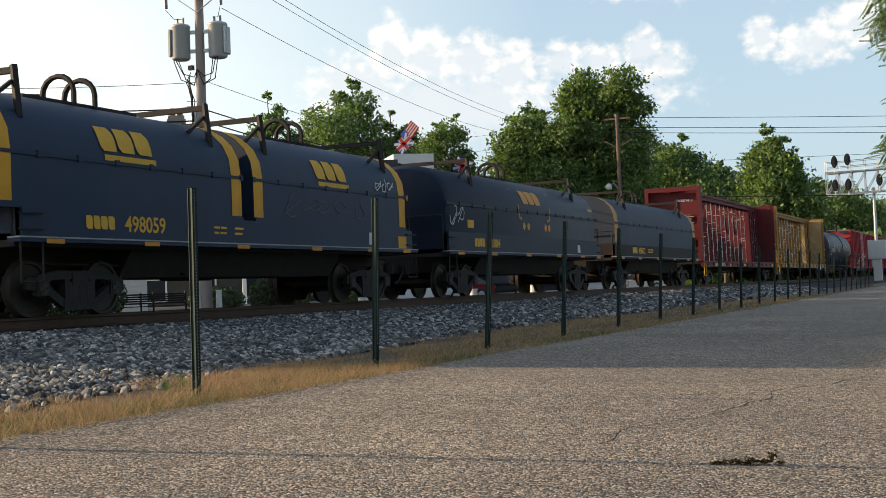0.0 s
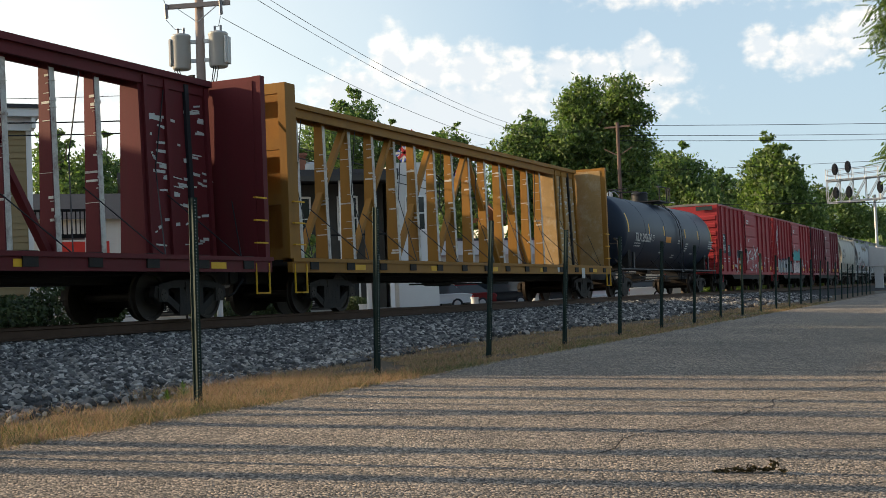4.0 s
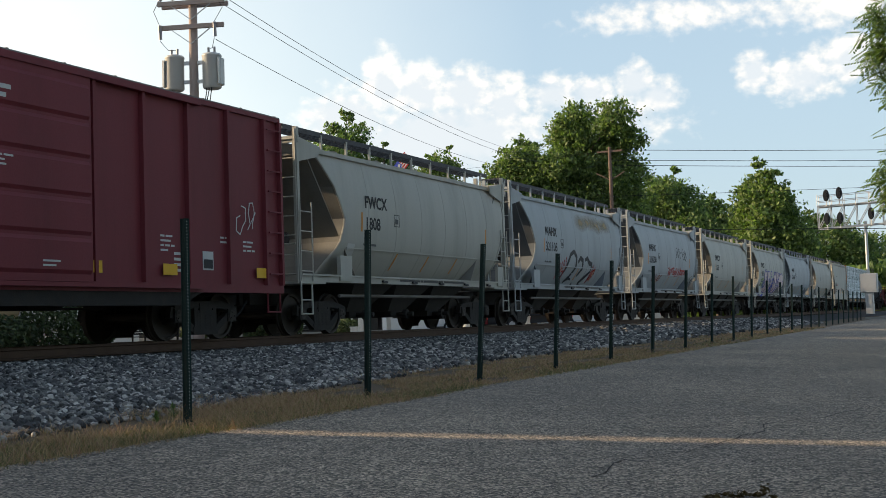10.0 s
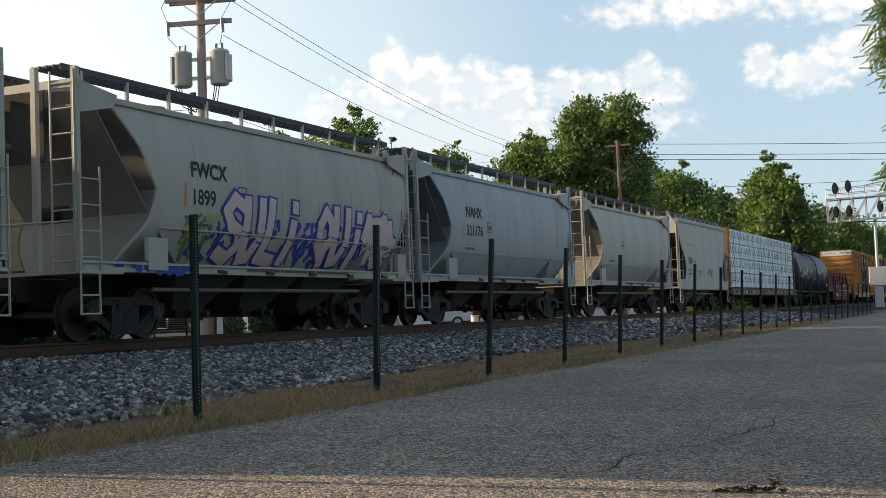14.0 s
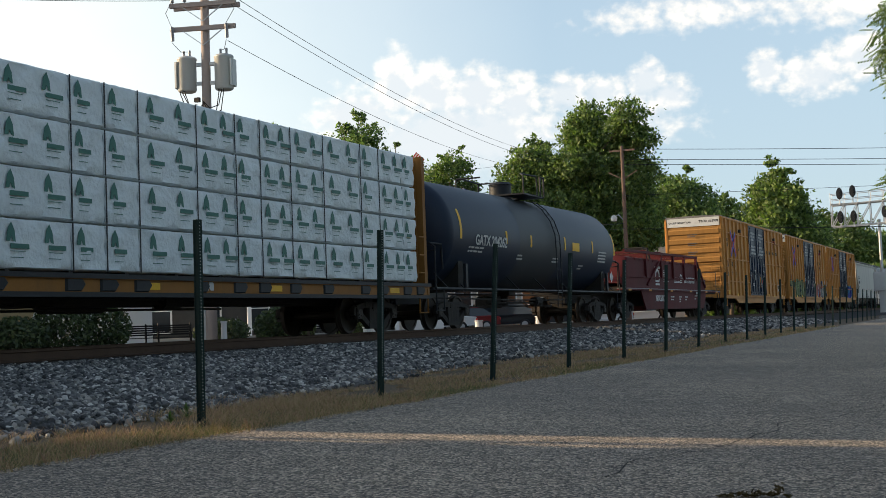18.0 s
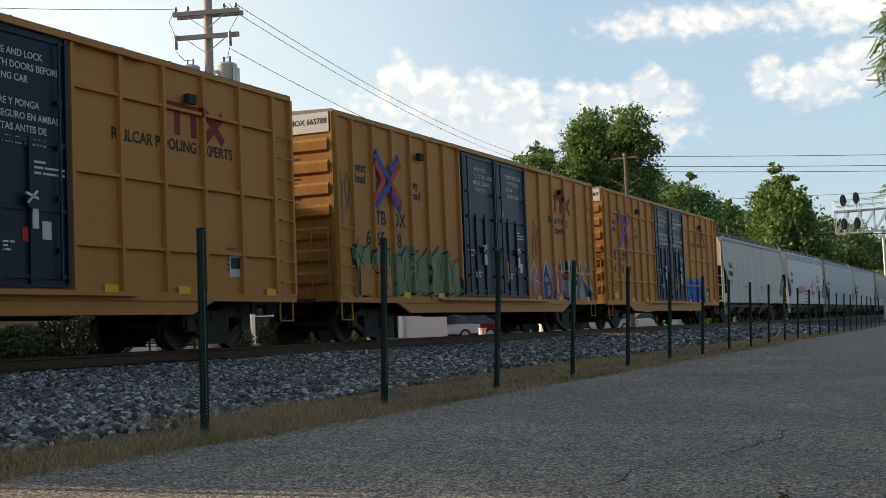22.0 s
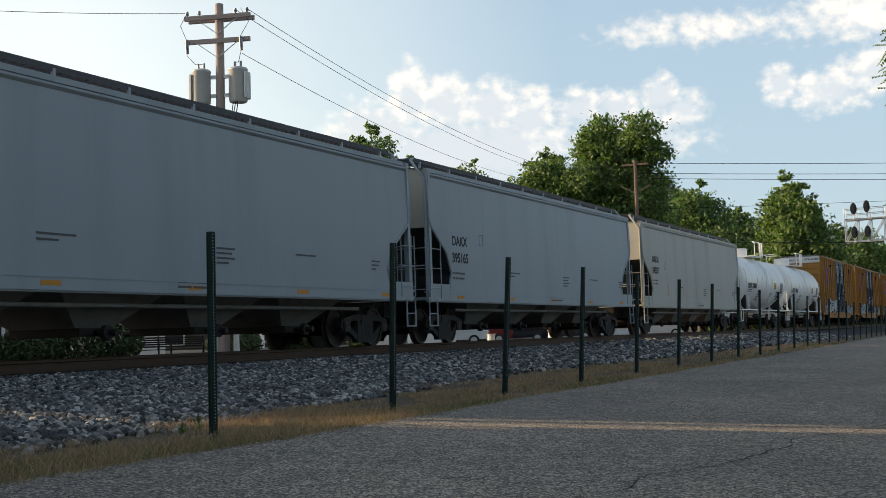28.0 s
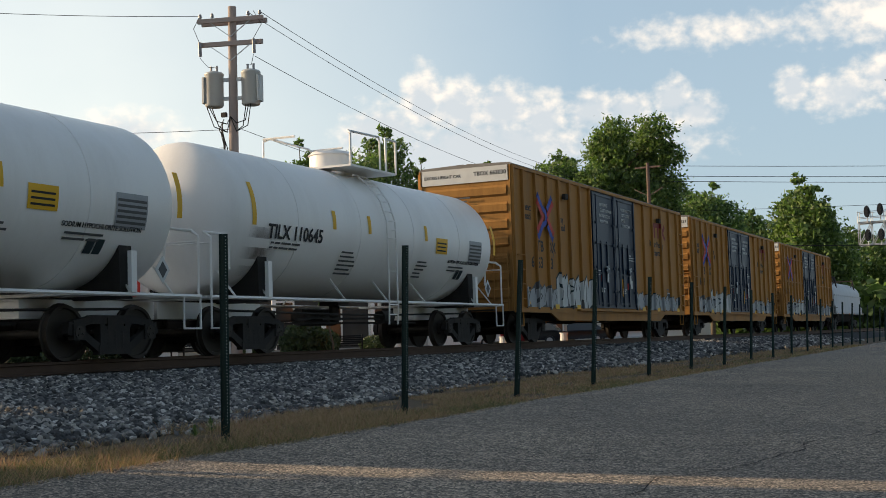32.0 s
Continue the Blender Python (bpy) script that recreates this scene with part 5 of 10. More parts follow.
# ---- covered hoppers ----
def hopper(front, L, body_mat, label, style, trim=None, ztop=4.25, w=1.48, zs=1.2, bays=3, name="hopper_car", end_mat=None):
    """style 'round': tank-like sides with open ends and stiles; 'flat': long bowed sides with cut-away lower ends."""
    car = new_car(name, label, "hopper car", front)
    trim = trim or body_mat
    end_mat = end_mat or trim
    rnd = style == "round"
    n = 16
    sec = []
    for i in range(n + 1):
        z = ztop + (zs - ztop) * i / n
        if rnd:
            zm, zl = 2.75, 1.95
            x = w - 0.20 * ((z - zm) / (ztop - zm)) ** 2 if z > zm else w - 0.08 * ((zm - z) / (zm - zl)) ** 2 if z > zl else w - 0.08 - 0.50 * ((zl - z) / (zl - zs)) ** 1.15
        else:
            x = w - 0.05 * (abs(z - 2.4) / 1.8) ** 2
        sec.append((x, z))
    peak = 0.30 if rnd else 0.20
    roof = [(0, ztop + peak), (sec[0][0] * 0.55, ztop + peak * 0.8), (sec[0][0] - 0.06, ztop + 0.10)]
    half = roof + sec
    outline = half + [(-x, z) for x, z in half[::-1][:-1]]

    def front_cut(z):
        if rnd:
            return float(np.interp(z, [zs, 1.6, 2.1, 2.57, 3.3, ztop, ztop + 0.4], [1.5, 1.65, 2.02, 2.16, 1.75, 1.12, 0.9]))
        if bays == 2:
            return float(np.interp(z, [zs, 1.5, 1.9, 2.3, 3.2, 3.75, 3.8], [1.05, 1.3, 1.5, 1.42, 0.65, 0.26, 0.22]))
        return float(np.interp(z, [zs, 1.5, 1.78, 2.3, 2.55, 2.98, 3.02], [1.35, 1.38, 1.5, 1.22, 0.86, 0.26, 0.22]))

    def rear_cut(z):
        if rnd:
            return float(np.interp(z, [zs, 2.05, 2.7, 3.43, ztop], [0.95, 0.8, 0.42, 0.2, 0.2]))
        return front_cut(z)

    bm = B()
    rows = [[(x, front_cut(z), z) for x, z in outline]]
    rows += [[(x, L * f, z) for x, z in outline] for f in (0.3, 0.5, 0.7)]
    rows.append([(x, L - rear_cut(z), z) for x, z in outline])
    loft(bm, rows, caps=False)
    body = part("body", bm, body_mat, car, smooth=28)
    # sheets that close the cut-away ends, darkened in colour for their shade
    for k in (0, 1):
        bm = B()
        cut = [((fc if not k else L - fc), max(x - 0.03, 0.0), z) for x, z in half for fc in [max(front_cut(z) if not k else rear_cut(z), 0.42 if z > 2.88 and not rnd else 0.0)]]
        row = [[bm.verts.new((q * x, y + e * (1 - 2 * k) * 0.02, z)) for y, x, z in cut] for e, q in ((0, 1), (0, -1), (1, -1), (1, 1))]
        for a, b in zip(row, row[1:] + row[:1]):
            for n0 in range(len(cut) - 1):
                bm.faces.new((a[n0], a[n0 + 1], b[n0 + 1], b[n0]))
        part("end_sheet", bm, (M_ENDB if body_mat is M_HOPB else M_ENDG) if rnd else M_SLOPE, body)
    for k in (0, 1):
        bm = B()
        pts = [(x + 0.008, (front_cut(z) if not k else L - rear_cut(z)), z) for x, z in sec]
        pipe(bm, pts, 0.03, 5)
        part("end_rim", bm, trim, body)
    if rnd:
        for f in (0.27, 0.39, 0.51, 0.63, 0.75, 0.87):
            bm = B()
            loft(bm, [[(x + d, L * f + dy, z) for x, z in sec] for dy, d in ((-0.03, 0.0005), (-0.018, 0.007), (0.018, 0.007), (0.03, 0.0005))], closed=False)
            part("panel_seam", bm, body_mat, body)
        bm = B()
        k = [i for i, p in enumerate(sec) if p[1] > 1.95][-1]
        box(bm, sec[k][0], sec[k][0] + 0.012, 2.3, L - 0.6, 1.93, 1.955)
        part("belt_seam", bm, body_mat, body)
    else:
        for dz in (0.0, -0.12, -0.24) if body_mat is M_HOPL else (0.0,):
            bm = B()
            loft(bm, [[(sec[0][0] - 0.004, y, ztop + dz), (sec[0][0] + 0.06, y, ztop + dz - 0.02), (sec[0][0] + 0.06, y, ztop + dz - 0.06), (sec[0][0] + 0.008, y, ztop + dz - 0.11)] for y in (0.3, L - 0.3)], closed=False)
            part("eave_rib", bm, body_mat, body)
    for s in (1, -1):
        each("eave_angle", trim, car, [(*sorted((s * (sec[0][0] - 0.04), s * (sec[0][0] + 0.05))), 0.8 if rnd else 0.3, L - 0.5, ztop + 0.0, ztop + 0.10)])
    # roof walkway on brackets
    zr = ztop + (0.52 if rnd else 0.36)
    for s in (1, -1):
        bm = B()
        x0, x1 = sorted((s * 0.40, s * 1.0))
        for i in range(5):
            x = x0 + (x1 - x0) * i / 4
            box(bm, x - 0.012, x + 0.012, 0.3, L - 0.3, zr, zr + 0.05)
        for i in range(int(L / 0.22)):
            y = 0.32 + (L - 0.66) * i / int(L / 0.22)
            box(bm, x0, x1, y, y + 0.022, zr + 0.01, zr + 0.045)
        box(bm, *sorted((s * 0.985, s * 1.01)), 0.3, L - 0.3, zr - 0.05, zr + 0.06)
        part("running_board", bm, M_GRATE, car, "open steel roof walkway")
        for y in np.linspace(0.8, L - 0.8, 10):
            each("walkway_bracket", trim, car, [(*sorted((s * 0.97, s * 1.02)), y - 0.03, y + 0.03, ztop + 0.02, zr)])
    for i in range(5 if rnd else 7):
        y = 1.6 + (L - 3.2) * i / (4 if rnd else 6)
        bm = B()
        tube(bm, (0, y, ztop + peak - 0.06), (0, y, ztop + peak + 0.12), 0.34, 14)
        part("roof_hatch", bm, trim, car)
    # side sill
    for s in (1, -1):
        each("side_sill", trim, car, [(*sorted((s * (w - 0.10), s * (w - 0.02))), 0.15, L - 0.15, zs - (0.06 if rnd else 0.16), zs + 0.10)])
        each("sill_flange", trim, car, [(*sorted((s * (w - 0.14), s * (w + 0.02))), 0.15, L - 0.15, zs + 0.07, zs + 0.11)])
        if not rnd:
            each("sill_plate", body_mat, car, [(*sorted((s * (w - 0.03), s * (w + 0.01))), 0.2, L - 0.2, zs - 0.13, zs + 0.30)])
    # slope sheets under the ends
    for s0, s1, k in ((0.3, 2.9, 1), (L - 0.3, L - 2.9, -1)):
        bm = B()
        zhi = ztop - 0.05 if rnd else 2.95
        a = s0 + k * (0.3 if rnd else 0.05)
        v = [bm.verts.new(p) for p in ((-w + 0.1, a, zhi), (w - 0.1, a, zhi), (w - 0.1, s1, zs), (-w + 0.1, s1, zs))]
        q = [bm.verts.new(p.co + Vector((0, 0.0, -0.03))) for p in v]
        bm.faces.new(v)
        bm.faces.new(q[::-1])
        for i in range(4):
            bm.faces.new((v[i], q[i], q[(i + 1) % 4], v[(i + 1) % 4]))
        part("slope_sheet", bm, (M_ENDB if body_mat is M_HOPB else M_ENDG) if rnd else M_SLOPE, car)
    # end structure: platform, stiles, ladders, end panel
    for ye, s in ((0.1, 1), (L - 0.1, -1)):
        each("end_platform", trim, car, [(-w, w, *sorted((ye, ye + s * 1.1)), zs - 0.1, zs - 0.04)])
        if rnd:
            for x in (-w + 0.02, -0.62, 0.53, w - 0.12):
                each("end_stile", trim, car, [(x, x + 0.10, *sorted((ye, ye + s * 0.10)), zs - 0.05, 4.5 if abs(x) < 1.3 else 4.45)])
            each("end_header", trim, car, [(-w, w, *sorted((ye + s * 0.02, ye + s * 0.08)), ztop + 0.12, ztop + 0.26)])
            each("end_plate", M_SHADE, car, [(-0.45, 0.45, *sorted((ye + s * 0.4, ye + s * 0.43)), 3.0, ztop + 0.2)])
            for x in (w - 0.07, -w + 0.07):
                bm = B()
                v = [(ye + s * 0.05, ztop + 0.26), (ye + s * 1.1, ztop + 0.12), (ye + s * 1.0, ztop - 0.1), (ye + s * 0.05, ztop - 0.3)]
                loft(bm, [[(x + d, y, z) for y, z in v] for d in (-0.02, 0.02)])
                part("roof_gusset", bm, trim, car)
            if s > 0:
                each("jacking_plate", trim, car, [(w - 0.06, w + 0.03, 1.85, 2.4, zs - 0.02, zs + 0.55)])
                bm = B()
                tube(bm, (0.35, ye + 0.35, 2.1), (0.95, ye + 0.35, 2.1), 0.14, 12)
                part("brake_cylinder", bm, M_STEELD, car)
            else:
                each("jacking_plate", trim, car, [(w - 0.06, w + 0.03, L - 0.95, L - 0.5, zs - 0.02, zs + 0.55)])
        else:
            # added dark plates stand for the shade inside the open end
            each("shade_plate", M_SLOPE, car, [(x, x + 0.04, *sorted((ye + s * 0.22, ye + s * 1.25)), zs - 0.04, 2.9) for x in (-0.75, 0.55)])
            each("end_panel", end_mat, car, [(-w + 0.12, w - 0.12, *sorted((ye + s * 0.20, ye + s * 0.25)), 3.6 if bays == 2 else 2.92, ztop + 0.12)])
            each("corner_stile", trim, car, [(x, x + 0.12, *sorted((ye + s * 0.14, ye + s * 0.26)), zs, ztop + 0.1) for x in (-w + 0.03, w - 0.12)])
            for x in (0.3, -0.3):
                bm = B()
                bar(bm, (x, ye + s * 0.3, zs), (x, ye + s * 0.3, 2.95), 0.1, 0.1)
                part("end_post", bm, trim, car)
            bm = B()
            pipe(bm, [(1.0, ye + s * 0.3, zr + 0.04), (1.02, ye + s * 0.12, zr - 0.02), (w - 0.08, ye + s * 0.1, ztop - 0.2), (w - 0.08, ye + s * 0.1, zs)], 0.035, 6)
            part("corner_handrail", bm, trim, car)
        bm = B()
        ladder(bm, ye, w - (0.54 if rnd else 0.85), w - 0.06, zs - 0.1, 4.4 if rnd else 2.65, 8 if rnd else 3, 0.014 if rnd else 0.011, face="y")
        part("end_ladder", bm, trim, car)
        bm = B()
        ladder(bm, w + 0.02, *sorted((ye, ye + s * (0.5 if rnd else 0.72))), zs - 0.05, 2.85 if rnd else 2.62, 4 if rnd else 3, 0.014 if rnd else 0.011)
        part("side_ladder", bm, trim, car)
        bm = B()
        stirrup(bm, w + 0.01, *sorted((ye, ye + s * 0.46)), zs - 0.1, 0.45)
        pipe(bm, [(w + 0.01, ye + s * 0.02, 0.75), (w + 0.01, ye + s * 0.44, 0.75)], 0.016, 5)
        part("sill_step", bm, trim, car)
        bm = B()
        pipe(bm, [(-w + 0.1, ye, zs + 0.75), (w - 0.1, ye, zs + 0.75)], 0.018, 6)
        part("end_grab_iron", bm, trim, car)
    # discharge bays
    lo, hi = (2.9, L - 2.9)
    step = (hi - lo) / bays
    for i in range(bays):
        a, b = lo + step * i, lo + step * (i + 1)
        m = (a + b) / 2
        bm = B()
        loft(bm, [[(-1.3, a + 0.05, zs), (1.3, a + 0.05, zs), (1.3, b - 0.05, zs), (-1.3, b - 0.05, zs)], [(-0.7, m - 0.45, 0.5), (0.7, m - 0.45, 0.5), (0.7, m + 0.45, 0.5), (-0.7, m + 0.45, 0.5)]])
        bay = part("discharge_bay", bm, M_BAYD if rnd else M_BAY, car)
        bm = B()
        box(bm, -0.75, 0.75, m - 0.4, m + 0.4, 0.36, 0.5)
        tube(bm, (-1.2, m, 0.42), (1.2, m, 0.42), 0.06, 8)
        tube(bm, (0.95, m - 0.02, 0.42), (1.05, m - 0.02, 0.42), 0.13, 10)
        part("outlet_gate", bm, M_STEELD, bay)
    bm = B()
    tube(bm, (1.15, 2.4, 0.86), (1.15, L - 2.4, 0.86), 0.04, 8)
    part("brake_train_line", bm, M_BAY, car)
    for a, b in ((-0.05, 3.2), (L - 3.2, L + 0.05)):
        each("stub_sill", M_STEELD, car, [(-0.3, 0.3, a, b, 0.68, 1.05)])
    for f in ((0.24, 0.4, 0.55, 0.7, 0.86) if rnd else (0.1, 0.3, 0.5, 0.7, 0.9) if body_mat is M_HOPB2 else (0.082, 0.22, 0.355, 0.49, 0.637, 0.775)):
        z = 2.6 if rnd and f in (0.24, 0.86) else 1.25
        if rnd:
            bm = B()
            y = L * f
            k = 0.12 if z < 2 else 0.0
            z0, z1 = (1.5, 1.9) if z < 2 else (2.35, 2.8)
            xx = [float(np.interp(q, [p[1] for p in sec[::-1]], [p[0] for p in sec[::-1]])) for q in (z0, (z0 + z1) / 2, z1)]
            loft(bm, [[(x + 0.008, y + d + k * (q - z0), q) for x, q in zip(xx, (z0, (z0 + z1) / 2, z1))] for d in (-0.035, 0.035)], closed=False)
            part("reflective_stripe", bm, M_ORANGE, body)
        else:
            if body_mat is M_HOPB2:
                decal(car, M_ORANGE, "reflective_stripe", w + 0.011, L * f, L * f + 0.45, zs - 0.06, zs + 0.02)
                continue
            y = L * f - 0.1
            z1 = zs + (0.85 if f > 0.1 else 1.4)
            bm = B()
            loft(bm, [[(w - 0.05 * (abs(q - 2.4) / 1.8) ** 2 + 0.006, y + d + 0.12 * (q - zs - 0.3), q) for q in (zs + 0.34, (z1 + zs + 0.34) / 2, z1)] for d in (-0.045, 0.045)], closed=False)
            part("reflective_stripe", bm, M_ORANGE, body)
    running_gear(car, L, 1.75 if rnd else 1.9)
    return car, body, sec

# ---- the train, front to rear ----
M_CSXBLUE = mat("faded_navy_paint", (0.021, 0.037, 0.072), 0.5, 0, 1.2, 0.3, 30, 0.06, 0.35, (0.048, 0.045, 0.042), spec=0.15, streak=True)
M_NAVYD = mat("sooty_navy_paint", (0.011, 0.019, 0.038), 0.5, 0, 1.2, 0.35, 30, 0.06, 0.4, (0.036, 0.024, 0.02), spec=0.15, streak=True)
M_MUSTARD = mat("mustard_paint", (0.70, 0.34, 0.03), 0.55, 0, 2, 0.2, 30, 0.1, 0.35, (0.128, 0.072, 0.032))
M_COILC = mat("grey_brown_paint", (0.042, 0.052, 0.075), 0.6, 0, 1.2, 0.3, 30, 0.1, 0.4, (0.085, 0.075, 0.075), streak=True)
M_BANDT = mat("faded_orange_band", (0.52, 0.27, 0.09), 0.6, 0, 2, 0.25, 30, 0.1, 0.4, (0.25, 0.13, 0.06), streak=True)
M_SILLR = mat("rusty_dark_sill", (0.030, 0.024, 0.023), 0.7, 0, 2, 0.4, 30, 0.15, 0.5, (0.07, 0.035, 0.022), streak=True)
M_CBRED = mat("centerbeam_red", (0.13, 0.020, 0.024), 0.6, 0, 2, 0.25, 30, 0.1, 0.4, (0.072, 0.032, 0.024), streak=True)
M_CBYEL = mat("centerbeam_yellow", (0.32, 0.155, 0.03), 0.6, 0, 2, 0.25, 30, 0.1, 0.45, (0.165, 0.098, 0.045), streak=True)
M_TANKB = mat("black_tank_paint", (0.014, 0.024, 0.045), 0.46, 0, 1.0, 0.25, 25, 0.03, 0.2, (0.032, 0.034, 0.036), spec=0.25)
M_TANKG = mat("dark_grey_paint", (0.045, 0.05, 0.055), 0.5, 0, 1.5, 0.2, 25, 0.06)
M_CPRED = mat("boxcar_red", (0.33, 0.036, 0.042), 0.55, 0, 1.2, 0.2, 30, 0.08, 0.3, (0.101, 0.025, 0.018), streak=True)
M_CPDARK = mat("boxcar_maroon", (0.19, 0.036, 0.045), 0.55, 0, 1.2, 0.25, 30, 0.08, 0.35, (0.068, 0.022, 0.021), streak=True)
M_ROOF = mat("galvanised_roof", (0.20, 0.19, 0.18), 0.6, 0.4, 2, 0.3, 30, 0.1)
M_HOPG = mat("hopper_grey", (0.44, 0.425, 0.375), 0.55, 0, 0.9, 0.14, 25, 0.06, 0.35, (0.161, 0.146, 0.124), streak=True)
M_HOPB = mat("hopper_blue_grey", (0.385, 0.405, 0.41), 0.55, 0, 0.9, 0.14, 25, 0.06, 0.35, (0.149, 0.143, 0.136), streak=True)
# slope sheets: body paint darkened in its colour for the shade they lie in
M_ENDG = mat("shaded_grey_slope", (0.22, 0.21, 0.19), 0.8, 0, 1.5, 0.2, 25, 0.06, 0.35, (0.10, 0.09, 0.08), streak=True)
M_ENDB = mat("shaded_blue_slope", (0.17, 0.185, 0.20), 0.8, 0, 1.5, 0.2, 25, 0.06, 0.35, (0.08, 0.08, 0.08), streak=True)
M_HOPL = mat("hopper_light_grey", (0.471, 0.484, 0.495), 0.5, 0, 0.9, 0.10, 25, 0.05, 0.25, (0.186, 0.180, 0.174), streak=True)
M_HOPB2 = mat("hopper_cool_grey", (0.335, 0.368, 0.39), 0.5, 0, 0.9, 0.10, 25, 0.05, 0.25, (0.155, 0.161, 0.167), streak=True)
M_GONRED = mat("oxide_red", (0.095, 0.014, 0.016), 0.7, 0, 1.2, 0.3, 30, 0.1, 0.5, (0.03, 0.014, 0.013), spec=0.2, streak=True)
M_TBOX = mat("boxcar_yellow", (0.47, 0.208, 0.052), 0.55, 0, 1.0, 0.14, 25, 0.06, 0.3, (0.223, 0.118, 0.037), streak=True)
M_TBOXD = mat("dirty_boxcar_yellow", (0.36, 0.16, 0.034), 0.6, 0, 1.0, 0.2, 25, 0.08, 0.55, (0.099, 0.056, 0.025), streak=True)
# end yellow: road grime, plus a darker base that paints in less sun
M_TBOXE = mat("grimy_dimmed_end_yellow", (0.36, 0.18, 0.055), 0.75, 0, 1.4, 0.25, 25, 0.08, 0.6, (0.09, 0.05, 0.025), spec=0.1, streak=True)
M_DOORB = mat("door_navy_blue", (0.006, 0.018, 0.040), 0.42, 0, 1.5, 0.3, 25, 0.04, 0.2, (0.03, 0.03, 0.03), spec=0.2, streak=True)
M_TANKW = mat("white_tank_paint", (0.83, 0.80, 0.76), 0.35, 0, 0.9, 0.06, 25, 0.03, 0.22, (0.45, 0.40, 0.34), spec=0.4, streak=True)
M_CBORANGE = mat("worn_orange_paint", (0.27, 0.115, 0.022), 0.65, 0, 1.2, 0.3, 30, 0.1, 0.5, (0.10, 0.05, 0.025), spec=0.25, streak=True)
M_WRAP = mat("white_lumber_wrap", (0.68, 0.73, 0.74), 0.45, 0, 2.2, 0.2, 11, 1.0, 0.25, (0.42, 0.46, 0.47))
M_GREENP = mat("wrap_print_green", (0.06, 0.17, 0.14), 0.5, 0, 3, 0.15, 30, 0)
M_TEAL = mat("teal_spray", (0.04, 0.33, 0.33), 0.6, 0, 4, 0.2, 30, 0)
M_SPRAYW = mat("white_spray", (0.55, 0.55, 0.53), 0.6, 0, 5, 0.2, 30, 0)
M_SILVER = mat("silver_spray", (0.33, 0.34, 0.35), 0.5, 0.2, 5, 0.2, 30, 0)
M_SPRAYR = mat("red_spray", (0.45, 0.06, 0.05), 0.6, 0, 5, 0.2, 30, 0)
M_SPRAYB = mat("blue_spray", (0.05, 0.075, 0.36), 0.6, 0, 5, 0.25, 30, 0)
M_SPRAYV = mat("violet_spray", (0.06, 0.045, 0.16), 0.6, 0, 5, 0.3, 30, 0)
M_SPRAYP2 = mat("dull_pink_spray", (0.42, 0.19, 0.16), 0.6, 0, 3, 0.35, 30, 0)
M_SPRAYG = mat("blue_grey_spray", (0.15, 0.22, 0.30), 0.6, 0, 3, 0.5, 30, 0)
M_SPRAYL = mat("pale_grey_spray", (0.27, 0.27, 0.26), 0.6, 0, 3, 0.35, 30, 0)
M_SPRAYR2 = mat("brick_red_spray", (0.33, 0.085, 0.07), 0.6, 0, 3, 0.3, 30, 0)
M_SPRAYD = mat("deep_blue_spray", (0.025, 0.045, 0.095), 0.6, 0, 4, 0.4, 30, 0)
M_GREYGREEN = mat("grey_green_spray", (0.19, 0.22, 0.12), 0.6, 0, 3, 0.4, 30, 0)
M_SPRAYC = mat("cyan_spray", (0.04, 0.24, 0.42), 0.6, 0, 5, 0.3, 30, 0)
M_SPRAYP = mat("pink_spray", (0.66, 0.52, 0.50), 0.6, 0, 5, 0.2, 30, 0)

M_TEXTD = mat("stencil_dark", (0.03, 0.03, 0.032), 0.6, 0, 6, 0.3, 40, 0)
M_TEXTG = mat("stencil_grey", (0.10, 0.10, 0.10), 0.6, 0, 6, 0.3, 40, 0)
M_TEXTW = mat("stencil_white", (0.55, 0.55, 0.53), 0.6, 0, 6, 0.2, 40, 0)
M_TEXTY = mat("stencil_mustard", (0.70, 0.38, 0.05), 0.6, 0, 6, 0.25, 40, 0)
M_MAROON = mat("maroon_print", (0.20, 0.025, 0.022), 0.6, 0, 6, 0.25, 40, 0)
M_XRED = mat("emblem_red", (0.50, 0.045, 0.035), 0.55, 0, 5, 0.2, 40, 0)
M_XBLUE = mat("emblem_blue", (0.03, 0.06, 0.32), 0.55, 0, 5, 0.2, 40, 0)
M_OLIVE = mat("olive_spray", (0.16, 0.20, 0.09), 0.6, 0, 5, 0.3, 30, 0)
M_PALEGREEN = mat("pale_green_spray", (0.33, 0.40, 0.20), 0.6, 0, 5, 0.3, 30, 0)
M_OSB = mat("scuffed_plywood", (0.42, 0.27, 0.12), 0.75, 0, 5, 0.25, 30, 0.3, 0.5, (0.62, 0.55, 0.42))
# near-black finish for one boxcar's end walls
M_ENDBLK = mat("near_black_end", (0.03, 0.028, 0.03), 0.8, 0, 4, 0.4, 40, 0)
M_PATCHD = mat("dark_repaint_patch", (0.03, 0.045, 0.05), 0.6, 0, 4, 0.3, 40, 0)


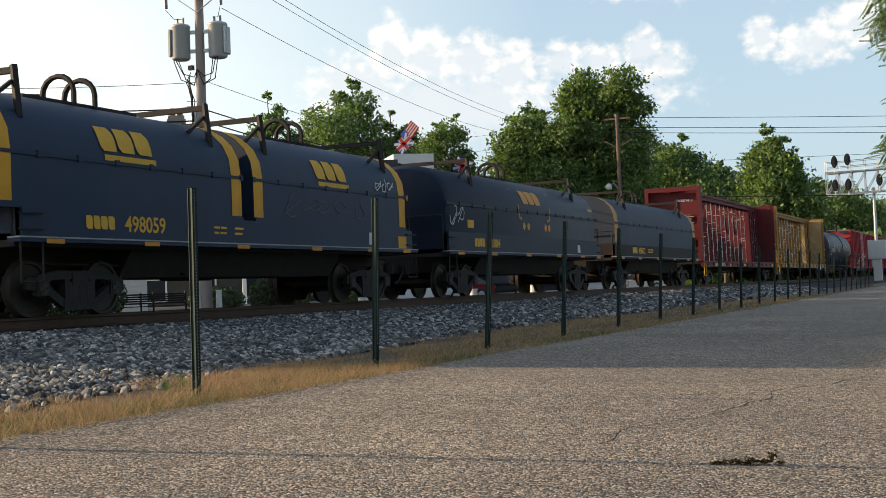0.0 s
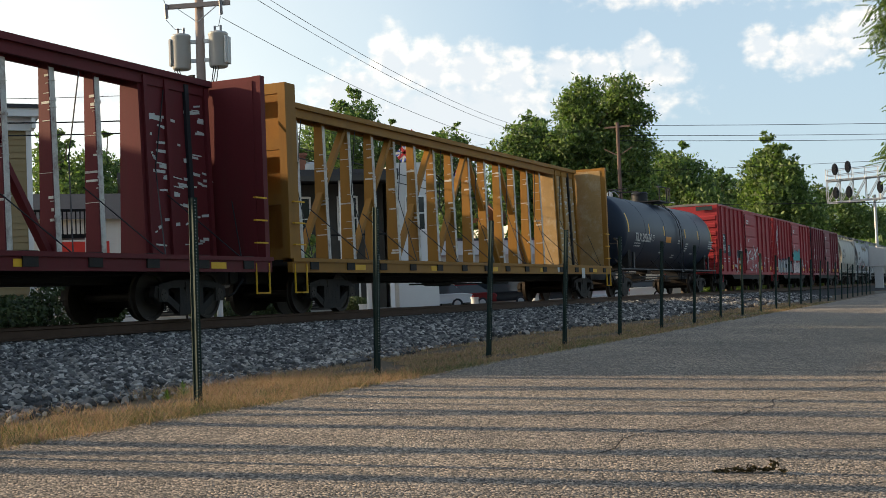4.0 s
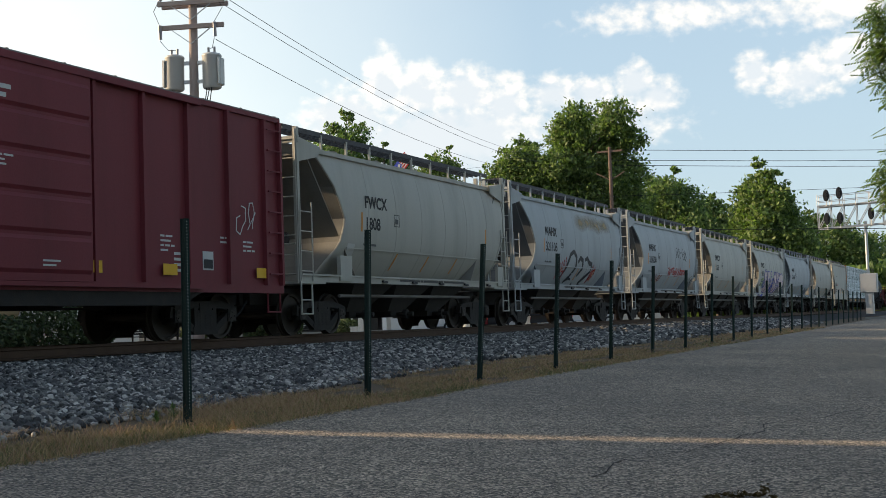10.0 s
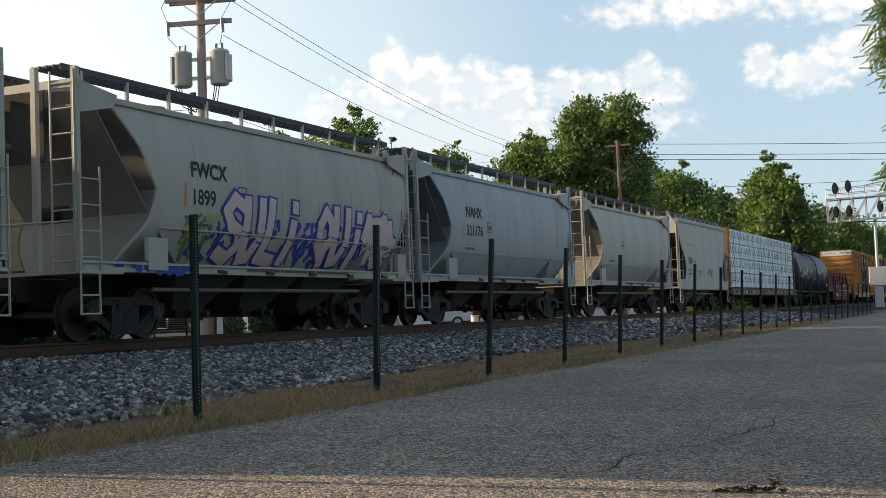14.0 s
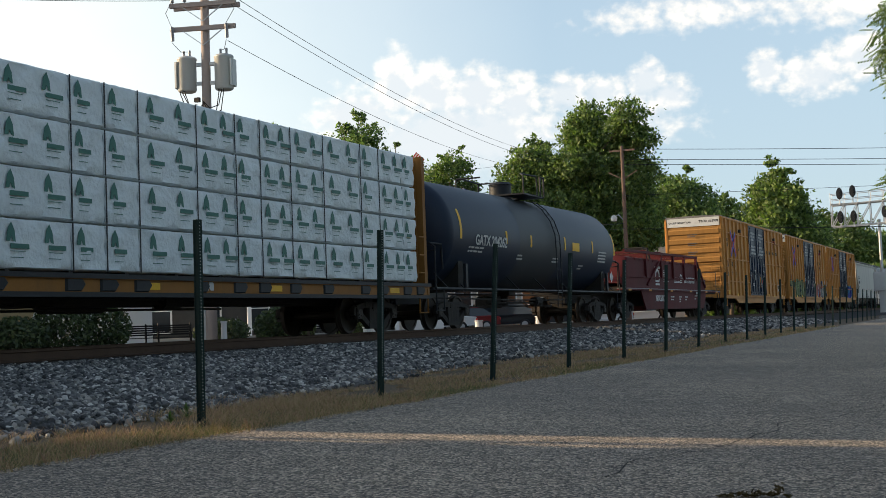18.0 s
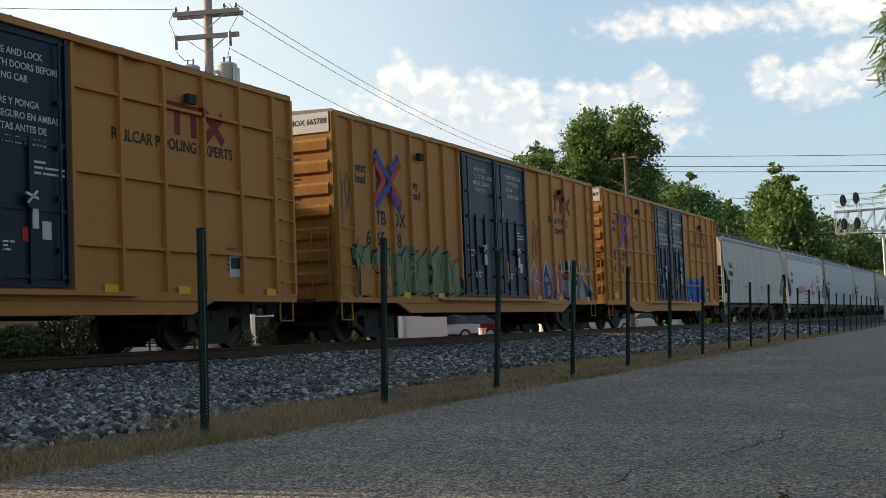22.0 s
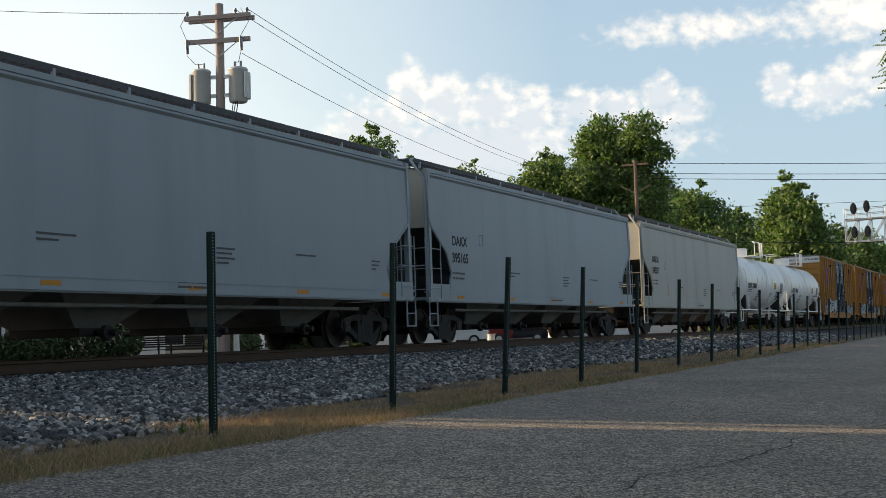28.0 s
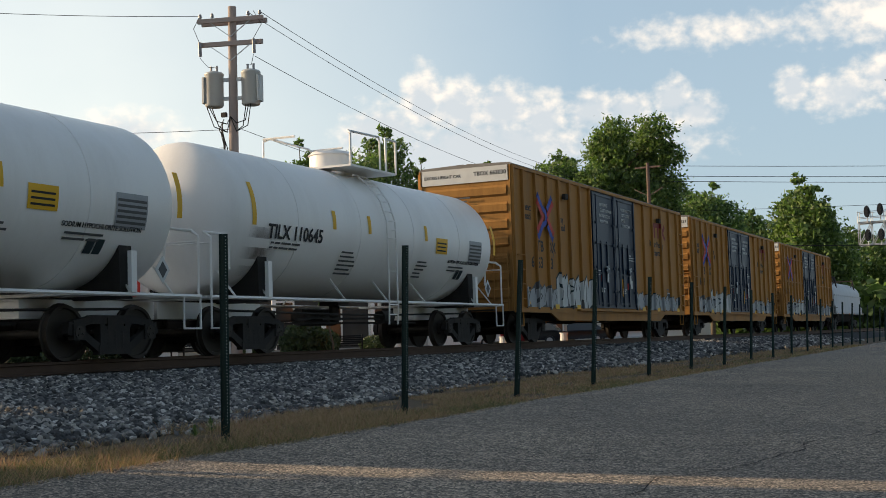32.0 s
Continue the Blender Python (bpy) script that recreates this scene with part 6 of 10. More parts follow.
# a stain with soft, uneven edges that lets the paint show through
def stain_material(name, color):
    m = bpy.data.materials.new(name)
    m.use_nodes = True
    nt = m.node_tree
    N, K = nt.nodes.new, nt.links.new
    b = nt.nodes["Principled BSDF"]
    b.inputs["Base Color"].default_value, b.inputs["Roughness"].default_value = (*color, 1), 0.8
    co, mp, ln, nz = N("ShaderNodeTexCoord"), N("ShaderNodeMapping"), N("ShaderNodeVectorMath"), N("ShaderNodeTexNoise")
    mp.inputs["Location"].default_value, mp.inputs["Scale"].default_value = (0, -1, -1), (0, 2, 2)
    ln.operation = "LENGTH"
    nz.inputs["Scale"].default_value, nz.inputs["Detail"].default_value = 4, 6
    K(co.outputs["Generated"], mp.inputs["Vector"])
    K(mp.outputs[0], ln.inputs[0])
    K(co.outputs["Object"], nz.inputs["Vector"])
    mr, mu, tr, mx = N("ShaderNodeMapRange"), N("ShaderNodeMath"), N("ShaderNodeBsdfTransparent"), N("ShaderNodeMixShader")
    mr.inputs["From Min"].default_value, mr.inputs["From Max"].default_value = 0.9, 0.0
    mr.inputs["To Min"].default_value, mr.inputs["To Max"].default_value = 0.0, 1.3
    K(ln.outputs["Value"], mr.inputs["Value"])
    mu.operation = "MULTIPLY"
    K(mr.outputs[0], mu.inputs[0])
    K(nz.outputs[0], mu.inputs[1])
    K(mu.outputs[0], mx.inputs[0])
    K(tr.outputs[0], mx.inputs[1])
    K(b.outputs[0], mx.inputs[2])
    K(mx.outputs[0], nt.nodes["Material Output"].inputs["Surface"])
    return m


M_STAIN = stain_material("rust_bloom", (0.10, 0.045, 0.025))
M_OCHRE = stain_material("ochre_bloom", (0.42, 0.30, 0.15))


def hood_wall(zside, ztop, hw=1.36, lift=0.006):
    pr = hood_profile(hw, 1.2, zside, ztop, 24)
    half = [p for p in pr if p[0] >= 0]
    return lambda z: float(np.interp(z, [p[1] for p in half], [p[0] for p in half])) + lift


HW = hood_wall(2.53, 3.65)

# lead coil car: two short hoods
c = coil_car(-308.6, 14.4, [(-0.2, 6.45, 1, 1), (6.9, 13.85, 1, 1)], M_CSXBLUE, M_MUSTARD, M_CSXBLUE, "navy blue coil car with two arched hoods and mustard bands")
for y in (2.25, 9.45):
    glyph_blocks(c, M_TEXTY, HW, y, 2.72, 1.45, 0.42, 3, slant=0.0)
    side_panel(c, M_TEXTY, HW, y + 0.1, y + 1.5, 2.56, 2.66, "emblem_bar")
glyph_blocks(c, M_TEXTY, 1.424, 1.75, 1.40, 0.75, 0.22, 4)
lettering("498059", 0.38, M_TEXTY, c, on_side(1.424, 2.75, 1.38), bold=0.006)
bars_of_text(c, M_TEXTY, 1.424, 5.4, 1.55, [(0.18, 0.2), (0.15, 0.22)], 0.04, 0.1)
bars_of_text(c, M_TEXTY, 1.424, 6.1, 1.55, [(0.3,), (0.26,)], 0.04, 0.1)
scrawl(c, M_TEXTG, HW, 8.0, 11.8, 1.9, 2.3, 4, 5, 0.03)
scrawl(c, M_SPRAYW, HW, 12.3, 13.3, 2.62, 2.9, 14, 3, 0.025)
decal(c, M_SPRAYW, "data_panel", 1.424, 11.75, 12.1, 1.32, 1.6)
decal(c, M_MUSTARD, "band_foot", 1.424, 13.3, 13.75, 1.26, 1.55)

c = coil_car(-292.5, 14.4, [(0.35, 13.9, 0, 0)], M_NAVYD, M_MUSTARD, M_NAVYD, "dark navy coil car with one long arched hood")
glyph_blocks(c, M_ORANGE, HW, 6.3, 2.78, 1.7, 0.42, 3)
bm = B()
for y, k in ((5.6, 1), (9.0, -1)):
    stroke(bm, HW, [(y, 3.2), (y + k * 0.25, 2.7), (y + k * 0.3, 2.35), (y + k * 0.5, 2.3)], 0.07)
split("emblem", bm, M_ORANGE, c)
bm = B()
for y in (6.3, 6.7, 8.3, 8.65):
    loft(bm, [[(HW(2.0 + 0.1 * math.sin(a)) + 0.002, y + 0.12 * math.cos(a), 2.08 + 0.12 * math.sin(a)) for a in [k * 0.785 for k in range(8)]], [(HW(2.0) + 0.004, y + 0.02 * math.cos(a), 2.08 + 0.02 * math.sin(a)) for a in [k * 0.785 for k in range(8)]]])
split("emblem", bm, M_ORANGE, c)
glyph_blocks(c, M_TEXTY, 1.424, 2.1, 1.38, 0.75, 0.24, 4)
lettering("493004", 0.35, M_TEXTY, c, on_side(1.424, 3.0, 1.38))
scrawl(c, M_SPRAYW, HW, 0.6, 1.5, 1.95, 2.5, 8, 2, 0.025)
decal(c, M_MUSTARD, "warning_plate", HW(2.1) + 0.002, 1.75, 2.2, 1.9, 2.12)
lettering("493524", 0.2, M_TEXTY, c, on_front(-0.35, 0.34, 2.65))
glyph_blocks(c, M_TEXTY, HW, 13.0, 2.8, 0.5, 0.1, 3)
decal(c, M_SPRAYW, "data_panel", 1.424, 11.4, 11.7, 1.32, 1.58)

c = coil_car(-276.6, 14.5, [(0.35, 14.0, 1, 1)], M_COILC, M_BANDT, M_SILLR, "grey-brown coil car with one long hood and yellow bands", wide=0.5)
glyph_blocks(c, M_TEXTY, 1.424, 2.6, 1.38, 0.7, 0.24, 4)
lettering("496672", 0.34, M_TEXTY, c, on_side(1.424, 3.5, 1.38))
bars_of_text(c, M_TEXTY, 1.424, 5.0, 1.58, [(0.3, 0.4), (0.4, 0.25)], 0.05, 0.1)
lettering("496672", 0.2, M_TEXTY, c, on_front(-0.2, 0.34, 2.75))

c, z0, zt = centerbeam(-261.2, 21.6, M_CBRED, "empty weathered red centre-beam lumber flat car", wood_from=19.0)
lettering("874819", 0.26, M_TEXTW, c, on_side(1.424, 4.4, 0.93))
glyph_blocks(c, M_TEXTW, 1.424, 3.2, 0.94, 0.7, 0.18, 4)
lettering("874819", 0.17, M_TEXTW, c, on_front(0.42, 0.374, 4.12))
glyph_blocks_front = [(0.12 + 0.075 * k, 0.17 + 0.075 * k, 0.371, 0.376, 4.12, 4.24) for k in range(4)]
each("end_stencil", M_TEXTW, c, glyph_blocks_front)
for z in (3.55, 3.05):
    bm = B()
    for k in range(4):
        box(bm, 0.3 + 0.07 * (k % 3), 0.95 - 0.1 * (k % 2), 0.372, 0.376, z - 0.1 * k, z - 0.1 * k + 0.035)
    split("end_stencil", bm, M_TEXTW, c)
for i in range(3):
    bars_of_text(c, M_TEXTW, 1.424, 8.5 + i * 4.5, 1.08, [(0.12, 0.2), (0.3,), (0.2, 0.1)], 0.025, 0.05)
bm = B()
rng = random.Random(3)
for i in range(70):
    y, z = rng.uniform(19.2, 21.0), rng.uniform(1.4, 4.3)
    x = 0.30 - 0.10 * (z - 1.15) / 3.54 + 0.006
    stroke(bm, x, [(y, z), (y + rng.uniform(0.05, 0.35), z + rng.uniform(-0.03, 0.03))], rng.uniform(0.02, 0.07))
part("torn_wrap", bm, M_SPRAYW, c, "scraps of torn white lumber wrap")

c, z0, zt = centerbeam(-238.8, 23.2, M_CBYEL, "empty weathered yellow centre-beam lumber flat car", wood_from=20.5, wood_mat=M_OSB)
glyph_blocks(c, M_TEXTW, 1.424, 17.0, 0.92, 0.75, 0.2, 3)
decal(c, M_SPRAYW, "data_panel", 1.424, 19.6, 19.95, 0.72, 1.08)
bm = B()
for i in range(80):
    y, z = rng.uniform(20.6, 22.7), rng.uniform(1.4, 4.4)
    x = 0.30 - 0.10 * (z - 1.15) / 3.54 + 0.006
    stroke(bm, x, [(y, z), (y + rng.uniform(0.05, 0.3), z + rng.uniform(-0.02, 0.03))], rng.uniform(0.02, 0.06))
part("torn_wrap", bm, M_SPRAYW, c, "scraps of torn white lumber wrap")

c, shell, ym = tank_car(-214.6, 17.6, 1.52, 2.60, M_TANKB, M_BLACK, "black tank car with yellow reflective stripes", rings=(0.2, 0.4, 0.6, 0.8))
curve_text(c, "TILX 292624", 0.46, M_TEXTW, 1.52, 2.60, 2.3, 2.20)
for y, z, rows in ((2.3, 1.95, [(0.12, 0.25, 0.4), (0.12, 0.2, 0.45)]), (6.6, 1.75, [(0.2,), (0.7,)]), (9.4, 2.2, [(0.4,), (0.3,)]), (10.9, 2.1, [(0.5,), (0.4,), (0.45,), (0.3,)]), (9.0, 1.6, [(0.4,), (0.5,)]), (12.2, 1.7, [(0.5,)]), (15.7, 2.3, [(0.9,), (0.9,), (0.9,), (0.9,)])):
    g = bars_of_text(c, M_TEXTW, 0, y, 0.2, rows, 0.05, 0.11)
    a = math.acos((z - 2.60) / 1.53)
    g.matrix_basis = Matrix.Translation((1.53 * math.sin(a), 0, z)) @ pose(0, 0, 0, 0, -(90 - math.degrees(a)), 0)
curve_panel(c, M_ORANGE, 1.52, 2.60, 7.25, 8.15, 2.25, 2.5, "placard", "orange placard")
curve_panel(c, M_TEXTW, 1.52, 2.60, 5.0, 5.25, 2.25, 2.5, "plate_outline")
curve_panel(c, M_TANKB, 1.52, 2.60, 5.03, 5.22, 2.28, 2.47, "plate_face", lift=0.014)

# three red boxcars
def box_marks(c, w, number, y=1.0, patch=None):
    x = w + 0.004
    if patch:
        decal(c, patch, "repaint_patch", x, y - 0.1, y + 0.75, 2.0, 3.0)
        decal(c, patch, "repaint_patch", x, y + 1.0, y + 2.0, 1.85, 2.45)
    lettering("CP", 0.42, M_TEXTW, c, on_side(x + 0.005, y - 0.02, 2.62))
    lettering(number[:3], 0.42, M_TEXTW, c, on_side(x + 0.005, y - 0.02, 2.15))
    lettering(number[3:], 0.42, M_TEXTW, c, on_side(x + 0.005, y + 1.02, 2.10))
    bars_of_text(c, M_TEXTW, x, y + 0.2, 1.75, [(0.12, 0.2), (0.12, 0.16)], 0.06, 0.15)
    bars_of_text(c, M_TEXTW, x, y + 1.1, 1.75, [(0.3, 0.12), (0.28, 0.12)], 0.06, 0.15)
    for k, (yy, zz) in enumerate(((3.2, 1.55), (5.4, 1.5), (11.6, 1.9), (13.5, 1.95), (14.3, 1.9))):
        bars_of_text(c, M_TEXTW, x, yy, zz, [(0.12, 0.2), (0.3,), (0.1, 0.14, 0.1), (0.22,)][: 2 + k % 3], 0.035, 0.085)
    bars_of_text(c, M_TEXTW, w + 0.14, 7.3, 2.9, [(0.25, 0.2), (0.3,), (0.1, 0.2)], 0.03, 0.07)
    bars_of_text(c, M_TEXTW, w + 0.14, 8.4, 1.35, [(0.4,), (0.3,)], 0.03, 0.07)
    bars_of_text(c, M_TEXTW, x, 12.0, 1.6, [(0.25,), (0.2,), (0.28,), (0.2,)], 0.05, 0.1)
    bars_of_text(c, M_TEXTW, w + 0.14, 7.05, 3.95, [(0.7,), (0.6,)], 0.07, 0.13)
    bars_of_text(c, M_TEXTW, x, 5.2, 3.0, [(0.3,), (0.4,)], 0.05, 0.1)
    for yy in (0.12, 2.85, 5.0, 9.5, 11.6, 14.7):
        decal(c, M_YELLOW, "reflector", x + 0.05, yy, yy + 0.42, 1.18, 1.38)
    decal(c, M_TEXTW, "data_panel", x, 12.9, 13.25, 1.3, 1.65)
    decal(c, M_BLACK, "data_panel_face", x + 0.005, 12.93, 13.22, 1.33, 1.5)
    bm = B()
    box(bm, 0.35, 1.2, -0.13, -0.125, 4.22, 4.42)
    part("number_board", bm, M_PATCHD, c)
    lettering(number, 0.2, M_TEXTW, c, on_front(0.48, -0.1265, 4.25))


c, w, d0, d1, sill, top = boxcar(-196.0, 15.82, M_CPRED, M_CPRED, M_ROOF, "bright red boxcar with a sliding door and white graffiti", "slide", top=4.48)
box_marks(c, w, "215527", 1.0, M_PATCHD)
drape(c, M_PATCHD, [[(4.75, 1.78), (5.4, 1.82), (5.45, 2.22), (4.72, 2.2)]], 0.003, "repaint_patch")
for k, (pts, wd) in enumerate((
    ([(4.34, 2.32), (4.42, 2.0), (4.66, 1.76), (4.76, 1.45)], 0.17), ([(4.14, 1.87), (4.48, 1.9), (4.72, 1.78)], 0.09), ([(4.24, 1.86), (4.36, 1.55), (4.66, 1.24)], 0.13), ([(3.9, 1.46), (4.12, 1.3), (4.66, 1.24)], 0.12),
    ([(3.95, 1.14), (4.1, 0.95), (4.18, 1.14)], 0.05), ([(4.32, 1.08), (5.05, 1.06), (4.5, 0.96)], 0.07),
    ([(5.2, 2.2), (5.6, 2.34), (5.75, 2.02), (5.86, 1.95), (5.58, 1.78)], 0.10), ([(5.82, 2.6), (6.04, 2.0), (6.28, 1.72)], 0.13), ([(5.1, 1.72), (5.25, 1.52), (5.6, 1.42)], 0.08), ([(5.12, 1.7), (5.42, 1.15)], 0.07), ([(6.22, 1.68), (6.05, 1.3), (5.55, 0.93)], 0.15), ([(5.9, 1.72), (6.3, 1.7)], 0.06),
    ([(6.62, 2.32), (6.95, 2.12), (7.1, 1.75)], 0.15), ([(7.26, 2.12), (7.16, 1.78), (7.26, 1.5)], 0.10), ([(6.72, 1.68), (7.0, 1.44)], 0.10), ([(7.36, 1.84), (7.42, 2.06), (8.0, 2.24), (8.02, 1.98)], 0.11), ([(8.46, 2.18), (8.24, 1.9), (8.56, 1.72), (8.4, 1.22)], 0.13), ([(7.6, 1.26), (8.02, 1.1), (8.34, 1.16)], 0.10), ([(7.7, 1.8), (8.58, 1.74)], 0.06),
    ([(8.88, 2.52), (9.18, 2.26), (9.5, 2.06), (9.2, 1.74)], 0.12), ([(8.58, 1.72), (8.9, 2.02), (9.5, 2.08)], 0.08), ([(9.1, 1.42), (9.76, 1.42), (10.25, 1.75), (10.05, 1.3), (9.5, 1.36)], 0.11), ([(9.14, 1.36), (9.5, 1.12), (9.4, 0.94)], 0.09),
    ([(9.62, 1.92), (10.7, 2.38), (10.85, 2.52), (10.98, 2.15), (11.7, 1.72)], 0.12), ([(11.05, 1.62), (11.05, 1.2), (11.75, 1.1), (11.8, 1.46), (11.05, 1.58)], 0.10), ([(12.2, 1.85), (12.04, 1.6), (12.2, 1.36)], 0.06), ([(11.2, 0.95), (12.0, 1.0), (12.3, 1.15)], 0.08), ([(12.6, 1.2), (12.85, 1.34), (12.7, 1.14), (13.1, 1.24)], 0.03))):
    drape(c, M_SPRAYW, ribbon(pts, wd), 0.004 + 0.0006 * k, "graffiti", "white sprayed graffiti stroke")
c, w, d0, d1, sill, top = boxcar(-179.05, 15.65, M_CPRED, M_CPRED, M_ROOF, "bright red boxcar with silver and teal graffiti", "slide", top=4.48)
box_marks(c, w, "214617", 0.9)
drape(c, M_SPRAYV, [spiky(2.6, 6.4, 1.0, 2.25, 39, 9)], 0.003, "graffiti", "violet sprayed ground")
drape(c, M_PATCHD, [spiky(1.0, 6.4, 0.95, 1.95, 40, 12)], 0.005, "graffiti", "dark sprayed ground")
letter_row(c, M_SILVER, M_PATCHD, 1.15, 6.3, 1.0, 1.95, 6, 41)
drape(c, M_SPRAYW, [spiky(6.55, 10.3, 1.02, 1.9, 44, 12)], 0.004, "graffiti", "white sprayed ground")
letter_row(c, M_SPRAYP, M_PATCHD, 6.7, 10.2, 1.02, 1.75, 7, 45, 0.006, 0.05)
drape(c, M_TEAL, [spiky(6.6, 9.9, 1.85, 2.75, 43, 11)], 0.026, "graffiti", "teal sprayed block")
for k in range(7):
    y = 6.9 + 0.42 * k
    drape(c, M_PATCHD, ribbon([(y, 1.95), (y + 0.08, 2.3), (y + 0.2 - 0.1 * (k % 2), 2.6)], 0.05), 0.029, "graffiti_stroke")
scrawl(c, M_SPRAYW, w + 0.09, 0.35, 1.1, 3.0, 4.0, 47, 2, 0.05)
scrawl(c, M_TEAL, w + 0.062, 10.9, 11.6, 1.4, 2.0, 46, 2, 0.05)
c, w, d0, d1, sill, top = boxcar(-162.25, 15.75, M_CPDARK, M_CPDARK, M_ROOF, "faded maroon boxcar with a sliding door", "slide", top=4.48, end_mat=M_ENDBLK)
box_marks(c, w, "215543", 1.0)
scrawl(c, M_SPRAYW, w + 0.06, 14.0, 14.7, 2.0, 2.6, 51, 2, 0.02)

# seven round-sided hoppers
HOPS = ((-145.9, M_HOPG, "FWCX", "1808"), (-132.9, M_HOPB, "NAHX", "321105"), (-119.4, M_HOPB, "NAHX", "321200"), (-105.6, M_HOPG, "FWCX", "1875"), (-91.6, M_HOPG, "FWCX", "1899"), (-78.7, M_HOPB, "NAHX", "321176"), (-64.9, M_HOPG, "", ""))
for f, m, code, num in HOPS:
    c, body, sec = hopper(f, 12.6, m, "light grey round-sided covered hopper car" if m is M_HOPG else "blue-grey round-sided covered hopper car", "round", ztop=4.0)
    X = wall_of(sec)
    if code:
        lettering(code, 0.40, M_TEXTD, c, on_side(X(3.0), 3.2, 2.92))
        lettering(num, 0.40, M_TEXTD, c, on_side(X(2.5), 3.2, 2.42))
    g = bars_of_text(c, M_TEXTG, X(2.1), 3.15, 2.22, [(0.12, 0.2, 0.3), (0.12, 0.16, 0.28)], 0.05, 0.14)
    bm = B()
    for a, b, e, d in ((0, 0.3, 0, 0.02), (0, 0.3, 0.28, 0.3), (0, 0.02, 0, 0.3), (0.28, 0.3, 0, 0.3)):
        box(bm, X(2.6), X(2.6) + 0.003, 4.75 + a, 4.75 + b, 2.55 + e, 2.55 + d)
    box(bm, X(2.6), X(2.6) + 0.003, 4.82, 4.98, 2.62, 2.74)
    part("plate_stencil", bm, M_TEXTG, c)
    bars_of_text(c, M_TEXTG, 1.475, 5.0, 1.26, [(1.2, 0.1, 0.9, 0.3, 1.4)], 0.05, 0.1)
    for k in range(5):
        bm = B()
        bar(bm, (1.49, 4.0 + k * 1.7, 1.2), (1.49, 4.25 + k * 1.7, 1.18), 0.05, 0.05)
        part("gate_handle", bm, M_BLACK, c)
    if num == "321105":
        for k, (pts, wd) in enumerate((([(5.25, 1.3), (5.55, 1.95), (5.85, 2.36), (6.2, 2.48), (6.55, 2.3), (6.58, 1.95), (6.3, 1.62), (5.98, 1.42)], 0.16), ([(5.98, 1.42), (6.4, 1.56), (6.65, 1.52)], 0.07), ([(6.75, 2.12), (7.0, 2.28), (7.3, 2.2), (7.36, 1.9), (7.1, 1.66)], 0.17), ([(7.55, 2.22), (7.8, 2.3), (8.1, 2.12), (8.4, 2.1), (8.42, 1.82), (7.95, 1.55), (7.75, 1.42), (7.85, 1.3), (8.4, 1.26)], 0.17), ([(6.95, 1.4), (7.2, 1.22), (7.32, 1.1)], 0.14))):
            bm = B()
            for quad in ribbon(pts, wd, 0.6):
                bm.faces.new([bm.verts.new((X(q[1]) + 0.002 + 0.0005 * k, q[0], q[1])) for q in quad])
            part("graffiti", bm, M_BLACK, c, "thick black sprayed arch")
        scrawl(c, M_SPRAYR, X, 4.75, 5.5, 1.55, 2.2, 62, 5, 0.025)
        scrawl(c, M_SPRAYR, X, 8.5, 9.0, 1.5, 2.1, 63, 4, 0.025)
        for k in range(4):
            side_panel(c, M_OCHRE, lambda z, X=X, k=k: X(z) + 0.003 * (k + 1), 6.4 + k * 1.0, 8.2 + k * 1.0, 3.15 + 0.1 * (k % 2), 3.95, "rust_stain", "soft ochre rust stain")
    if num == "321200":
        scrawl(c, M_SPRAYR, X, 6.6, 10.2, 1.95, 2.25, 64, 12, 0.05)
        scrawl(c, M_TEXTG, X, 8.0, 10.2, 2.75, 3.2, 65, 5, 0.02)
        scrawl(c, M_MAROON, X, 4.2, 5.6, 1.6, 2.0, 66, 3, 0.03)
        scrawl(c, M_TEXTG, X, 11.0, 11.9, 1.5, 1.9, 67, 3, 0.02)
    if num == "1899":
        scribble_patch(c, (M_SPRAYB,), X, 3.2, 11.7, 1.3, 2.25, 71, 90)
        fat_graffiti(c, M_SPRAYP, M_SPRAYB, lambda z, X=X: X(z) + 0.010, 4.3, 11.5, 1.45, 2.6, "SULI QUI##", 72, 0.25)
        scribble_patch(c, (M_OLIVE, M_PALEGREEN), lambda z, X=X: X(z) + 0.003, 3.0, 4.1, 1.4, 2.2, 73, 14)
        scribble_patch(c, (M_SPRAYB,), 1.475, 1.0, 3.0, 1.1, 1.28, 74, 20)
    if num == "1808":
        side_panel(c, M_SPRAYW, X, 2.4, 2.75, 1.7, 2.05, "patch")

c, body, sec = hopper(-51.1, 11.0, M_HOPG, "cream-grey two-bay covered hopper car", "flat", bays=2, ztop=4.2, end_mat=M_HOPG)
X = wall_of(sec)
lettering("WWUX", 0.42, M_TEXTD, c, on_side(X(3.0) - 0.01, 2.0, 2.85))
lettering("1550", 0.42, M_TEXTD, c, on_side(X(2.4), 2.0, 2.25))
lettering("WWUX", 0.22, M_TEXTD, c, on_front(0.1, 0.29, 4.0))
lettering("1550", 0.22, M_TEXTD, c, on_front(0.1, 0.29, 3.75))
bars_of_text(c, M_TEXTD, X(2.0), 1.95, 1.98, [(0.1, 0.2, 0.3), (0.1, 0.15, 0.3)], 0.06, 0.18)
bars_of_text(c, M_TEXTG, X(1.8), 4.2, 1.95, [(0.6,), (0.65,), (0.4,)], 0.05, 0.1)
scrawl(c, M_TEXTG, X, 6.0, 7.2, 1.75, 2.1, 81, 4, 0.025)
bm = B()
loft(bm, [[(X(2.2), 3.35 + 0.13 * math.cos(k * 0.6), 2.35 + 0.13 * math.sin(k * 0.6)) for k in range(10)], [(X(2.2) + 0.003, 3.35 + 0.01 * math.cos(k * 0.6), 2.35 + 0.01 * math.sin(k * 0.6)) for k in range(10)]])
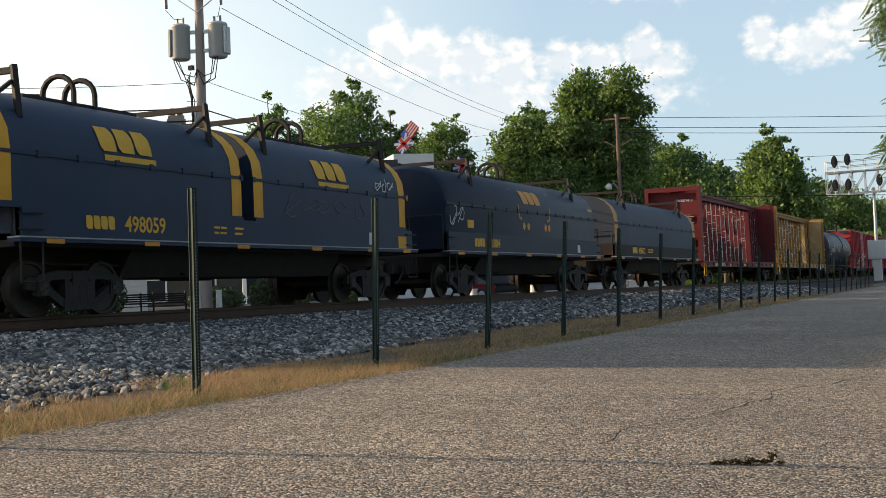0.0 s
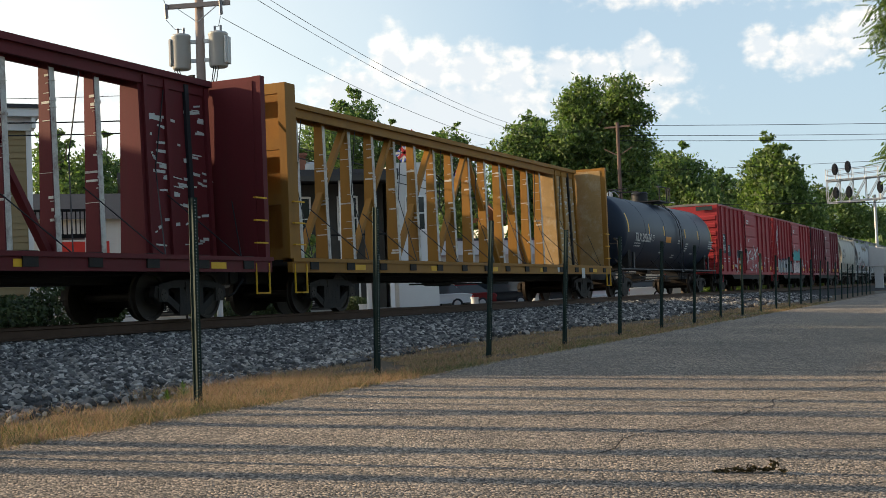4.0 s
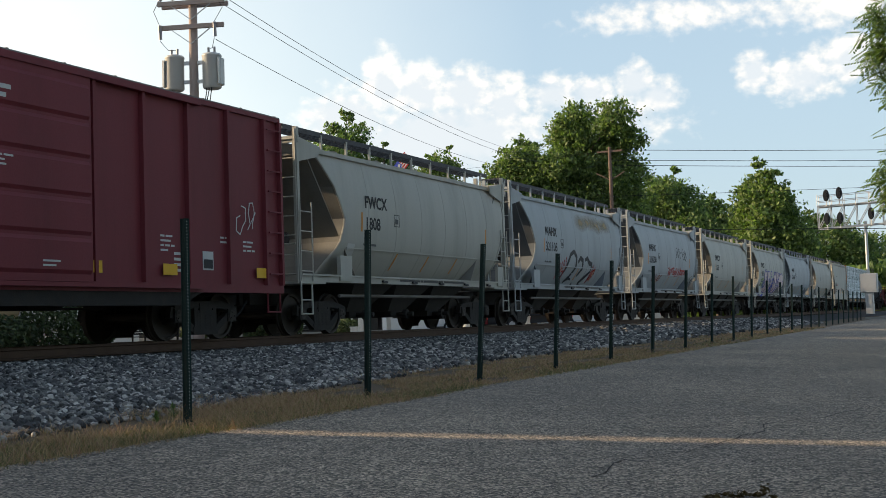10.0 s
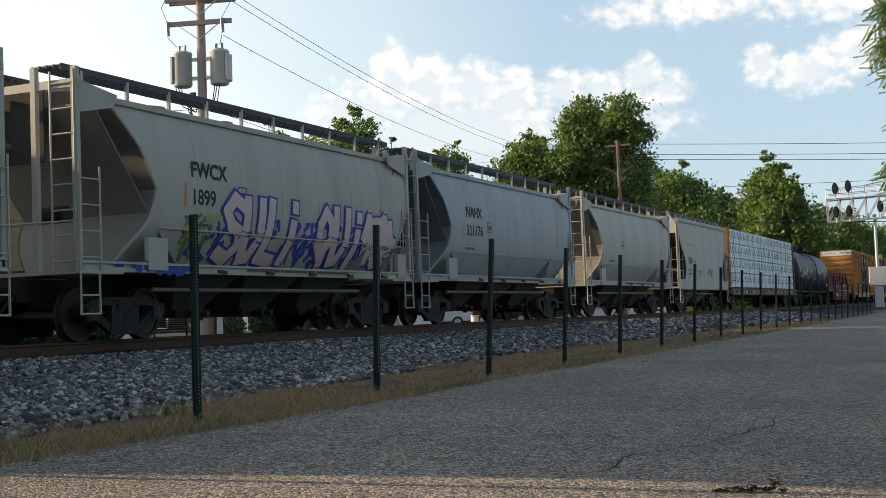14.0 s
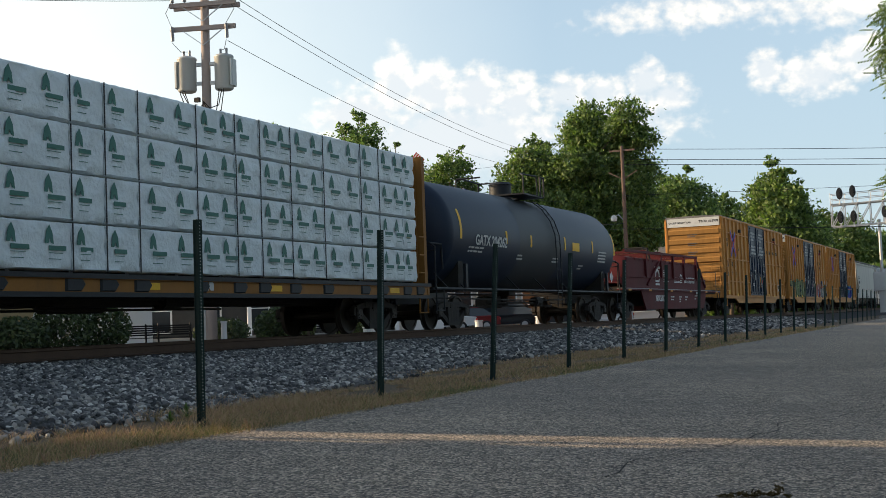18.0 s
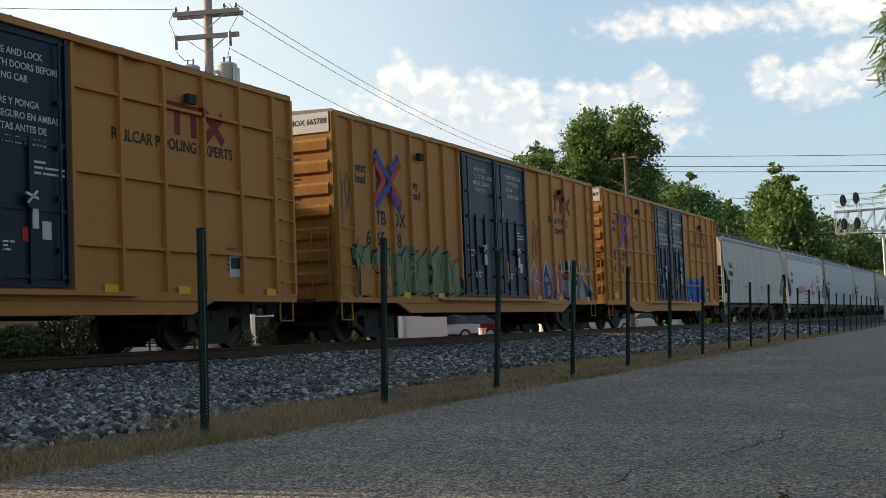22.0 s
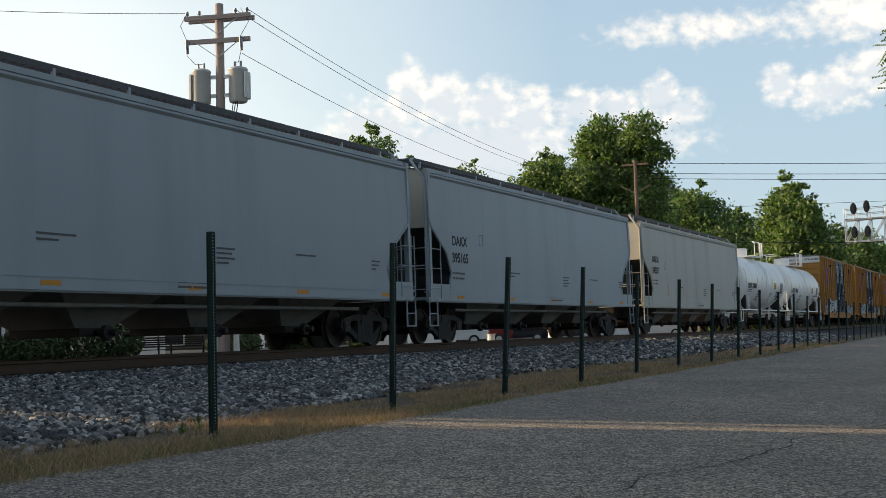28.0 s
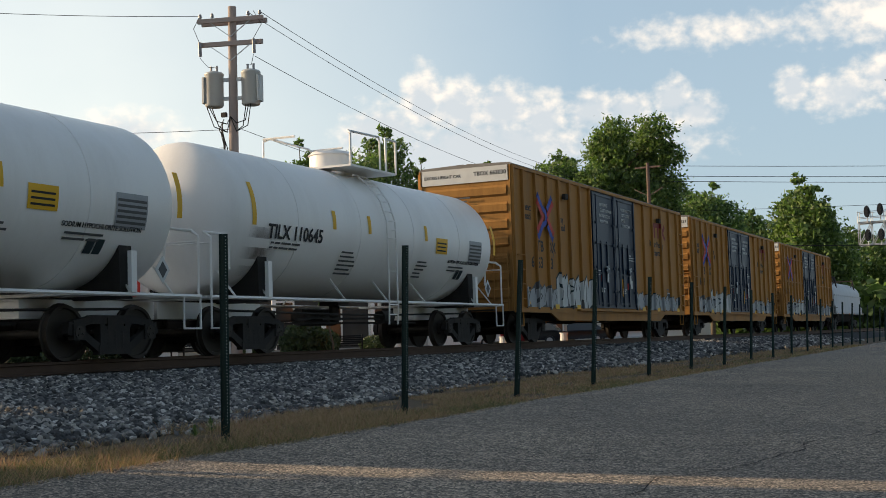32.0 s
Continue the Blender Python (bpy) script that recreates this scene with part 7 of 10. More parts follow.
part("red_dot", bm, M_XRED, c)

# lumber car: four tiers of wrapped packs
c, z0, zt = centerbeam(-39.2, 22.6, M_CBORANGE, "worn orange-yellow centre-beam flat car loaded with white-wrapped lumber packs", load=True)
rng = random.Random(17)
ys = [0.5]
for wd in (1.22, 1.75, 1.75, 0.75, 1.55, 1.75, 0.85, 0.9, 1.75, 1.3, 0.9, 1.2, 1.4, 1.75, 0.95, 1.3, 0.75):
    ys.append(ys[-1] + wd)
kf = 21.6 / (ys[-1] - 0.5)
ys = [0.5 + (y - 0.5) * kf for y in ys]
for r in range(4):
    za, zb = 1.22 + r * 0.80, 1.22 + r * 0.80 + 0.765
    for a, b in zip(ys[:-1], ys[1:]):
        jx = rng.uniform(-0.008, 0.008)
        bm = B()
        # a pack whose wrap is pulled into slanting folds by its straps
        q = 14
        ph = rng.uniform(0, 6.28)
        zz = [za + 0.03, za + 0.12, za + 0.22, za + 0.32, za + 0.42, za + 0.52, za + 0.62, za + 0.70, zb - 0.02]
        rows = []
        for i in range(q + 1):
            y = a + 0.004 + (b - a - 0.008) * i / q
            e = 0.012 if i in (0, q) else 0.0
            face = [(1.335 + jx - e + 0.010 * math.sin(ph + 9 * y - 14 * z) + 0.008 * math.sin(2 * ph + 21 * z + 4 * y) + rng.uniform(-0.008, 0.008), y, z) for z in zz]
            rows.append([(0.1, y, za), (1.30 + jx - e, y, za + 0.005)] + face + [(1.31 + jx - e, y, zb + rng.uniform(-0.006, 0.006)), (0.1, y, zb)])
        loft(bm, rows)
        pk = part("lumber_pack", bm, M_WRAP, c, "lumber pack in white plastic wrap", smooth=50)
        k = 2 if b - a > 1.1 else 1
        for i in range(k):
            y = a + (b - a) * (0.18 + 0.48 * i)
            x = 1.352 + jx
            z = za + 0.42
            bm = B()
            pts = [(y - 0.05, z), (y + 0.03, z), (y + 0.06, z + 0.08), (y + 0.09, z + 0.01), (y + 0.15, z - 0.01), (y + 0.13, z + 0.16), (y + 0.06, z + 0.29), (y - 0.01, z + 0.2)]
            loft(bm, [[(x + d, p, q2) for p, q2 in pts] for d in (0, 0.004)])
            part("printed_emblem", bm, M_GREENP, pk, "green printed emblem")
            bw = min(0.40, (b - a) * 0.36)
            for z1, h, f in ((za + 0.31, 0.075, 1.0), (za + 0.265, 0.012, 0.8), (za + 0.17, 0.012, 0.7)):
                each("printed_bar", M_GREENP, pk, [(x, x + 0.004, y + 0.04, y + 0.04 + bw * f, z1, z1 + h)])
        if b - a > 0.8:
            each("strap", M_BLACK, pk, [(1.345 + jx, 1.356 + jx, a + 0.004, a + 0.026, za, zb)])
for y in ys:
    # stake pockets between the orange web panels
    bm = B()
    loft(bm, [[(1.42, y - 0.28, 0.89), (1.42, y - 0.28, 1.13), (1.42, y + 0.10, 1.13), (1.42, y + 0.22, 1.01), (1.42, y + 0.10, 0.89)], [(1.45, y - 0.24, 0.91), (1.45, y - 0.24, 1.11), (1.45, y + 0.09, 1.11), (1.45, y + 0.17, 1.01), (1.45, y + 0.09, 0.91)]])
    part("stake_pocket", bm, M_BLACK, c)
for z in (0.80, 1.10):
    each("sill_flange", M_BLACK, c, [(1.30, 1.475, 0.0, 22.6, z, z + 0.08)])
boxes("lumber_pack", M_WRAP, c, [(-1.33, -0.1, 0.5, 22.1, 1.22, 4.4)], "wrapped lumber on the far side")
each("pack_bearer", M_STEELD, c, [(-1.3, 1.3, y, y + 0.09, 1.16, 1.23) for y in np.linspace(0.7, 21.8, 16)])
lettering("25748", 0.26, M_TEXTW, c, on_side(1.424, 4.1, 0.93))
glyph_blocks(c, M_TEXTW, 1.424, 3.0, 0.93, 0.75, 0.19, 4)
glyph_blocks(c, M_TEXTW, 1.424, 12.5, 0.93, 0.5, 0.16, 3)

c, shell, ym = tank_car(-16.3, 17.1, 1.52, 2.60, M_TANKB, M_BLACK, "black tank car with a greyer middle band", mid_mat=M_TANKG, stripe_rows=((0.068, 0.42, -0.12), (0.279, 0.12, -0.12), (0.41, 0.1, -0.14), (0.613, 0.16, -0.12), (0.80, 0.16, -0.12), (0.965, 0.42, -0.12)))
curve_text(c, "GATX 204262", 0.40, M_TEXTW, 1.52, 2.60, 2.65, 2.3)
for y, z, rows in ((2.2, 2.05, [(0.12, 0.2, 0.3, 0.3), (0.12, 0.16, 0.28, 0.3)]), (6.0, 1.95, [(0.4,), (0.5,)]), (9.2, 1.95, [(0.5,), (0.6,)]), (12.0, 1.8, [(0.5,), (0.4,)]), (14.0, 2.3, [(0.9,), (0.9,), (0.9,), (0.9,)])):
    g = bars_of_text(c, M_TEXTW, 0, y, 0.2, rows, 0.05, 0.11)
    a = math.acos((z - 2.60) / 1.535)
    g.matrix_basis = Matrix.Translation((1.535 * math.sin(a), 0, z)) @ pose(0, 0, 0, 0, -(90 - math.degrees(a)), 0)
curve_panel(c, M_YELLOW, 1.52, 2.60, 11.1, 11.85, 2.42, 2.7, "placard", "yellow placard", 0.014)
bm = B()
q = [bm.verts.new((1.50, 15.6 + 0.22 * math.cos(k * math.pi / 2), 1.62 + 0.22 * math.sin(k * math.pi / 2))) for k in range(4)]
bm.faces.new(q)
part("hazard_placard", bm, M_TEXTW, c)

c = coil_car(0.6, 17.8, [(0.5, 14.8, 0, 0)], M_GONRED, M_GONRED, M_GONRED, "oxide red coil car with a slope-ended hood", zside=2.42, ztop=2.57, slope=1.9)
lettering("NYC631213", 0.36, M_TEXTW, c, on_side(1.425, 5.25, 0.74))
for k, (h, b) in enumerate(((0.26, 0.15), (0.18, 0.13), (0.25, 0.05), (0.25, 0.05), (0.26, 0.16), (0.26, 0.16), (0.26, 0.06), (0.26, 0.14), (0.26, 0.14), (0.26, 0.16))):
    y = 10.62 + 0.2 * k
    decal(c, M_TEXTW, "emblem", 1.368, y, y + b, 1.56, 1.56 + h)
for y, z, r in ((5.85, 1.76, 0.30), (10.0, 1.76, 0.17)):
    bm = B()
    stroke(bm, 1.368, [(y + r * math.cos(a), z + r * math.sin(a)) for a in [k * 0.5 - 0.6 for k in range(9)]], r * 0.34)
    part("emblem", bm, M_TEXTW, c)
    for k in (0.6, 1.05):
        bm = B()
        stroke(bm, 1.368, [(y - r * 1.1, z - r * k), (y + r * 0.9, z - r * k)], r * 0.26)
        part("emblem", bm, M_TEXTW, c)
bars_of_text(c, M_TEXTW, 1.368, 5.45, 2.2, [(0.09, 0.09, 0.09, 0.09, 0.09)], 0.1, 0.1)
bars_of_text(c, M_TEXTW, 1.368, 8.75, 1.78, [(0.1, 0.1, 0.1, 0.1, 0.1, 0.1, 0.1, 0.08)], 0.1, 0.1)
bars_of_text(c, M_TEXTW, 1.368, 8.75, 1.64, [(1.1,), (1.05,)], 0.03, 0.06)
bars_of_text(c, M_TEXTW, 1.368, 6.85, 2.05, [(0.4,), (0.3, 0.4), (0.5, 0.3), (0.45,), (0.7,), (0.3,), (0.9,)], 0.03, 0.075)
bars_of_text(c, M_TEXTW, 1.425, 7.8, 0.95, [(0.2, 0.3), (0.25, 0.15)], 0.05, 0.12)
bars_of_text(c, M_TEXTW, 1.425, 9.3, 0.95, [(0.2, 0.15), (0.3,), (0.25,)], 0.05, 0.1)
bars_of_text(c, M_TEXTW, 1.425, 10.4, 0.95, [(0.15, 0.3), (0.3,)], 0.05, 0.12)
bars_of_text(c, M_TEXTW, 1.425, 12.3, 1.0, [(0.9,), (0.25,)], 0.04, 0.14)
decal(c, M_SPRAYW, "data_panel", 1.505, 12.3, 12.95, 1.05, 1.16)


# yellow high-cube boxcars
def yellow_marks(c, w, num, slogan, L=18.65):
    x = w + 0.005
    lettering("next", 0.30, M_TEXTD, c, on_side(x, 0.95, 3.88))
    lettering("load", 0.30, M_TEXTD, c, on_side(x, 0.95, 3.62))
    lettering("any", 0.30, M_TEXTD, c, on_side(x, 3.88, 3.72))
    lettering("road", 0.30, M_TEXTD, c, on_side(x, 3.86, 3.46))
    for k, (colour, pts) in enumerate(((M_XBLUE, [(-0.60, 0.62), (-0.24, 0.27), (0.02, 0.14), (0.11, 0.0), (0.02, -0.16), (-0.24, -0.27), (-0.60, -0.62)]),
                                       (M_XRED, [(-0.66, 0.42), (-0.18, 0.0), (-0.66, -0.42)]),
                                       (M_XBLUE, [(0.20, 0.29), (0.54, 0.60)]), (M_XRED, [(0.20, 0.06), (0.64, 0.44)]),
                                       (M_XRED, [(0.20, -0.06), (0.64, -0.46)]), (M_XBLUE, [(0.20, -0.30), (0.54, -0.64)]))):
        bm = B()
        stroke(bm, x + 0.088 + 0.002 * k, [(2.45 + p, 3.76 + q) for p, q in pts], 0.16)
        for p, q in ((pts[0], pts[-1]) if k < 2 else (pts[-1],)):
            e = 0.06 if q > 0 else -0.06
            u = 0.06 if p > 0 else -0.06
            stroke(bm, x + 0.088 + 0.002 * k, [(2.45 + p + u * 1.3, 3.76 + q - e), (2.45 + p - u * 0.9, 3.76 + q + e * 1.3)], 0.045)
        split("emblem", bm, colour, c)
    if slogan == 1:
        lettering("TB", 0.46, M_TEXTD, c, on_side(x, 0.9, 2.55))
        lettering("OX", 0.46, M_TEXTD, c, on_side(x, 1.95, 2.55))
        for i in range(3):
            lettering(num[2 * i:2 * i + 2], 0.46, M_TEXTD, c, on_side(x, 0.9 + i * 1.02, 2.08))
    else:
        for word, y in (("TB", 1.92), ("OX", 2.80)):
            lettering(word, 0.46, M_TEXTD, c, on_side(x, y, 2.72))
        for word, y in ((num[0], 1.42), (num[1:3], 1.92), (num[3:5], 2.80), (num[5], 3.78)):
            lettering(word, 0.46, M_TEXTD, c, on_side(x, y, 2.22))
    bm = B()
    for a, b, e, d in ((0, 0.3, 0, 0.02), (0, 0.3, 0.28, 0.3), (0, 0.02, 0, 0.3), (0.28, 0.3, 0, 0.3)):
        box(bm, x, x + 0.003, 3.0 + a, 3.0 + b, 2.58 + e, 2.58 + d)
    part("plate_stencil", bm, M_TEXTG, c)
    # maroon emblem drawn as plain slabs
    for k, p in enumerate(([(14.35, 4.36), (15.5, 4.36)], [(14.75, 4.30), (14.75, 3.86)], [(15.25, 4.30), (15.25, 3.86)], [(15.6, 4.40), (16.2, 3.86)], [(16.2, 4.40), (15.6, 3.86)])):
        drape(c, M_MAROON, ribbon(p, 0.18, 1.0), 0.003 + 0.0008 * k, "emblem", "maroon slab of a painted emblem")
    if slogan == 1:
        lettering("RAILCAR POOLING EXPERTS", 0.28, M_TEXTD, c, on_side(x, 12.9, 3.58))
    else:
        for i, s in enumerate(("Railcar Pooling", "Experts")):
            lettering(s, 0.32, M_TEXTD, c, on_side(x, 14.0 + 0.5 * i, 3.5 - 0.32 * i))
    bars_of_text(c, M_TEXTD, x, 0.95, 1.62, [(0.1, 0.2), (0.12, 0.16)], 0.05, 0.12)
    bars_of_text(c, M_TEXTG, x, 16.2, 1.9, [(0.3,), (0.2,), (0.3,), (0.25,), (0.2,)], 0.05, 0.1)
    decal(c, M_YELLOW, "reflector", x, 0.95, 1.55, 1.12, 1.32)
    for y in (3.2, 5.2, 12.6, 14.6, 17.5):
        decal(c, M_YELLOW, "reflector", x + 0.05, y, y + 0.35, 1.0, 1.14)
    decal(c, M_TEXTW, "data_panel", x, 16.3, 16.75, 1.35, 1.75)
    decal(c, M_BLACK, "data_panel_face", x + 0.005, 16.34, 16.71, 1.5, 1.71)
    bm = B()
    box(bm, -1.40, 1.40, -0.05, -0.035, 4.66, 5.1)
    part("height_band", bm, M_WHITE, c, "white excess-height band")
    lettering("EXCESS HEIGHT CAR", 0.125, M_TEXTD, c, on_front(-1.28, -0.0515, 4.84))
    lettering("TBOX " + num, 0.17, M_TEXTD, c, on_front(0.3, -0.0515, 4.85))
    for z in (4.2, 3.75, 3.3):
        bm = B()
        for k in range(2):
            box(bm, -0.3, 0.2 - 0.1 * k, -0.125, -0.12, z - 0.1 * k, z - 0.1 * k + 0.045)
        part("end_stencil", bm, M_TEXTG, c)
    # door warnings
    for y0, rows in ((7.55, ("CLOSE THIS DOOR", "BEFORE CLOSING", "MAIN DOOR", "", "CIERRE ESTA PUERTA", "ANTES DE CERRAR", "LA PUERTA PRINCIPAL")), (9.95, ("CLOSE AND LOCK", "BOTH DOORS BEFORE", "MOVING CAR", "", "CIERRE Y PONGA", "EL SEGURO EN AMBAS", "PUERTAS ANTES DE", "MOVER EL CARRO"))) if slogan == 1 else ((7.75, ("-IMPORTANT-", "CLOSE THIS DOOR", "BEFORE CLOSING", "MAIN DOOR")), (10.2, ("CLOSE AND LOCK", "BOTH DOORS", "BEFORE", "MOVING CAR"))):
        for i, s in enumerate(rows):
            if not s:
                continue
            lettering(s, 0.15, M_TEXTW, c, on_side(w + 0.070, y0 + 0.1 * (i % 2), 4.55 - 0.19 * i), bold=0.002)
    # small placards on the doors
    for y, z, a, b, m in ((7.75, 1.95, 0.17, 0.24, M_XRED), (8.38, 2.0, 0.22, 0.30, M_TEXTW), (10.72, 1.75, 0.14, 0.22, M_XRED), (11.15, 1.8, 0.2, 0.28, M_TEXTW), (10.1, 1.5, 0.13, 0.62, M_MUSTARD)):
        decal(c, m, "door_placard", w + 0.064, y, y + a, z, z + b)
    bars_of_text(c, M_TEXTW, w + 0.064, 7.2, 2.35, [(0.3, 0.2, 0.15), (0.25,), (0.2, 0.2)], 0.03, 0.07)
    bars_of_text(c, M_TEXTW, w + 0.064, 11.0, 3.0, [(0.25,), (0.2, 0.3, 0.2), (0.15, 0.3, 0.25)], 0.035, 0.085)
    bars_of_text(c, M_TEXTW, w + 0.064, 9.75, 3.55, [(0.2,), (0.24,), (0.18,)], 0.03, 0.07)
    for y in (4.15, 14.9):
        bm = B()
        box(bm, w + 0.05, w + 0.16, y, y + 0.25, 4.45, 4.62)
        part("door_stop", bm, M_STEELD, c)


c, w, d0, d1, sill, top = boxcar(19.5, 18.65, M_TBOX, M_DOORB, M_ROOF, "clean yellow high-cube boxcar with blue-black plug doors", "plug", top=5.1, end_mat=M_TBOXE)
yellow_marks(c, w, "663909", 1)
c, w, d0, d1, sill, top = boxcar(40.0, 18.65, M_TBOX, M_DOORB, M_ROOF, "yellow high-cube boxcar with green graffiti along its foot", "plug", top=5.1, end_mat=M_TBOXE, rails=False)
yellow_marks(c, w, "665788", 2)
drape(c, M_OLIVE, [spiky(0.75, 6.75, 0.98, 2.3, 90, 14)], 0.003, "graffiti", "olive sprayed ground")
letter_row(c, M_GREYGREEN, M_PATCHD, 0.95, 6.7, 1.05, 2.25, 8, 91, 0.006, 0.05, M_PALEGREEN)
drape(c, M_TBOX, [[(1.0, 1.0), (2.55, 1.0), (2.55, 1.75), (1.0, 1.75)]], 0.05, "repaint_patch", "clean yellow stencil patch")
for k, p in enumerate(([(1.1, 1.6), (1.15, 1.75), (1.3, 1.62)], [(1.45, 1.55), (1.6, 1.72), (1.75, 1.55), (1.9, 1.74)], [(2.1, 1.7), (2.2, 1.4), (2.4, 1.65)], [(2.1, 1.2), (2.25, 1.4), (2.4, 1.15)])):
    drape(c, M_TEXTD, ribbon(p, 0.035), 0.054, "graffiti_stroke")
drape(c, M_SPRAYP2, [spiky(11.95, 15.25, 0.98, 2.12, 93, 9)], 0.003, "graffiti", "dull pink sprayed ground")
drape(c, M_SPRAYL, [spiky(15.15, 18.35, 0.98, 1.98, 94, 8)], 0.006, "graffiti", "pale grey sprayed ground")
drape(c, M_SPRAYR2, [[(12.05, 1.0), (12.0, 1.75), (12.35, 1.6), (12.5, 1.15)], [(14.2, 1.0), (14.35, 1.95), (14.95, 1.9), (15.1, 1.1)]], 0.009, "graffiti", "brick red sprayed shape")
drape(c, M_SPRAYD, [[(13.3, 1.0), (13.25, 1.62), (13.45, 2.0), (13.56, 2.22), (13.8, 1.82), (14.0, 1.66), (14.12, 1.3), (13.95, 1.0)], [(15.2, 1.68), (15.22, 1.96), (15.75, 1.93), (15.75, 1.7)]], 0.013, "graffiti", "dark blue sprayed figure")
drape(c, M_SPRAYG, [[(13.36, 1.64), (13.5, 1.78), (13.72, 1.74), (13.85, 1.6), (13.55, 1.56)], [(13.62, 1.1), (13.66, 1.5), (13.9, 1.48), (13.98, 1.2)]], 0.017, "graffiti_stroke", "pale blue sprayed fill")
drape(c, M_SPRAYR2, [[(15.32, 1.72), (15.32, 1.9), (15.68, 1.88), (15.68, 1.74)]], 0.017, "graffiti_stroke", "red sprayed bar")
drape(c, M_SPRAYD, [[(15.2, 1.05), (15.2, 1.45), (15.45, 1.15), (15.7, 1.6), (15.78, 1.3), (15.5, 1.0)], [(16.75, 1.45), (16.85, 1.9), (17.05, 1.75), (17.05, 1.45)], [(17.25, 1.75), (17.5, 1.2), (17.9, 1.0), (17.95, 1.3), (17.6, 1.55)]], 0.013, "graffiti", "dark blue sprayed letter stroke")
drape(c, M_YELLOW, [[(14.62, 1.25), (14.6, 1.75), (14.72, 1.74), (14.73, 1.25)], [(16.02, 1.4), (16.02, 1.92), (16.14, 1.9), (16.13, 1.4)]], 0.017, "graffiti", "yellow sprayed bar")
for k, p in enumerate(([(12.0, 1.15), (12.15, 1.8), (12.45, 2.15), (12.7, 1.95), (12.5, 1.62), (12.95, 1.55), (12.9, 1.02)],
                       [(13.27, 1.0), (13.22, 1.65), (13.56, 2.26), (13.85, 1.82), (14.15, 1.55), (14.16, 1.25)],
                       [(14.25, 1.05), (14.42, 1.9), (14.55, 2.05), (14.62, 1.5), (14.85, 1.1)],
                       [(14.25, 1.15), (14.6, 1.02), (14.95, 1.2)],
                       [(15.2, 1.5), (15.45, 1.12), (15.7, 1.68)],
                       [(16.28, 1.75), (16.28, 1.3)], [(16.4, 1.7), (16.4, 1.25)])):
    drape(c, M_SPRAYW, ribbon(p, 0.045), 0.021 + 0.001 * k, "graffiti_stroke", "white sprayed outline")
for k in range(6):
    y = 14.98 + 0.52 * k
    drape(c, M_SPRAYD, [[(y - 0.12, 2.0), (y - 0.05, 2.3), (y + 0.05, 2.0)]], 0.024, "graffiti_stroke", "dark blue sprayed tooth")
    drape(c, M_SPRAYW, ribbon([(y, 2.35), (y + 0.03, 1.98), (y + 0.2, 1.88), (y + 0.36, 2.02), (y + 0.38, 2.32)], 0.06), 0.03 + 0.001 * k, "graffiti", "white sprayed loop")
scrawl(c, M_MAROON, w + 0.06, 12.2, 12.9, 2.3, 3.3, 95, 2, 0.03)
scrawl(c, M_TEXTG, w + 0.006, 0.1, 0.7, 2.6, 3.6, 96, 2, 0.03)
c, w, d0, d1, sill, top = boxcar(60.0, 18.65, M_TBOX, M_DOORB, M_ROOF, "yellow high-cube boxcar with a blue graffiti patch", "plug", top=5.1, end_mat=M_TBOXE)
yellow_marks(c, w, "640869", 1)
top_edge = [(12.0 + 0.22 * k, 2.02 + 0.1 * math.sin(k * 1.9) + 0.06 * math.sin(k * 0.7)) for k in range(17)]
drape(c, M_SPRAYB, [[(12.0, 0.98)] + top_edge + [(15.6, 1.6), (15.75, 1.3), (15.9, 0.98)]], 0.003, "graffiti", "blue and violet sprayed block")
drape(c, M_SPRAYC, ribbon(top_edge + [(15.6, 1.6)], 0.07), 0.005, "graffiti_stroke", "cyan sprayed edge")
rng = random.Random(97)
for k in range(11):
    y = 12.3 + 0.3 * k
    drape(c, M_SPRAYC if k % 3 else M_SPRAYV, ribbon([(y + rng.uniform(-0.1, 0.1), 1.15 + 0.1 * rng.random()), (y + rng.uniform(0, 0.2), 1.45), (y + rng.uniform(-0.05, 0.3), 1.85)], rng.uniform(0.05, 0.14)), 0.007 + 0.0008 * k, "graffiti_stroke")

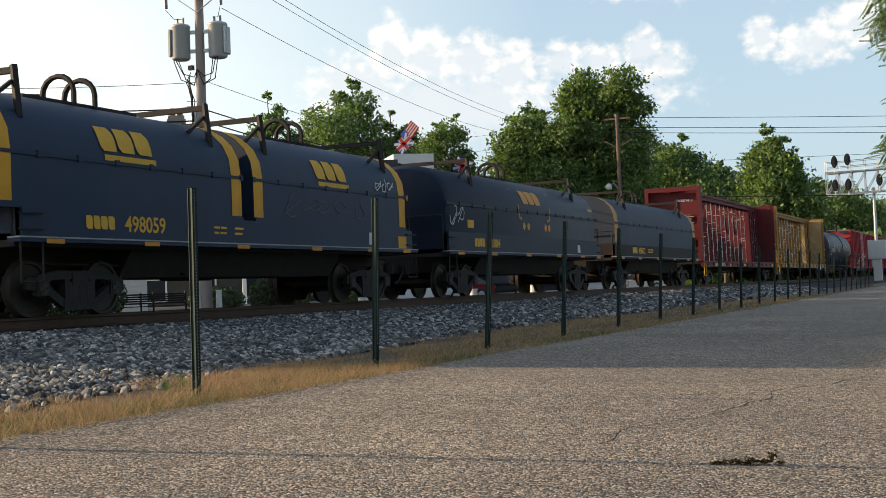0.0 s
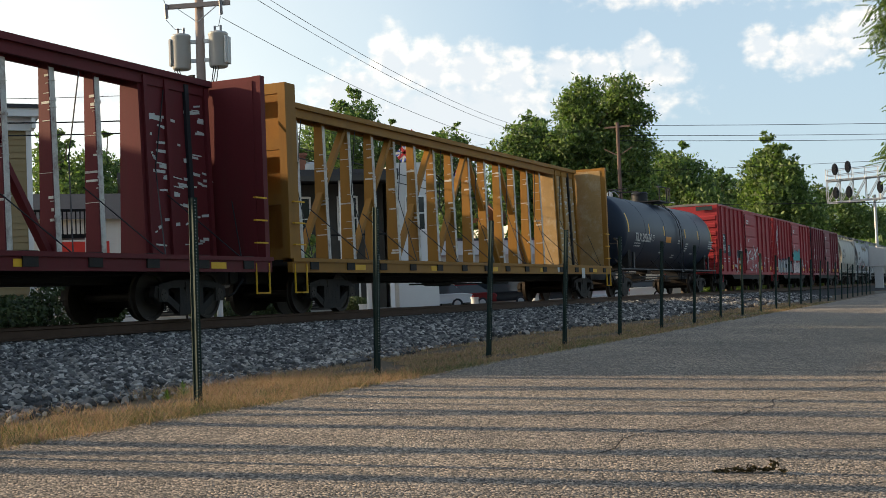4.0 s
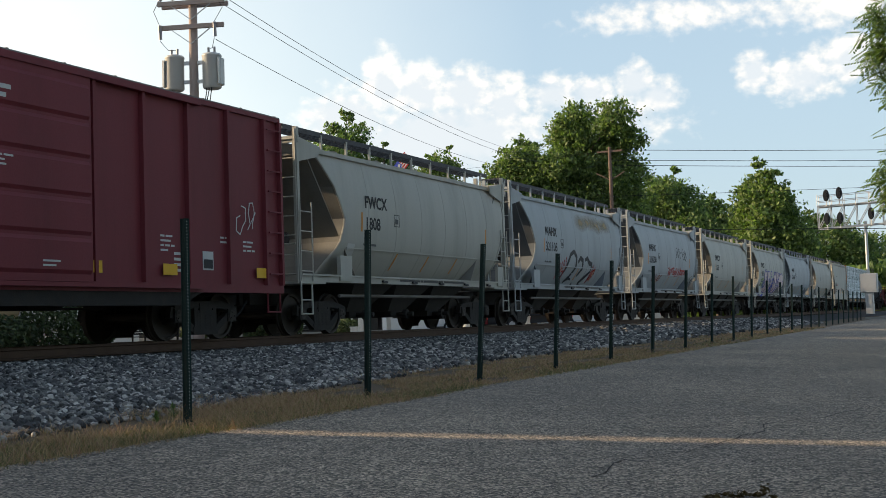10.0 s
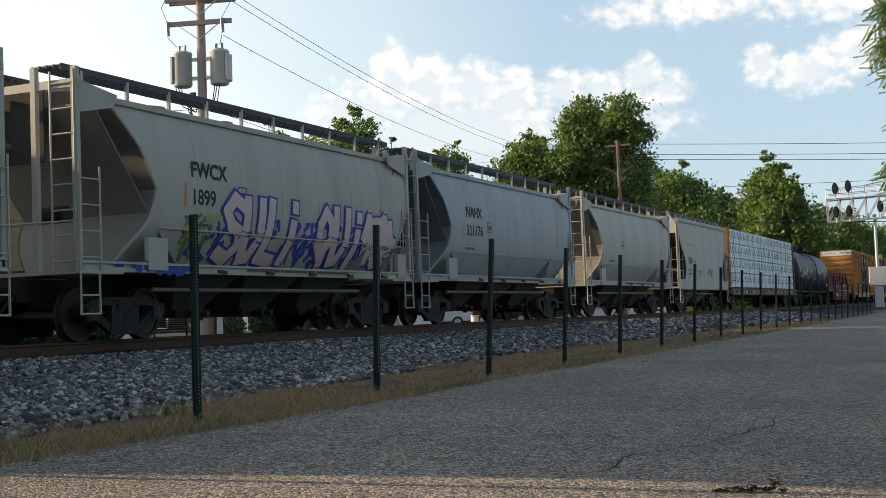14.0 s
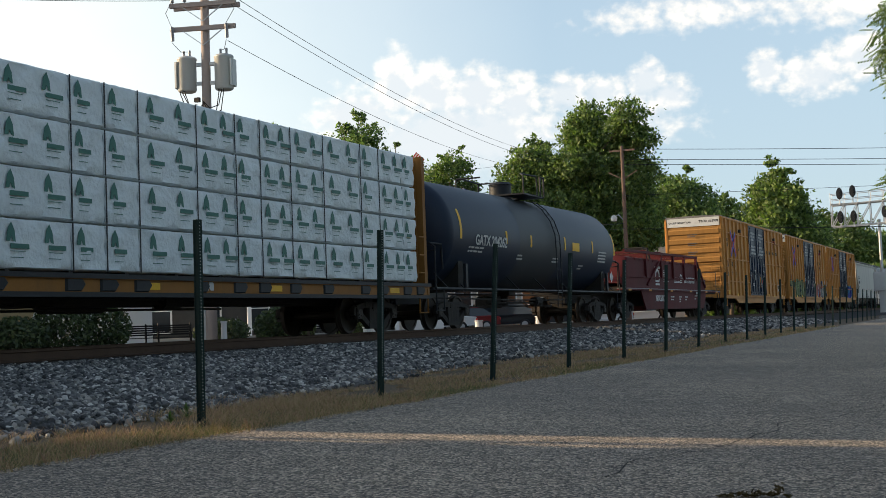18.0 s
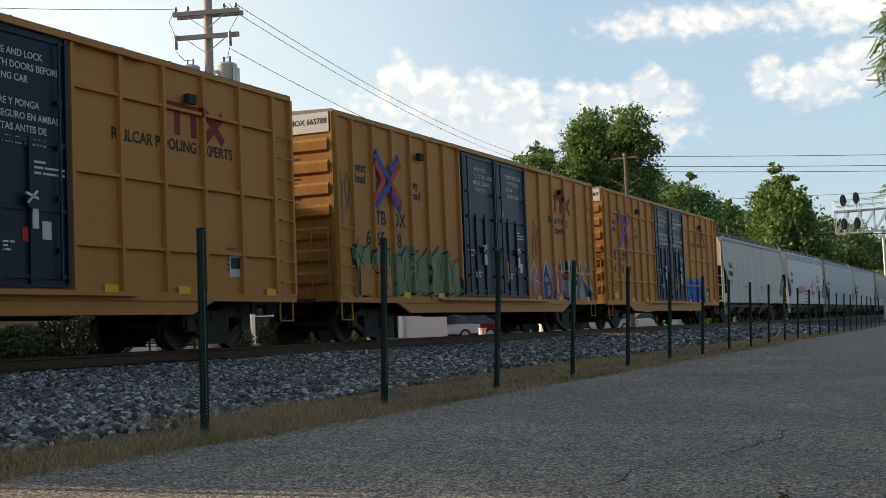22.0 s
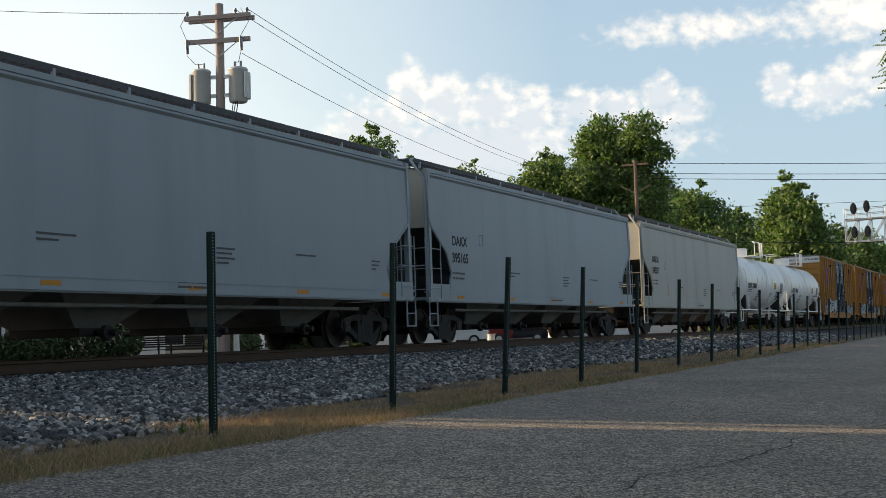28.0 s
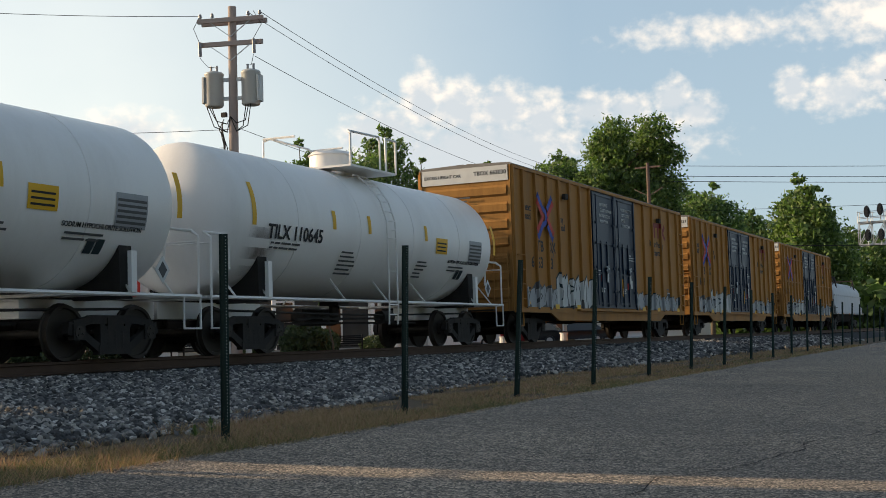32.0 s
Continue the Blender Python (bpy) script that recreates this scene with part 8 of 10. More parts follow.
# five long light grey hoppers
for f, num, m in ((79.9, "395686", M_HOPG), (99.5, "5495", M_HOPL), (117.2, "395012", M_HOPB2), (136.4, "395165", M_HOPB2), (155.8, "395357", M_HOPG)):
    c, body, sec = hopper(f, {"5495": 16.9, "395012": 18.6, "395357": 18.25}.get(num, 18.1), m, "long light grey covered hopper car", "flat", bays=4, ztop=4.3, end_mat=M_HOPG)
    X = wall_of(sec)
    low = 0.33 if c.children and any(k.data and k.data.materials and k.data.materials[0] is M_HOPB2 for k in c.children) else 0.0
    lettering("DAKX", 0.35, M_TEXTD, c, on_side(X(2.95), 1.6, 2.86 - low))
    lettering(num, 0.35, M_TEXTD, c, on_side(X(2.5), 1.58, 2.42 - low))
    lettering("DAKX", 0.2, M_TEXTD, c, on_front(0.3, 0.2985, 4.1))
    lettering(num, 0.2, M_TEXTD, c, on_front(0.3, 0.2985, 3.85))
    bars_of_text(c, M_TEXTG, X(2.1), 1.6, 2.16 - low, [(0.1, 0.2, 0.35), (0.1, 0.16, 0.35)], 0.05, 0.13)
    for y, rows in ((5.5, [(0.9,), (0.5,)]), (10.2, [(0.6,), (0.5,), (0.6,), (0.4,)]), (13.0, [(0.8,)]), (16.3, [(0.4,), (0.35,), (0.2,)])):
        bars_of_text(c, M_TEXTG, X(1.9), y, 1.95, rows, 0.035, 0.09)
    bm = B()
    for a, b, e, d in ((0, 0.26, 0, 0.015), (0, 0.26, 0.28, 0.295), (0, 0.015, 0, 0.295), (0.245, 0.26, 0, 0.295)):
        box(bm, X(2.7), X(2.7) + 0.003, 3.4 + a, 3.4 + b, 2.6 + e, 2.6 + d)
    part("plate_stencil", bm, M_TEXTG, c)
    if num == "5495":
        scrawl(c, M_XRED, X, 4.4, 6.6, 1.7, 2.3, 101, 5, 0.045)
        up = lambda z, X=X: X(z) + 0.006
        for pts in ([(9.98, 2.3), (10.0, 1.95), (10.25, 1.8), (10.6, 1.78), (10.45, 1.5), (10.8, 1.25), (11.2, 1.3), (11.3, 1.8), (11.05, 2.05), (10.8, 1.95), (10.85, 1.7)],
                    [(9.98, 2.3), (10.3, 2.42), (10.5, 2.2), (10.7, 2.62), (11.0, 2.6), (11.05, 2.3), (11.4, 2.62), (11.9, 2.65), (12.15, 2.4), (12.1, 1.9), (11.8, 1.75), (11.5, 2.0), (11.3, 1.8)],
                    [(10.9, 2.3), (11.0, 2.1)], [(13.15, 2.35), (12.85, 2.25), (12.85, 1.95), (13.1, 1.85), (13.25, 2.0)], [(13.3, 2.4), (13.45, 2.15), (13.65, 2.4), (13.5, 1.85)], [(13.75, 1.9), (13.8, 2.4), (14.0, 1.95), (14.05, 2.4)], [(14.2, 2.3), (14.15, 2.0), (14.4, 1.95), (14.45, 2.3), (14.2, 2.3)],
                    [(12.9, 1.65), (13.4, 1.75), (13.9, 1.7), (13.8, 1.5), (13.2, 1.5), (12.9, 1.65)], [(7.1, 2.3), (7.25, 2.15), (7.1, 1.9)], [(7.55, 2.25), (7.6, 1.75)], [(7.35, 2.0), (7.85, 1.9)], [(7.4, 1.75), (7.8, 1.65)]):
            bm = B()
            stroke(bm, up, pts, 0.05)
            part("graffiti", bm, M_XRED, c)
        lettering("DO NOT HAMMER SIDES OF CAR", 0.14, M_MAROON, c, on_side(X(1.9) + 0.004, 7.45, 1.9))
        bars_of_text(c, M_MAROON, X(1.75) + 0.004, 7.5, 1.82, [(0.4, 0.3, 0.2, 0.6), (0.3, 0.5, 0.4)], 0.04, 0.09)
        lettering("CAR HAS FOUR COMPARTMENTS EQUIPPED", 0.10, M_TEXTG, c, on_side(1.493, 7.4, 1.38))
        lettering("NOTE:", 0.10, M_TEXTG, c, on_side(1.493, 7.0, 1.38))
        lettering("CAUTION: REMOVE BOTH CAPS BEFORE OPERATING OUTLETS", 0.09, M_TEXTG, c, on_side(1.493, 7.0, 1.15))
        bars_of_text(c, M_TEXTG, X(2.9) + 0.003, 13.1, 3.1, [(0.5, 0.4, 0.3), (0.3, 0.2), (0.2,), (0.4, 0.5, 0.4), (0.5, 0.3, 0.5), (0.3, 0.4, 0.5)], 0.045, 0.085)
        decal(c, M_TEXTD, "data_panel", X(2.0) + 0.006, 14.0, 14.45, 1.85, 2.1)
        for y in (9.65, 14.75):
            side_panel(c, M_ORANGE, lambda z, X=X: X(z) + 0.006, y, y + 0.1, 1.75, 2.3, "reflector")
    else:
        bars_of_text(c, M_TEXTG, 1.493, 9.0, 1.3, [(0.5, 0.4, 0.3), (0.4, 0.6)], 0.04, 0.09)

# two white tank cars
for f, code, num in ((174.35, "OLNX", "718060"), (188.4, "TILX", "110645")):
    c, shell, ym = tank_car(f, 13.95, 1.49, 2.64, M_TANKW, M_TANKW, "white tank car with black lettering and a top platform", rings=(0.2, 0.4, 0.6, 0.8), gap=0.45, drum=0.5, rail=(1.1, 0.8), rung=-0.25, stripe_rows=((0.077, 0.45, -0.12), (0.31, 0.22, -0.05), (0.43, 0.22, -0.05), (0.65, 0.2, -0.05), (0.975, 0.4, -0.15)))
    r, cz = 1.49, 2.64
    curve_text(c, code + " " + num, 0.39, M_TEXTD, r, cz, 1.95, 2.25)
    for y, z, rows in ((2.1, 2.0, [(0.1, 0.18, 0.35, 0.3), (0.1, 0.15, 0.32, 0.3)]), (4.9, 1.95, [(0.5,), (0.6,), (0.7,), (0.75,), (0.6,), (0.7,)]), (8.6, 1.9, [(0.5,), (0.6,), (0.5,), (0.4,), (0.45,)]), (10.4, 1.85, [(0.9,), (0.5, 0.3)])):
        g = bars_of_text(c, M_TEXTG, 0, y, 0.2, rows, 0.04, 0.10)
        a = math.acos((z - cz) / (r + 0.012))
        g.matrix_basis = Matrix.Translation(((r + 0.012) * math.sin(a), 0, z)) @ pose(0, 0, 0, 0, -(90 - math.degrees(a)), 0)
    pl = curve_panel(c, M_YELLOW, r, cz, 9.5, 10.15, 2.3, 2.68, "placard", "yellow emergency placard")
    for z in (2.36, 2.45, 2.54):
        curve_panel(c, M_TEXTD, r, cz, 9.56, 10.08, z, z + 0.035, "printed_line", lift=0.013, parent=pl)
    tb = curve_panel(c, M_SILVER, r, cz, 11.5, 12.3, 2.15, 2.72, "data_table", "printed data table")
    for z in (2.22, 2.31, 2.40, 2.49, 2.58):
        curve_panel(c, M_TEXTG, r, cz, 11.53, 12.27, z, z + 0.045, "printed_line", lift=0.013, parent=tb)
    curve_text(c, "SODIUM HYPOCHLORITE SOLUTION", 0.115, M_TEXTD, r, cz, 10.3, 2.1)
    for y in (11.0, 11.22):
        curve_panel(c, M_PATCHD, r, cz, y, y + 0.19, 1.72, 1.95, "dark_placard")
    bm = B()
    q = [(1.46, 12.7 + 0.2 * math.cos(k * math.pi / 2), 1.5 + 0.24 * math.sin(k * math.pi / 2)) for k in range(4)]
    loft(bm, [q, [(x + 0.01, a, b) for x, a, b in q]])
    hz = part("hazard_placard", bm, M_WHITE, c, "white diamond hazard placard")
    bm = B()
    bm.faces.new([bm.verts.new((1.474, 12.7 + 0.12 * math.cos(k * math.pi / 2), 1.5 + 0.15 * math.sin(k * math.pi / 2))) for k in range(4)])
    part("placard_print", bm, M_TEXTG, hz)
    if num == "110645":
        curve_panel(c, M_STAIN, r, cz, 1.15, 2.5, 1.35, 2.75, "rust_stain", "soft brown rust stain")

for f, num, rl in ((203.1, "663030", False), (223.4, "661237", False), (244.1, "664512", True)):
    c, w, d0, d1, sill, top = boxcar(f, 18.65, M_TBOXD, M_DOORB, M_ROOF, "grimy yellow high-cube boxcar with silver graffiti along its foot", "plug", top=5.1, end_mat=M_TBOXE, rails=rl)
    yellow_marks(c, w, num, 2)
    drape(c, M_TEXTG, [spiky(0.8, 6.8, 1.0, 1.9, int(f), 12)], 0.003, "graffiti", "grey sprayed ground")
    letter_row(c, M_SPRAYW, M_PATCHD, 3.6, 6.7, 1.0, 2.05, 5, int(f) + 1, 0.006, 0.05)
    letter_row(c, M_SILVER, M_TEXTG, 0.9, 3.5, 1.0, 1.7, 4, int(f) + 2, 0.006, 0.05)
    letter_row(c, M_SILVER, M_PATCHD, 12.0, 17.6, 1.0, 1.7, 8, int(f) + 3, 0.006, 0.05)

coil_car(264.6, 15.0, [(0.4, 14.4, 0, 0)], M_HOPL, M_HOPL, M_HOPL, "light grey coil car with one long arched hood")


# ---- dry grass strip ----
def leaf_material(name, dark, light, trans=0.35):
    m = bpy.data.materials.new(name)
    m.use_nodes = True
    nt = m.node_tree
    N, K = nt.nodes.new, nt.links.new
    b = nt.nodes["Principled BSDF"]
    g, r = N("ShaderNodeNewGeometry"), N("ShaderNodeValToRGB")
    r.color_ramp.elements[0].color, r.color_ramp.elements[1].color = (*dark, 1), (*light, 1)
    K(g.outputs["Random Per Island"], r.inputs[0])
    K(r.outputs[0], b.inputs["Base Color"])
    b.inputs["Roughness"].default_value = 0.6
    tr, ad = N("ShaderNodeBsdfTranslucent"), N("ShaderNodeMixShader")
    gain = N("ShaderNodeMix")
    gain.data_type, gain.blend_type = "RGBA", "MULTIPLY"
    gain.inputs[0].default_value = 1
    gain.inputs[7].default_value = (1.0, 1.25, 0.6, 1)
    K(r.outputs[0], gain.inputs[6])
    K(gain.outputs[2], tr.inputs["Color"])
    ad.inputs[0].default_value = trans
    K(b.outputs[0], ad.inputs[1])
    K(tr.outputs[0], ad.inputs[2])
    K(ad.outputs[0], nt.nodes["Material Output"].inputs["Surface"])
    return m


def build_grass():
    rng = np.random.default_rng(11)
    V, F, kinds = [], [], []
    k = 0
    def blade(x, y, z, h, w, lean, a):
        nonlocal k
        dx, dy = math.cos(a), math.sin(a)
        lx, ly = lean * math.cos(a + 1.3), lean * math.sin(a + 1.3)
        V.extend(((x - dx * w, y - dy * w, z), (x + dx * w, y + dy * w, z), (x + lx * 0.45 + dx * w * 0.7, y + ly * 0.45 + dy * w * 0.7, z + h * 0.6), (x + lx * 0.45 - dx * w * 0.7, y + ly * 0.45 - dy * w * 0.7, z + h * 0.6), (x + lx, y + ly, z + h)))
        F.extend(((k, k + 1, k + 2, k + 3), (k + 3, k + 2, k + 4)))
        k += 5
    for y0, y1, n, w in ((3, 16, 90000, 0.0022), (16, 30, 52000, 0.0034), (30, 60, 22000, 0.007)):
        for i in range(n):
            y = y0 + (y1 - y0) * rng.random()
            edge = -6.0 + lot_edge(y) - 0.029 * max(y - 9, 0) + 0.2
            wide = edge - ballast_foot(y) + 0.45
            u = rng.random() ** 1.25
            x = edge + 0.06 - wide * u
            dens = noise.noise((x * 0.9, y * 0.5, 4.0)) + 0.35 * noise.noise((x * 3, y * 2, 9.0))
            if dens < -0.22 + 0.55 * (u - 0.35):
                continue
            h = (0.02 + 0.08 * rng.random() ** 2.0) * (1.25 - 0.6 * u) * (1 + 0.5 * max(0, dens)) * (1.25 if y < 13 else 0.8)
            green = rng.random() < (0.66 if u < 0.35 else 0.16) * (0.75 + dens)
            if green:
                h *= 0.62
            elif rng.random() < 0.05 and y < 22:
                h *= 1.7
            kinds += [1 if green else 0] * 2
            blade(x, y, ground_z(x) - 0.03, h, w * (0.6 + 0.8 * rng.random()), h * (0.5 + 1.6 * rng.random()), 6.28 * rng.random())
    me = bpy.data.meshes.new("grass")
    me.from_pydata(V, [], F)
    m = bpy.data.materials.new("dry_grass_blades")
    m.use_nodes = True
    nt = m.node_tree
    N, K = nt.nodes.new, nt.links.new
    b = nt.nodes["Principled BSDF"]
    g, r = N("ShaderNodeNewGeometry"), N("ShaderNodeValToRGB")
    e = r.color_ramp.elements
    e[0].color, e[1].color = (0.16, 0.13, 0.045, 1), (0.62, 0.44, 0.25, 1)
    for pos, c in ((0.15, (0.32, 0.24, 0.10, 1)), (0.4, (0.52, 0.38, 0.20, 1)), (0.62, (0.42, 0.25, 0.15, 1)), (0.85, (0.38, 0.21, 0.14, 1))):
        x = e.new(pos)
        x.color = c
    K(g.outputs["Random Per Island"], r.inputs[0])
    K(r.outputs[0], b.inputs["Base Color"])
    b.inputs["Roughness"].default_value = 0.8
    tr, ad, out = N("ShaderNodeBsdfTranslucent"), N("ShaderNodeMixShader"), nt.nodes["Material Output"]
    K(r.outputs[0], tr.inputs["Color"])
    ad.inputs[0].default_value = 0.4
    K(b.outputs[0], ad.inputs[1])
    K(tr.outputs[0], ad.inputs[2])
    K(ad.outputs[0], out.inputs["Surface"])
    me.materials.append(m)
    me.materials.append(leaf_material("low_green_grass", (0.06, 0.075, 0.02), (0.22, 0.20, 0.07), 0.3))
    me.polygons.foreach_set("material_index", kinds)
    tagged(new("dry_grass", me), "dry straw-coloured and reddish grass tufts along the asphalt edge", "grass", kind="stuff")


build_grass()

# ---- trees ----
M_LEAF = leaf_material("maple_leaves", (0.04, 0.078, 0.026), (0.21, 0.29, 0.085), 0.4)
M_LEAF2 = leaf_material("lighter_leaves", (0.055, 0.10, 0.035), (0.18, 0.25, 0.09), 0.42)
M_LEAFD = leaf_material("dark_leaves", (0.04, 0.078, 0.03), (0.20, 0.28, 0.09), 0.4)
M_BARK = mat("tree_bark", (0.10, 0.08, 0.06), 0.9, 0, 4, 0.35, 30, 0.6, streak=True)


def tree(x, y, base, blobs, leaf, size, count, label, seed, trunk=0.28, name="tree", limbs=True):
    """blobs: (dx, dy, z, radius, vertical squash) of foliage clumps; each is filled with leaf sprays."""
    rng = np.random.default_rng(seed)
    t = tagged(new(name), label, "tree", "trees behind the railway")
    t.matrix_basis = pose(x, y, base)
    bm = B()
    top = max(b[2] for b in blobs) * 0.72
    pts = [Vector((0.15 * math.sin(i * 1.3), 0.15 * math.cos(i * 1.7), top * i / 5)) for i in range(6)]
    for i in range(5):
        tube(bm, pts[i], pts[i + 1], trunk * (1 - i / 6.5), 8, trunk * (1 - (i + 1) / 6.5))
    part("trunk", bm, M_BARK, t, smooth=50)
    if limbs:
        for i, (dx, dy, z, r, q) in enumerate(blobs):
            bm = B()
            s = pts[min(4, int(5 * max(0.25, z / (top + 0.01) - 0.35)))]
            e = Vector((dx, dy, z))
            mid = (s + e) / 2 + Vector((0, 0, 0.12 * (e - s).length))
            tube(bm, s, mid, trunk * 0.35, 6, trunk * 0.2)
            tube(bm, mid, e, trunk * 0.2, 6, trunk * 0.08)
            part("limb", bm, M_BARK, t)
    V, F, k = [], [], 0
    tot = sum(b[3] ** 2 for b in blobs)
    for dx, dy, z, r, q in blobs:
        n = int(count * r * r / tot)
        sub = max(4, int(n / 26))
        cen = rng.normal(size=(sub, 3))
        cen /= np.linalg.norm(cen, axis=1)[:, None]
        cen *= (r * (0.35 + 0.68 * rng.random((sub, 1)) ** 0.6))
        cen[:, 2] *= q
        rs = r * (0.2 + 0.26 * rng.random(sub))
        c = np.arange(n) % sub
        p = cen[c] + rng.normal(size=(n, 3)) * rs[c][:, None] * (0.62, 0.62, 0.42) + (dx, dy, z)
        s = size * (0.55 + 0.9 * rng.random((n, 1)))
        u = rng.normal(size=(n, 3))
        u /= np.linalg.norm(u, axis=1)[:, None]
        w = np.cross(u, rng.normal(size=(n, 3)))
        w /= np.linalg.norm(w, axis=1)[:, None] + 1e-6
        V.append(np.stack((p - u * s, p + w * s * 0.5, p + u * s, p - w * s * 0.45 - s * (0, 0, 0.2)), axis=1).reshape(-1, 3))
        F.append(np.arange(4 * n).reshape(-1, 4) + k)
        k += 4 * n
    V, F = np.concatenate(V), np.concatenate(F)
    me = bpy.data.meshes.new("crown")
    me.from_pydata(V.tolist(), [], F.tolist())
    me.materials.append(leaf)
    part("crown", me, None, t)
    return t


def at_angle(az, dist):
    a = radians(az)
    return math.sin(a) * dist, math.cos(a) * dist


def crown_blobs(seed, width, top, low, n, lump=0.5):
    """Clumps that fill a broad uneven crown between two heights."""
    rng = random.Random(seed)
    out = []
    for i in range(n):
        f = i / (n - 1)
        z = low + (top - low) * (0.1 + 0.84 * f) * rng.uniform(0.95, 1.03)
        half = width / 2 * math.sqrt(max(0.08, 1 - (2 * abs(f - 0.42)) ** 2 * 0.85))
        a = i * 2.4 + rng.uniform(-0.5, 0.5)
        rr = half * rng.uniform(0.25, 0.72)
        out.append((rr * math.cos(a), rr * math.sin(a), z, half * lump * rng.uniform(0.75, 1.15), 0.8))
    return out


# the broad two-headed tree behind the houses; clump offsets run across the view
def big_tree():
    d = 95.0
    x, y = at_angle(-17.9, d)
    ax, ay = math.cos(radians(16.9)), math.sin(radians(16.9))
    B_ = []
    for u, z, r in ((-0.4, 14.2, 1.5), (-1.6, 13.3, 1.5), (3.0, 13.9, 1.5), (3.9, 12.7, 1.4), (2.4, 12.2, 1.7), (-0.5, 12.3, 1.8), (0.9, 11.2, 2.0), (-2.6, 10.9, 1.6), (4.0, 10.3, 1.6), (2.0, 9.5, 2.2), (-1.2, 9.6, 2.2), (-3.6, 9.3, 1.8), (-5.2, 9.7, 1.1), (4.3, 8.2, 1.6), (-6.2, 8.6, 1.4), (0.6, 7.6, 2.4), (-3.0, 7.6, 2.2), (-5.2, 7.2, 1.9), (-7.4, 7.5, 1.0), (3.4, 6.6, 2.0), (4.6, 6.0, 1.5), (0.0, 5.5, 2.4), (-3.6, 5.4, 2.2), (-6.3, 5.6, 1.7)):
        dd = random.uniform(-1.6, 1.6)
        u = (u * 0.8 if u > 0 else u * 0.72) + 1.5
        B_.append((u * ax - dd * ay, u * ay + dd, z * 1.08, r, 0.9))
    for u, z, r in ((-3.4, 12.3, 1.5), (-4.4, 11.2, 1.5), (-2.4, 11.6, 1.6), (-5.0, 9.6, 1.5), (-3.6, 9.4, 1.9)):
        B_.append((u * ax, u * ay, z, r, 0.9))
    tree(x, y, 0.1, B_, M_LEAF, 0.14, 88000, "tall broad two-headed leafy maple tree", 3, 0.45)


big_tree()
for az, d, top, low, wid, n, leaf, cnt, lab, sd in (
    (-27.9, 92, 16.6, 5, 8.1, 17, M_LEAFD, 5200, "airy dark green tree behind the roofs", 21),
    (-31.2, 96, 16.2, 5, 6.1, 13, M_LEAFD, 4200, "airy dark green tree behind the roofs", 22),
    (-25.9, 90, 13.8, 5, 5.1, 11, M_LEAFD, 3200, "small dark green tree behind the roofs", 23),
    (-23.3, 100, 15.0, 5, 6.8, 14, M_LEAFD, 3900, "slender dark green tree behind the roofs", 24),
    (-19.5, 103, 16.2, 4, 7.3, 13, M_LEAF, 4800, "leafy green tree behind the roofs", 25),
    (-40.3, 80, 12.3, 4, 6.6, 13, M_LEAFD, 3800, "dark green tree behind the low building", 26),
    (-38.6, 84, 12.6, 3, 5.4, 12, M_LEAFD, 3000, "dark green tree behind the low building", 27),
    (-13.3, 150, 17.6, 5, 13.4, 14, M_LEAFD, 5200, "rounded dark green tree beside the line", 31),
    (-11.4, 165, 16.3, 4, 11.0, 12, M_LEAF2, 4200, "lighter green tree beside the line", 32),
    (-9.15, 140, 17.1, 3, 11.6, 18, M_LEAF, 6500, "tall leafy green tree beside the line", 33),
    (-7, 190, 15.4, 2, 14.6, 16, M_LEAF2, 5000, "sunlit green tree far down the line", 34),
    (-5.2, 210, 12.5, 2, 17.1, 14, M_LEAFD, 4500, "dark green tree far down the line", 35),
):
    px, py = at_angle(az, d)
    tree(px, py, 0.1, crown_blobs(sd, wid, top, low, n, 0.46 if cnt > 2500 else 0.36), leaf, 0.14 if d < 120 else 0.24, int(cnt * 4.5), lab, sd, 0.3)

# low woods that close the view under the crowns
def woods():
    rng = np.random.default_rng(77)
    V, F, k = [], [], 0
    for i in range(9000):
        az = -14.5 + 11.5 * rng.random()
        d = 175 + 45 * rng.random()
        x, y = at_angle(az, d)
        h = 9.0 + 1.6 * noise.noise((az * 0.9, 2.2, 0)) + 1.0 * noise.noise((az * 3.0, 5.2, 0)) - 0.28 * (az + 14.5)
        p = np.array((x, y, h * rng.random() ** 0.7))
        s = 0.75 * (0.6 + rng.random())
        u, w = rng.normal(size=3), rng.normal(size=3)
        u /= np.linalg.norm(u)
        w = np.cross(u, w)
        w /= np.linalg.norm(w)
        V.extend((p - u * s, p + w * s * 0.5, p + u * s, p - w * s * 0.5))
        F.append((k, k + 1, k + 2, k + 3))
        k += 4
    me = bpy.data.meshes.new("woods")
    me.from_pydata([tuple(v) for v in V], [], F)
    me.materials.append(M_LEAFD)
    tagged(new("far_woods", me), "dense dark green woods far down the line", "woods", kind="stuff")


woods()


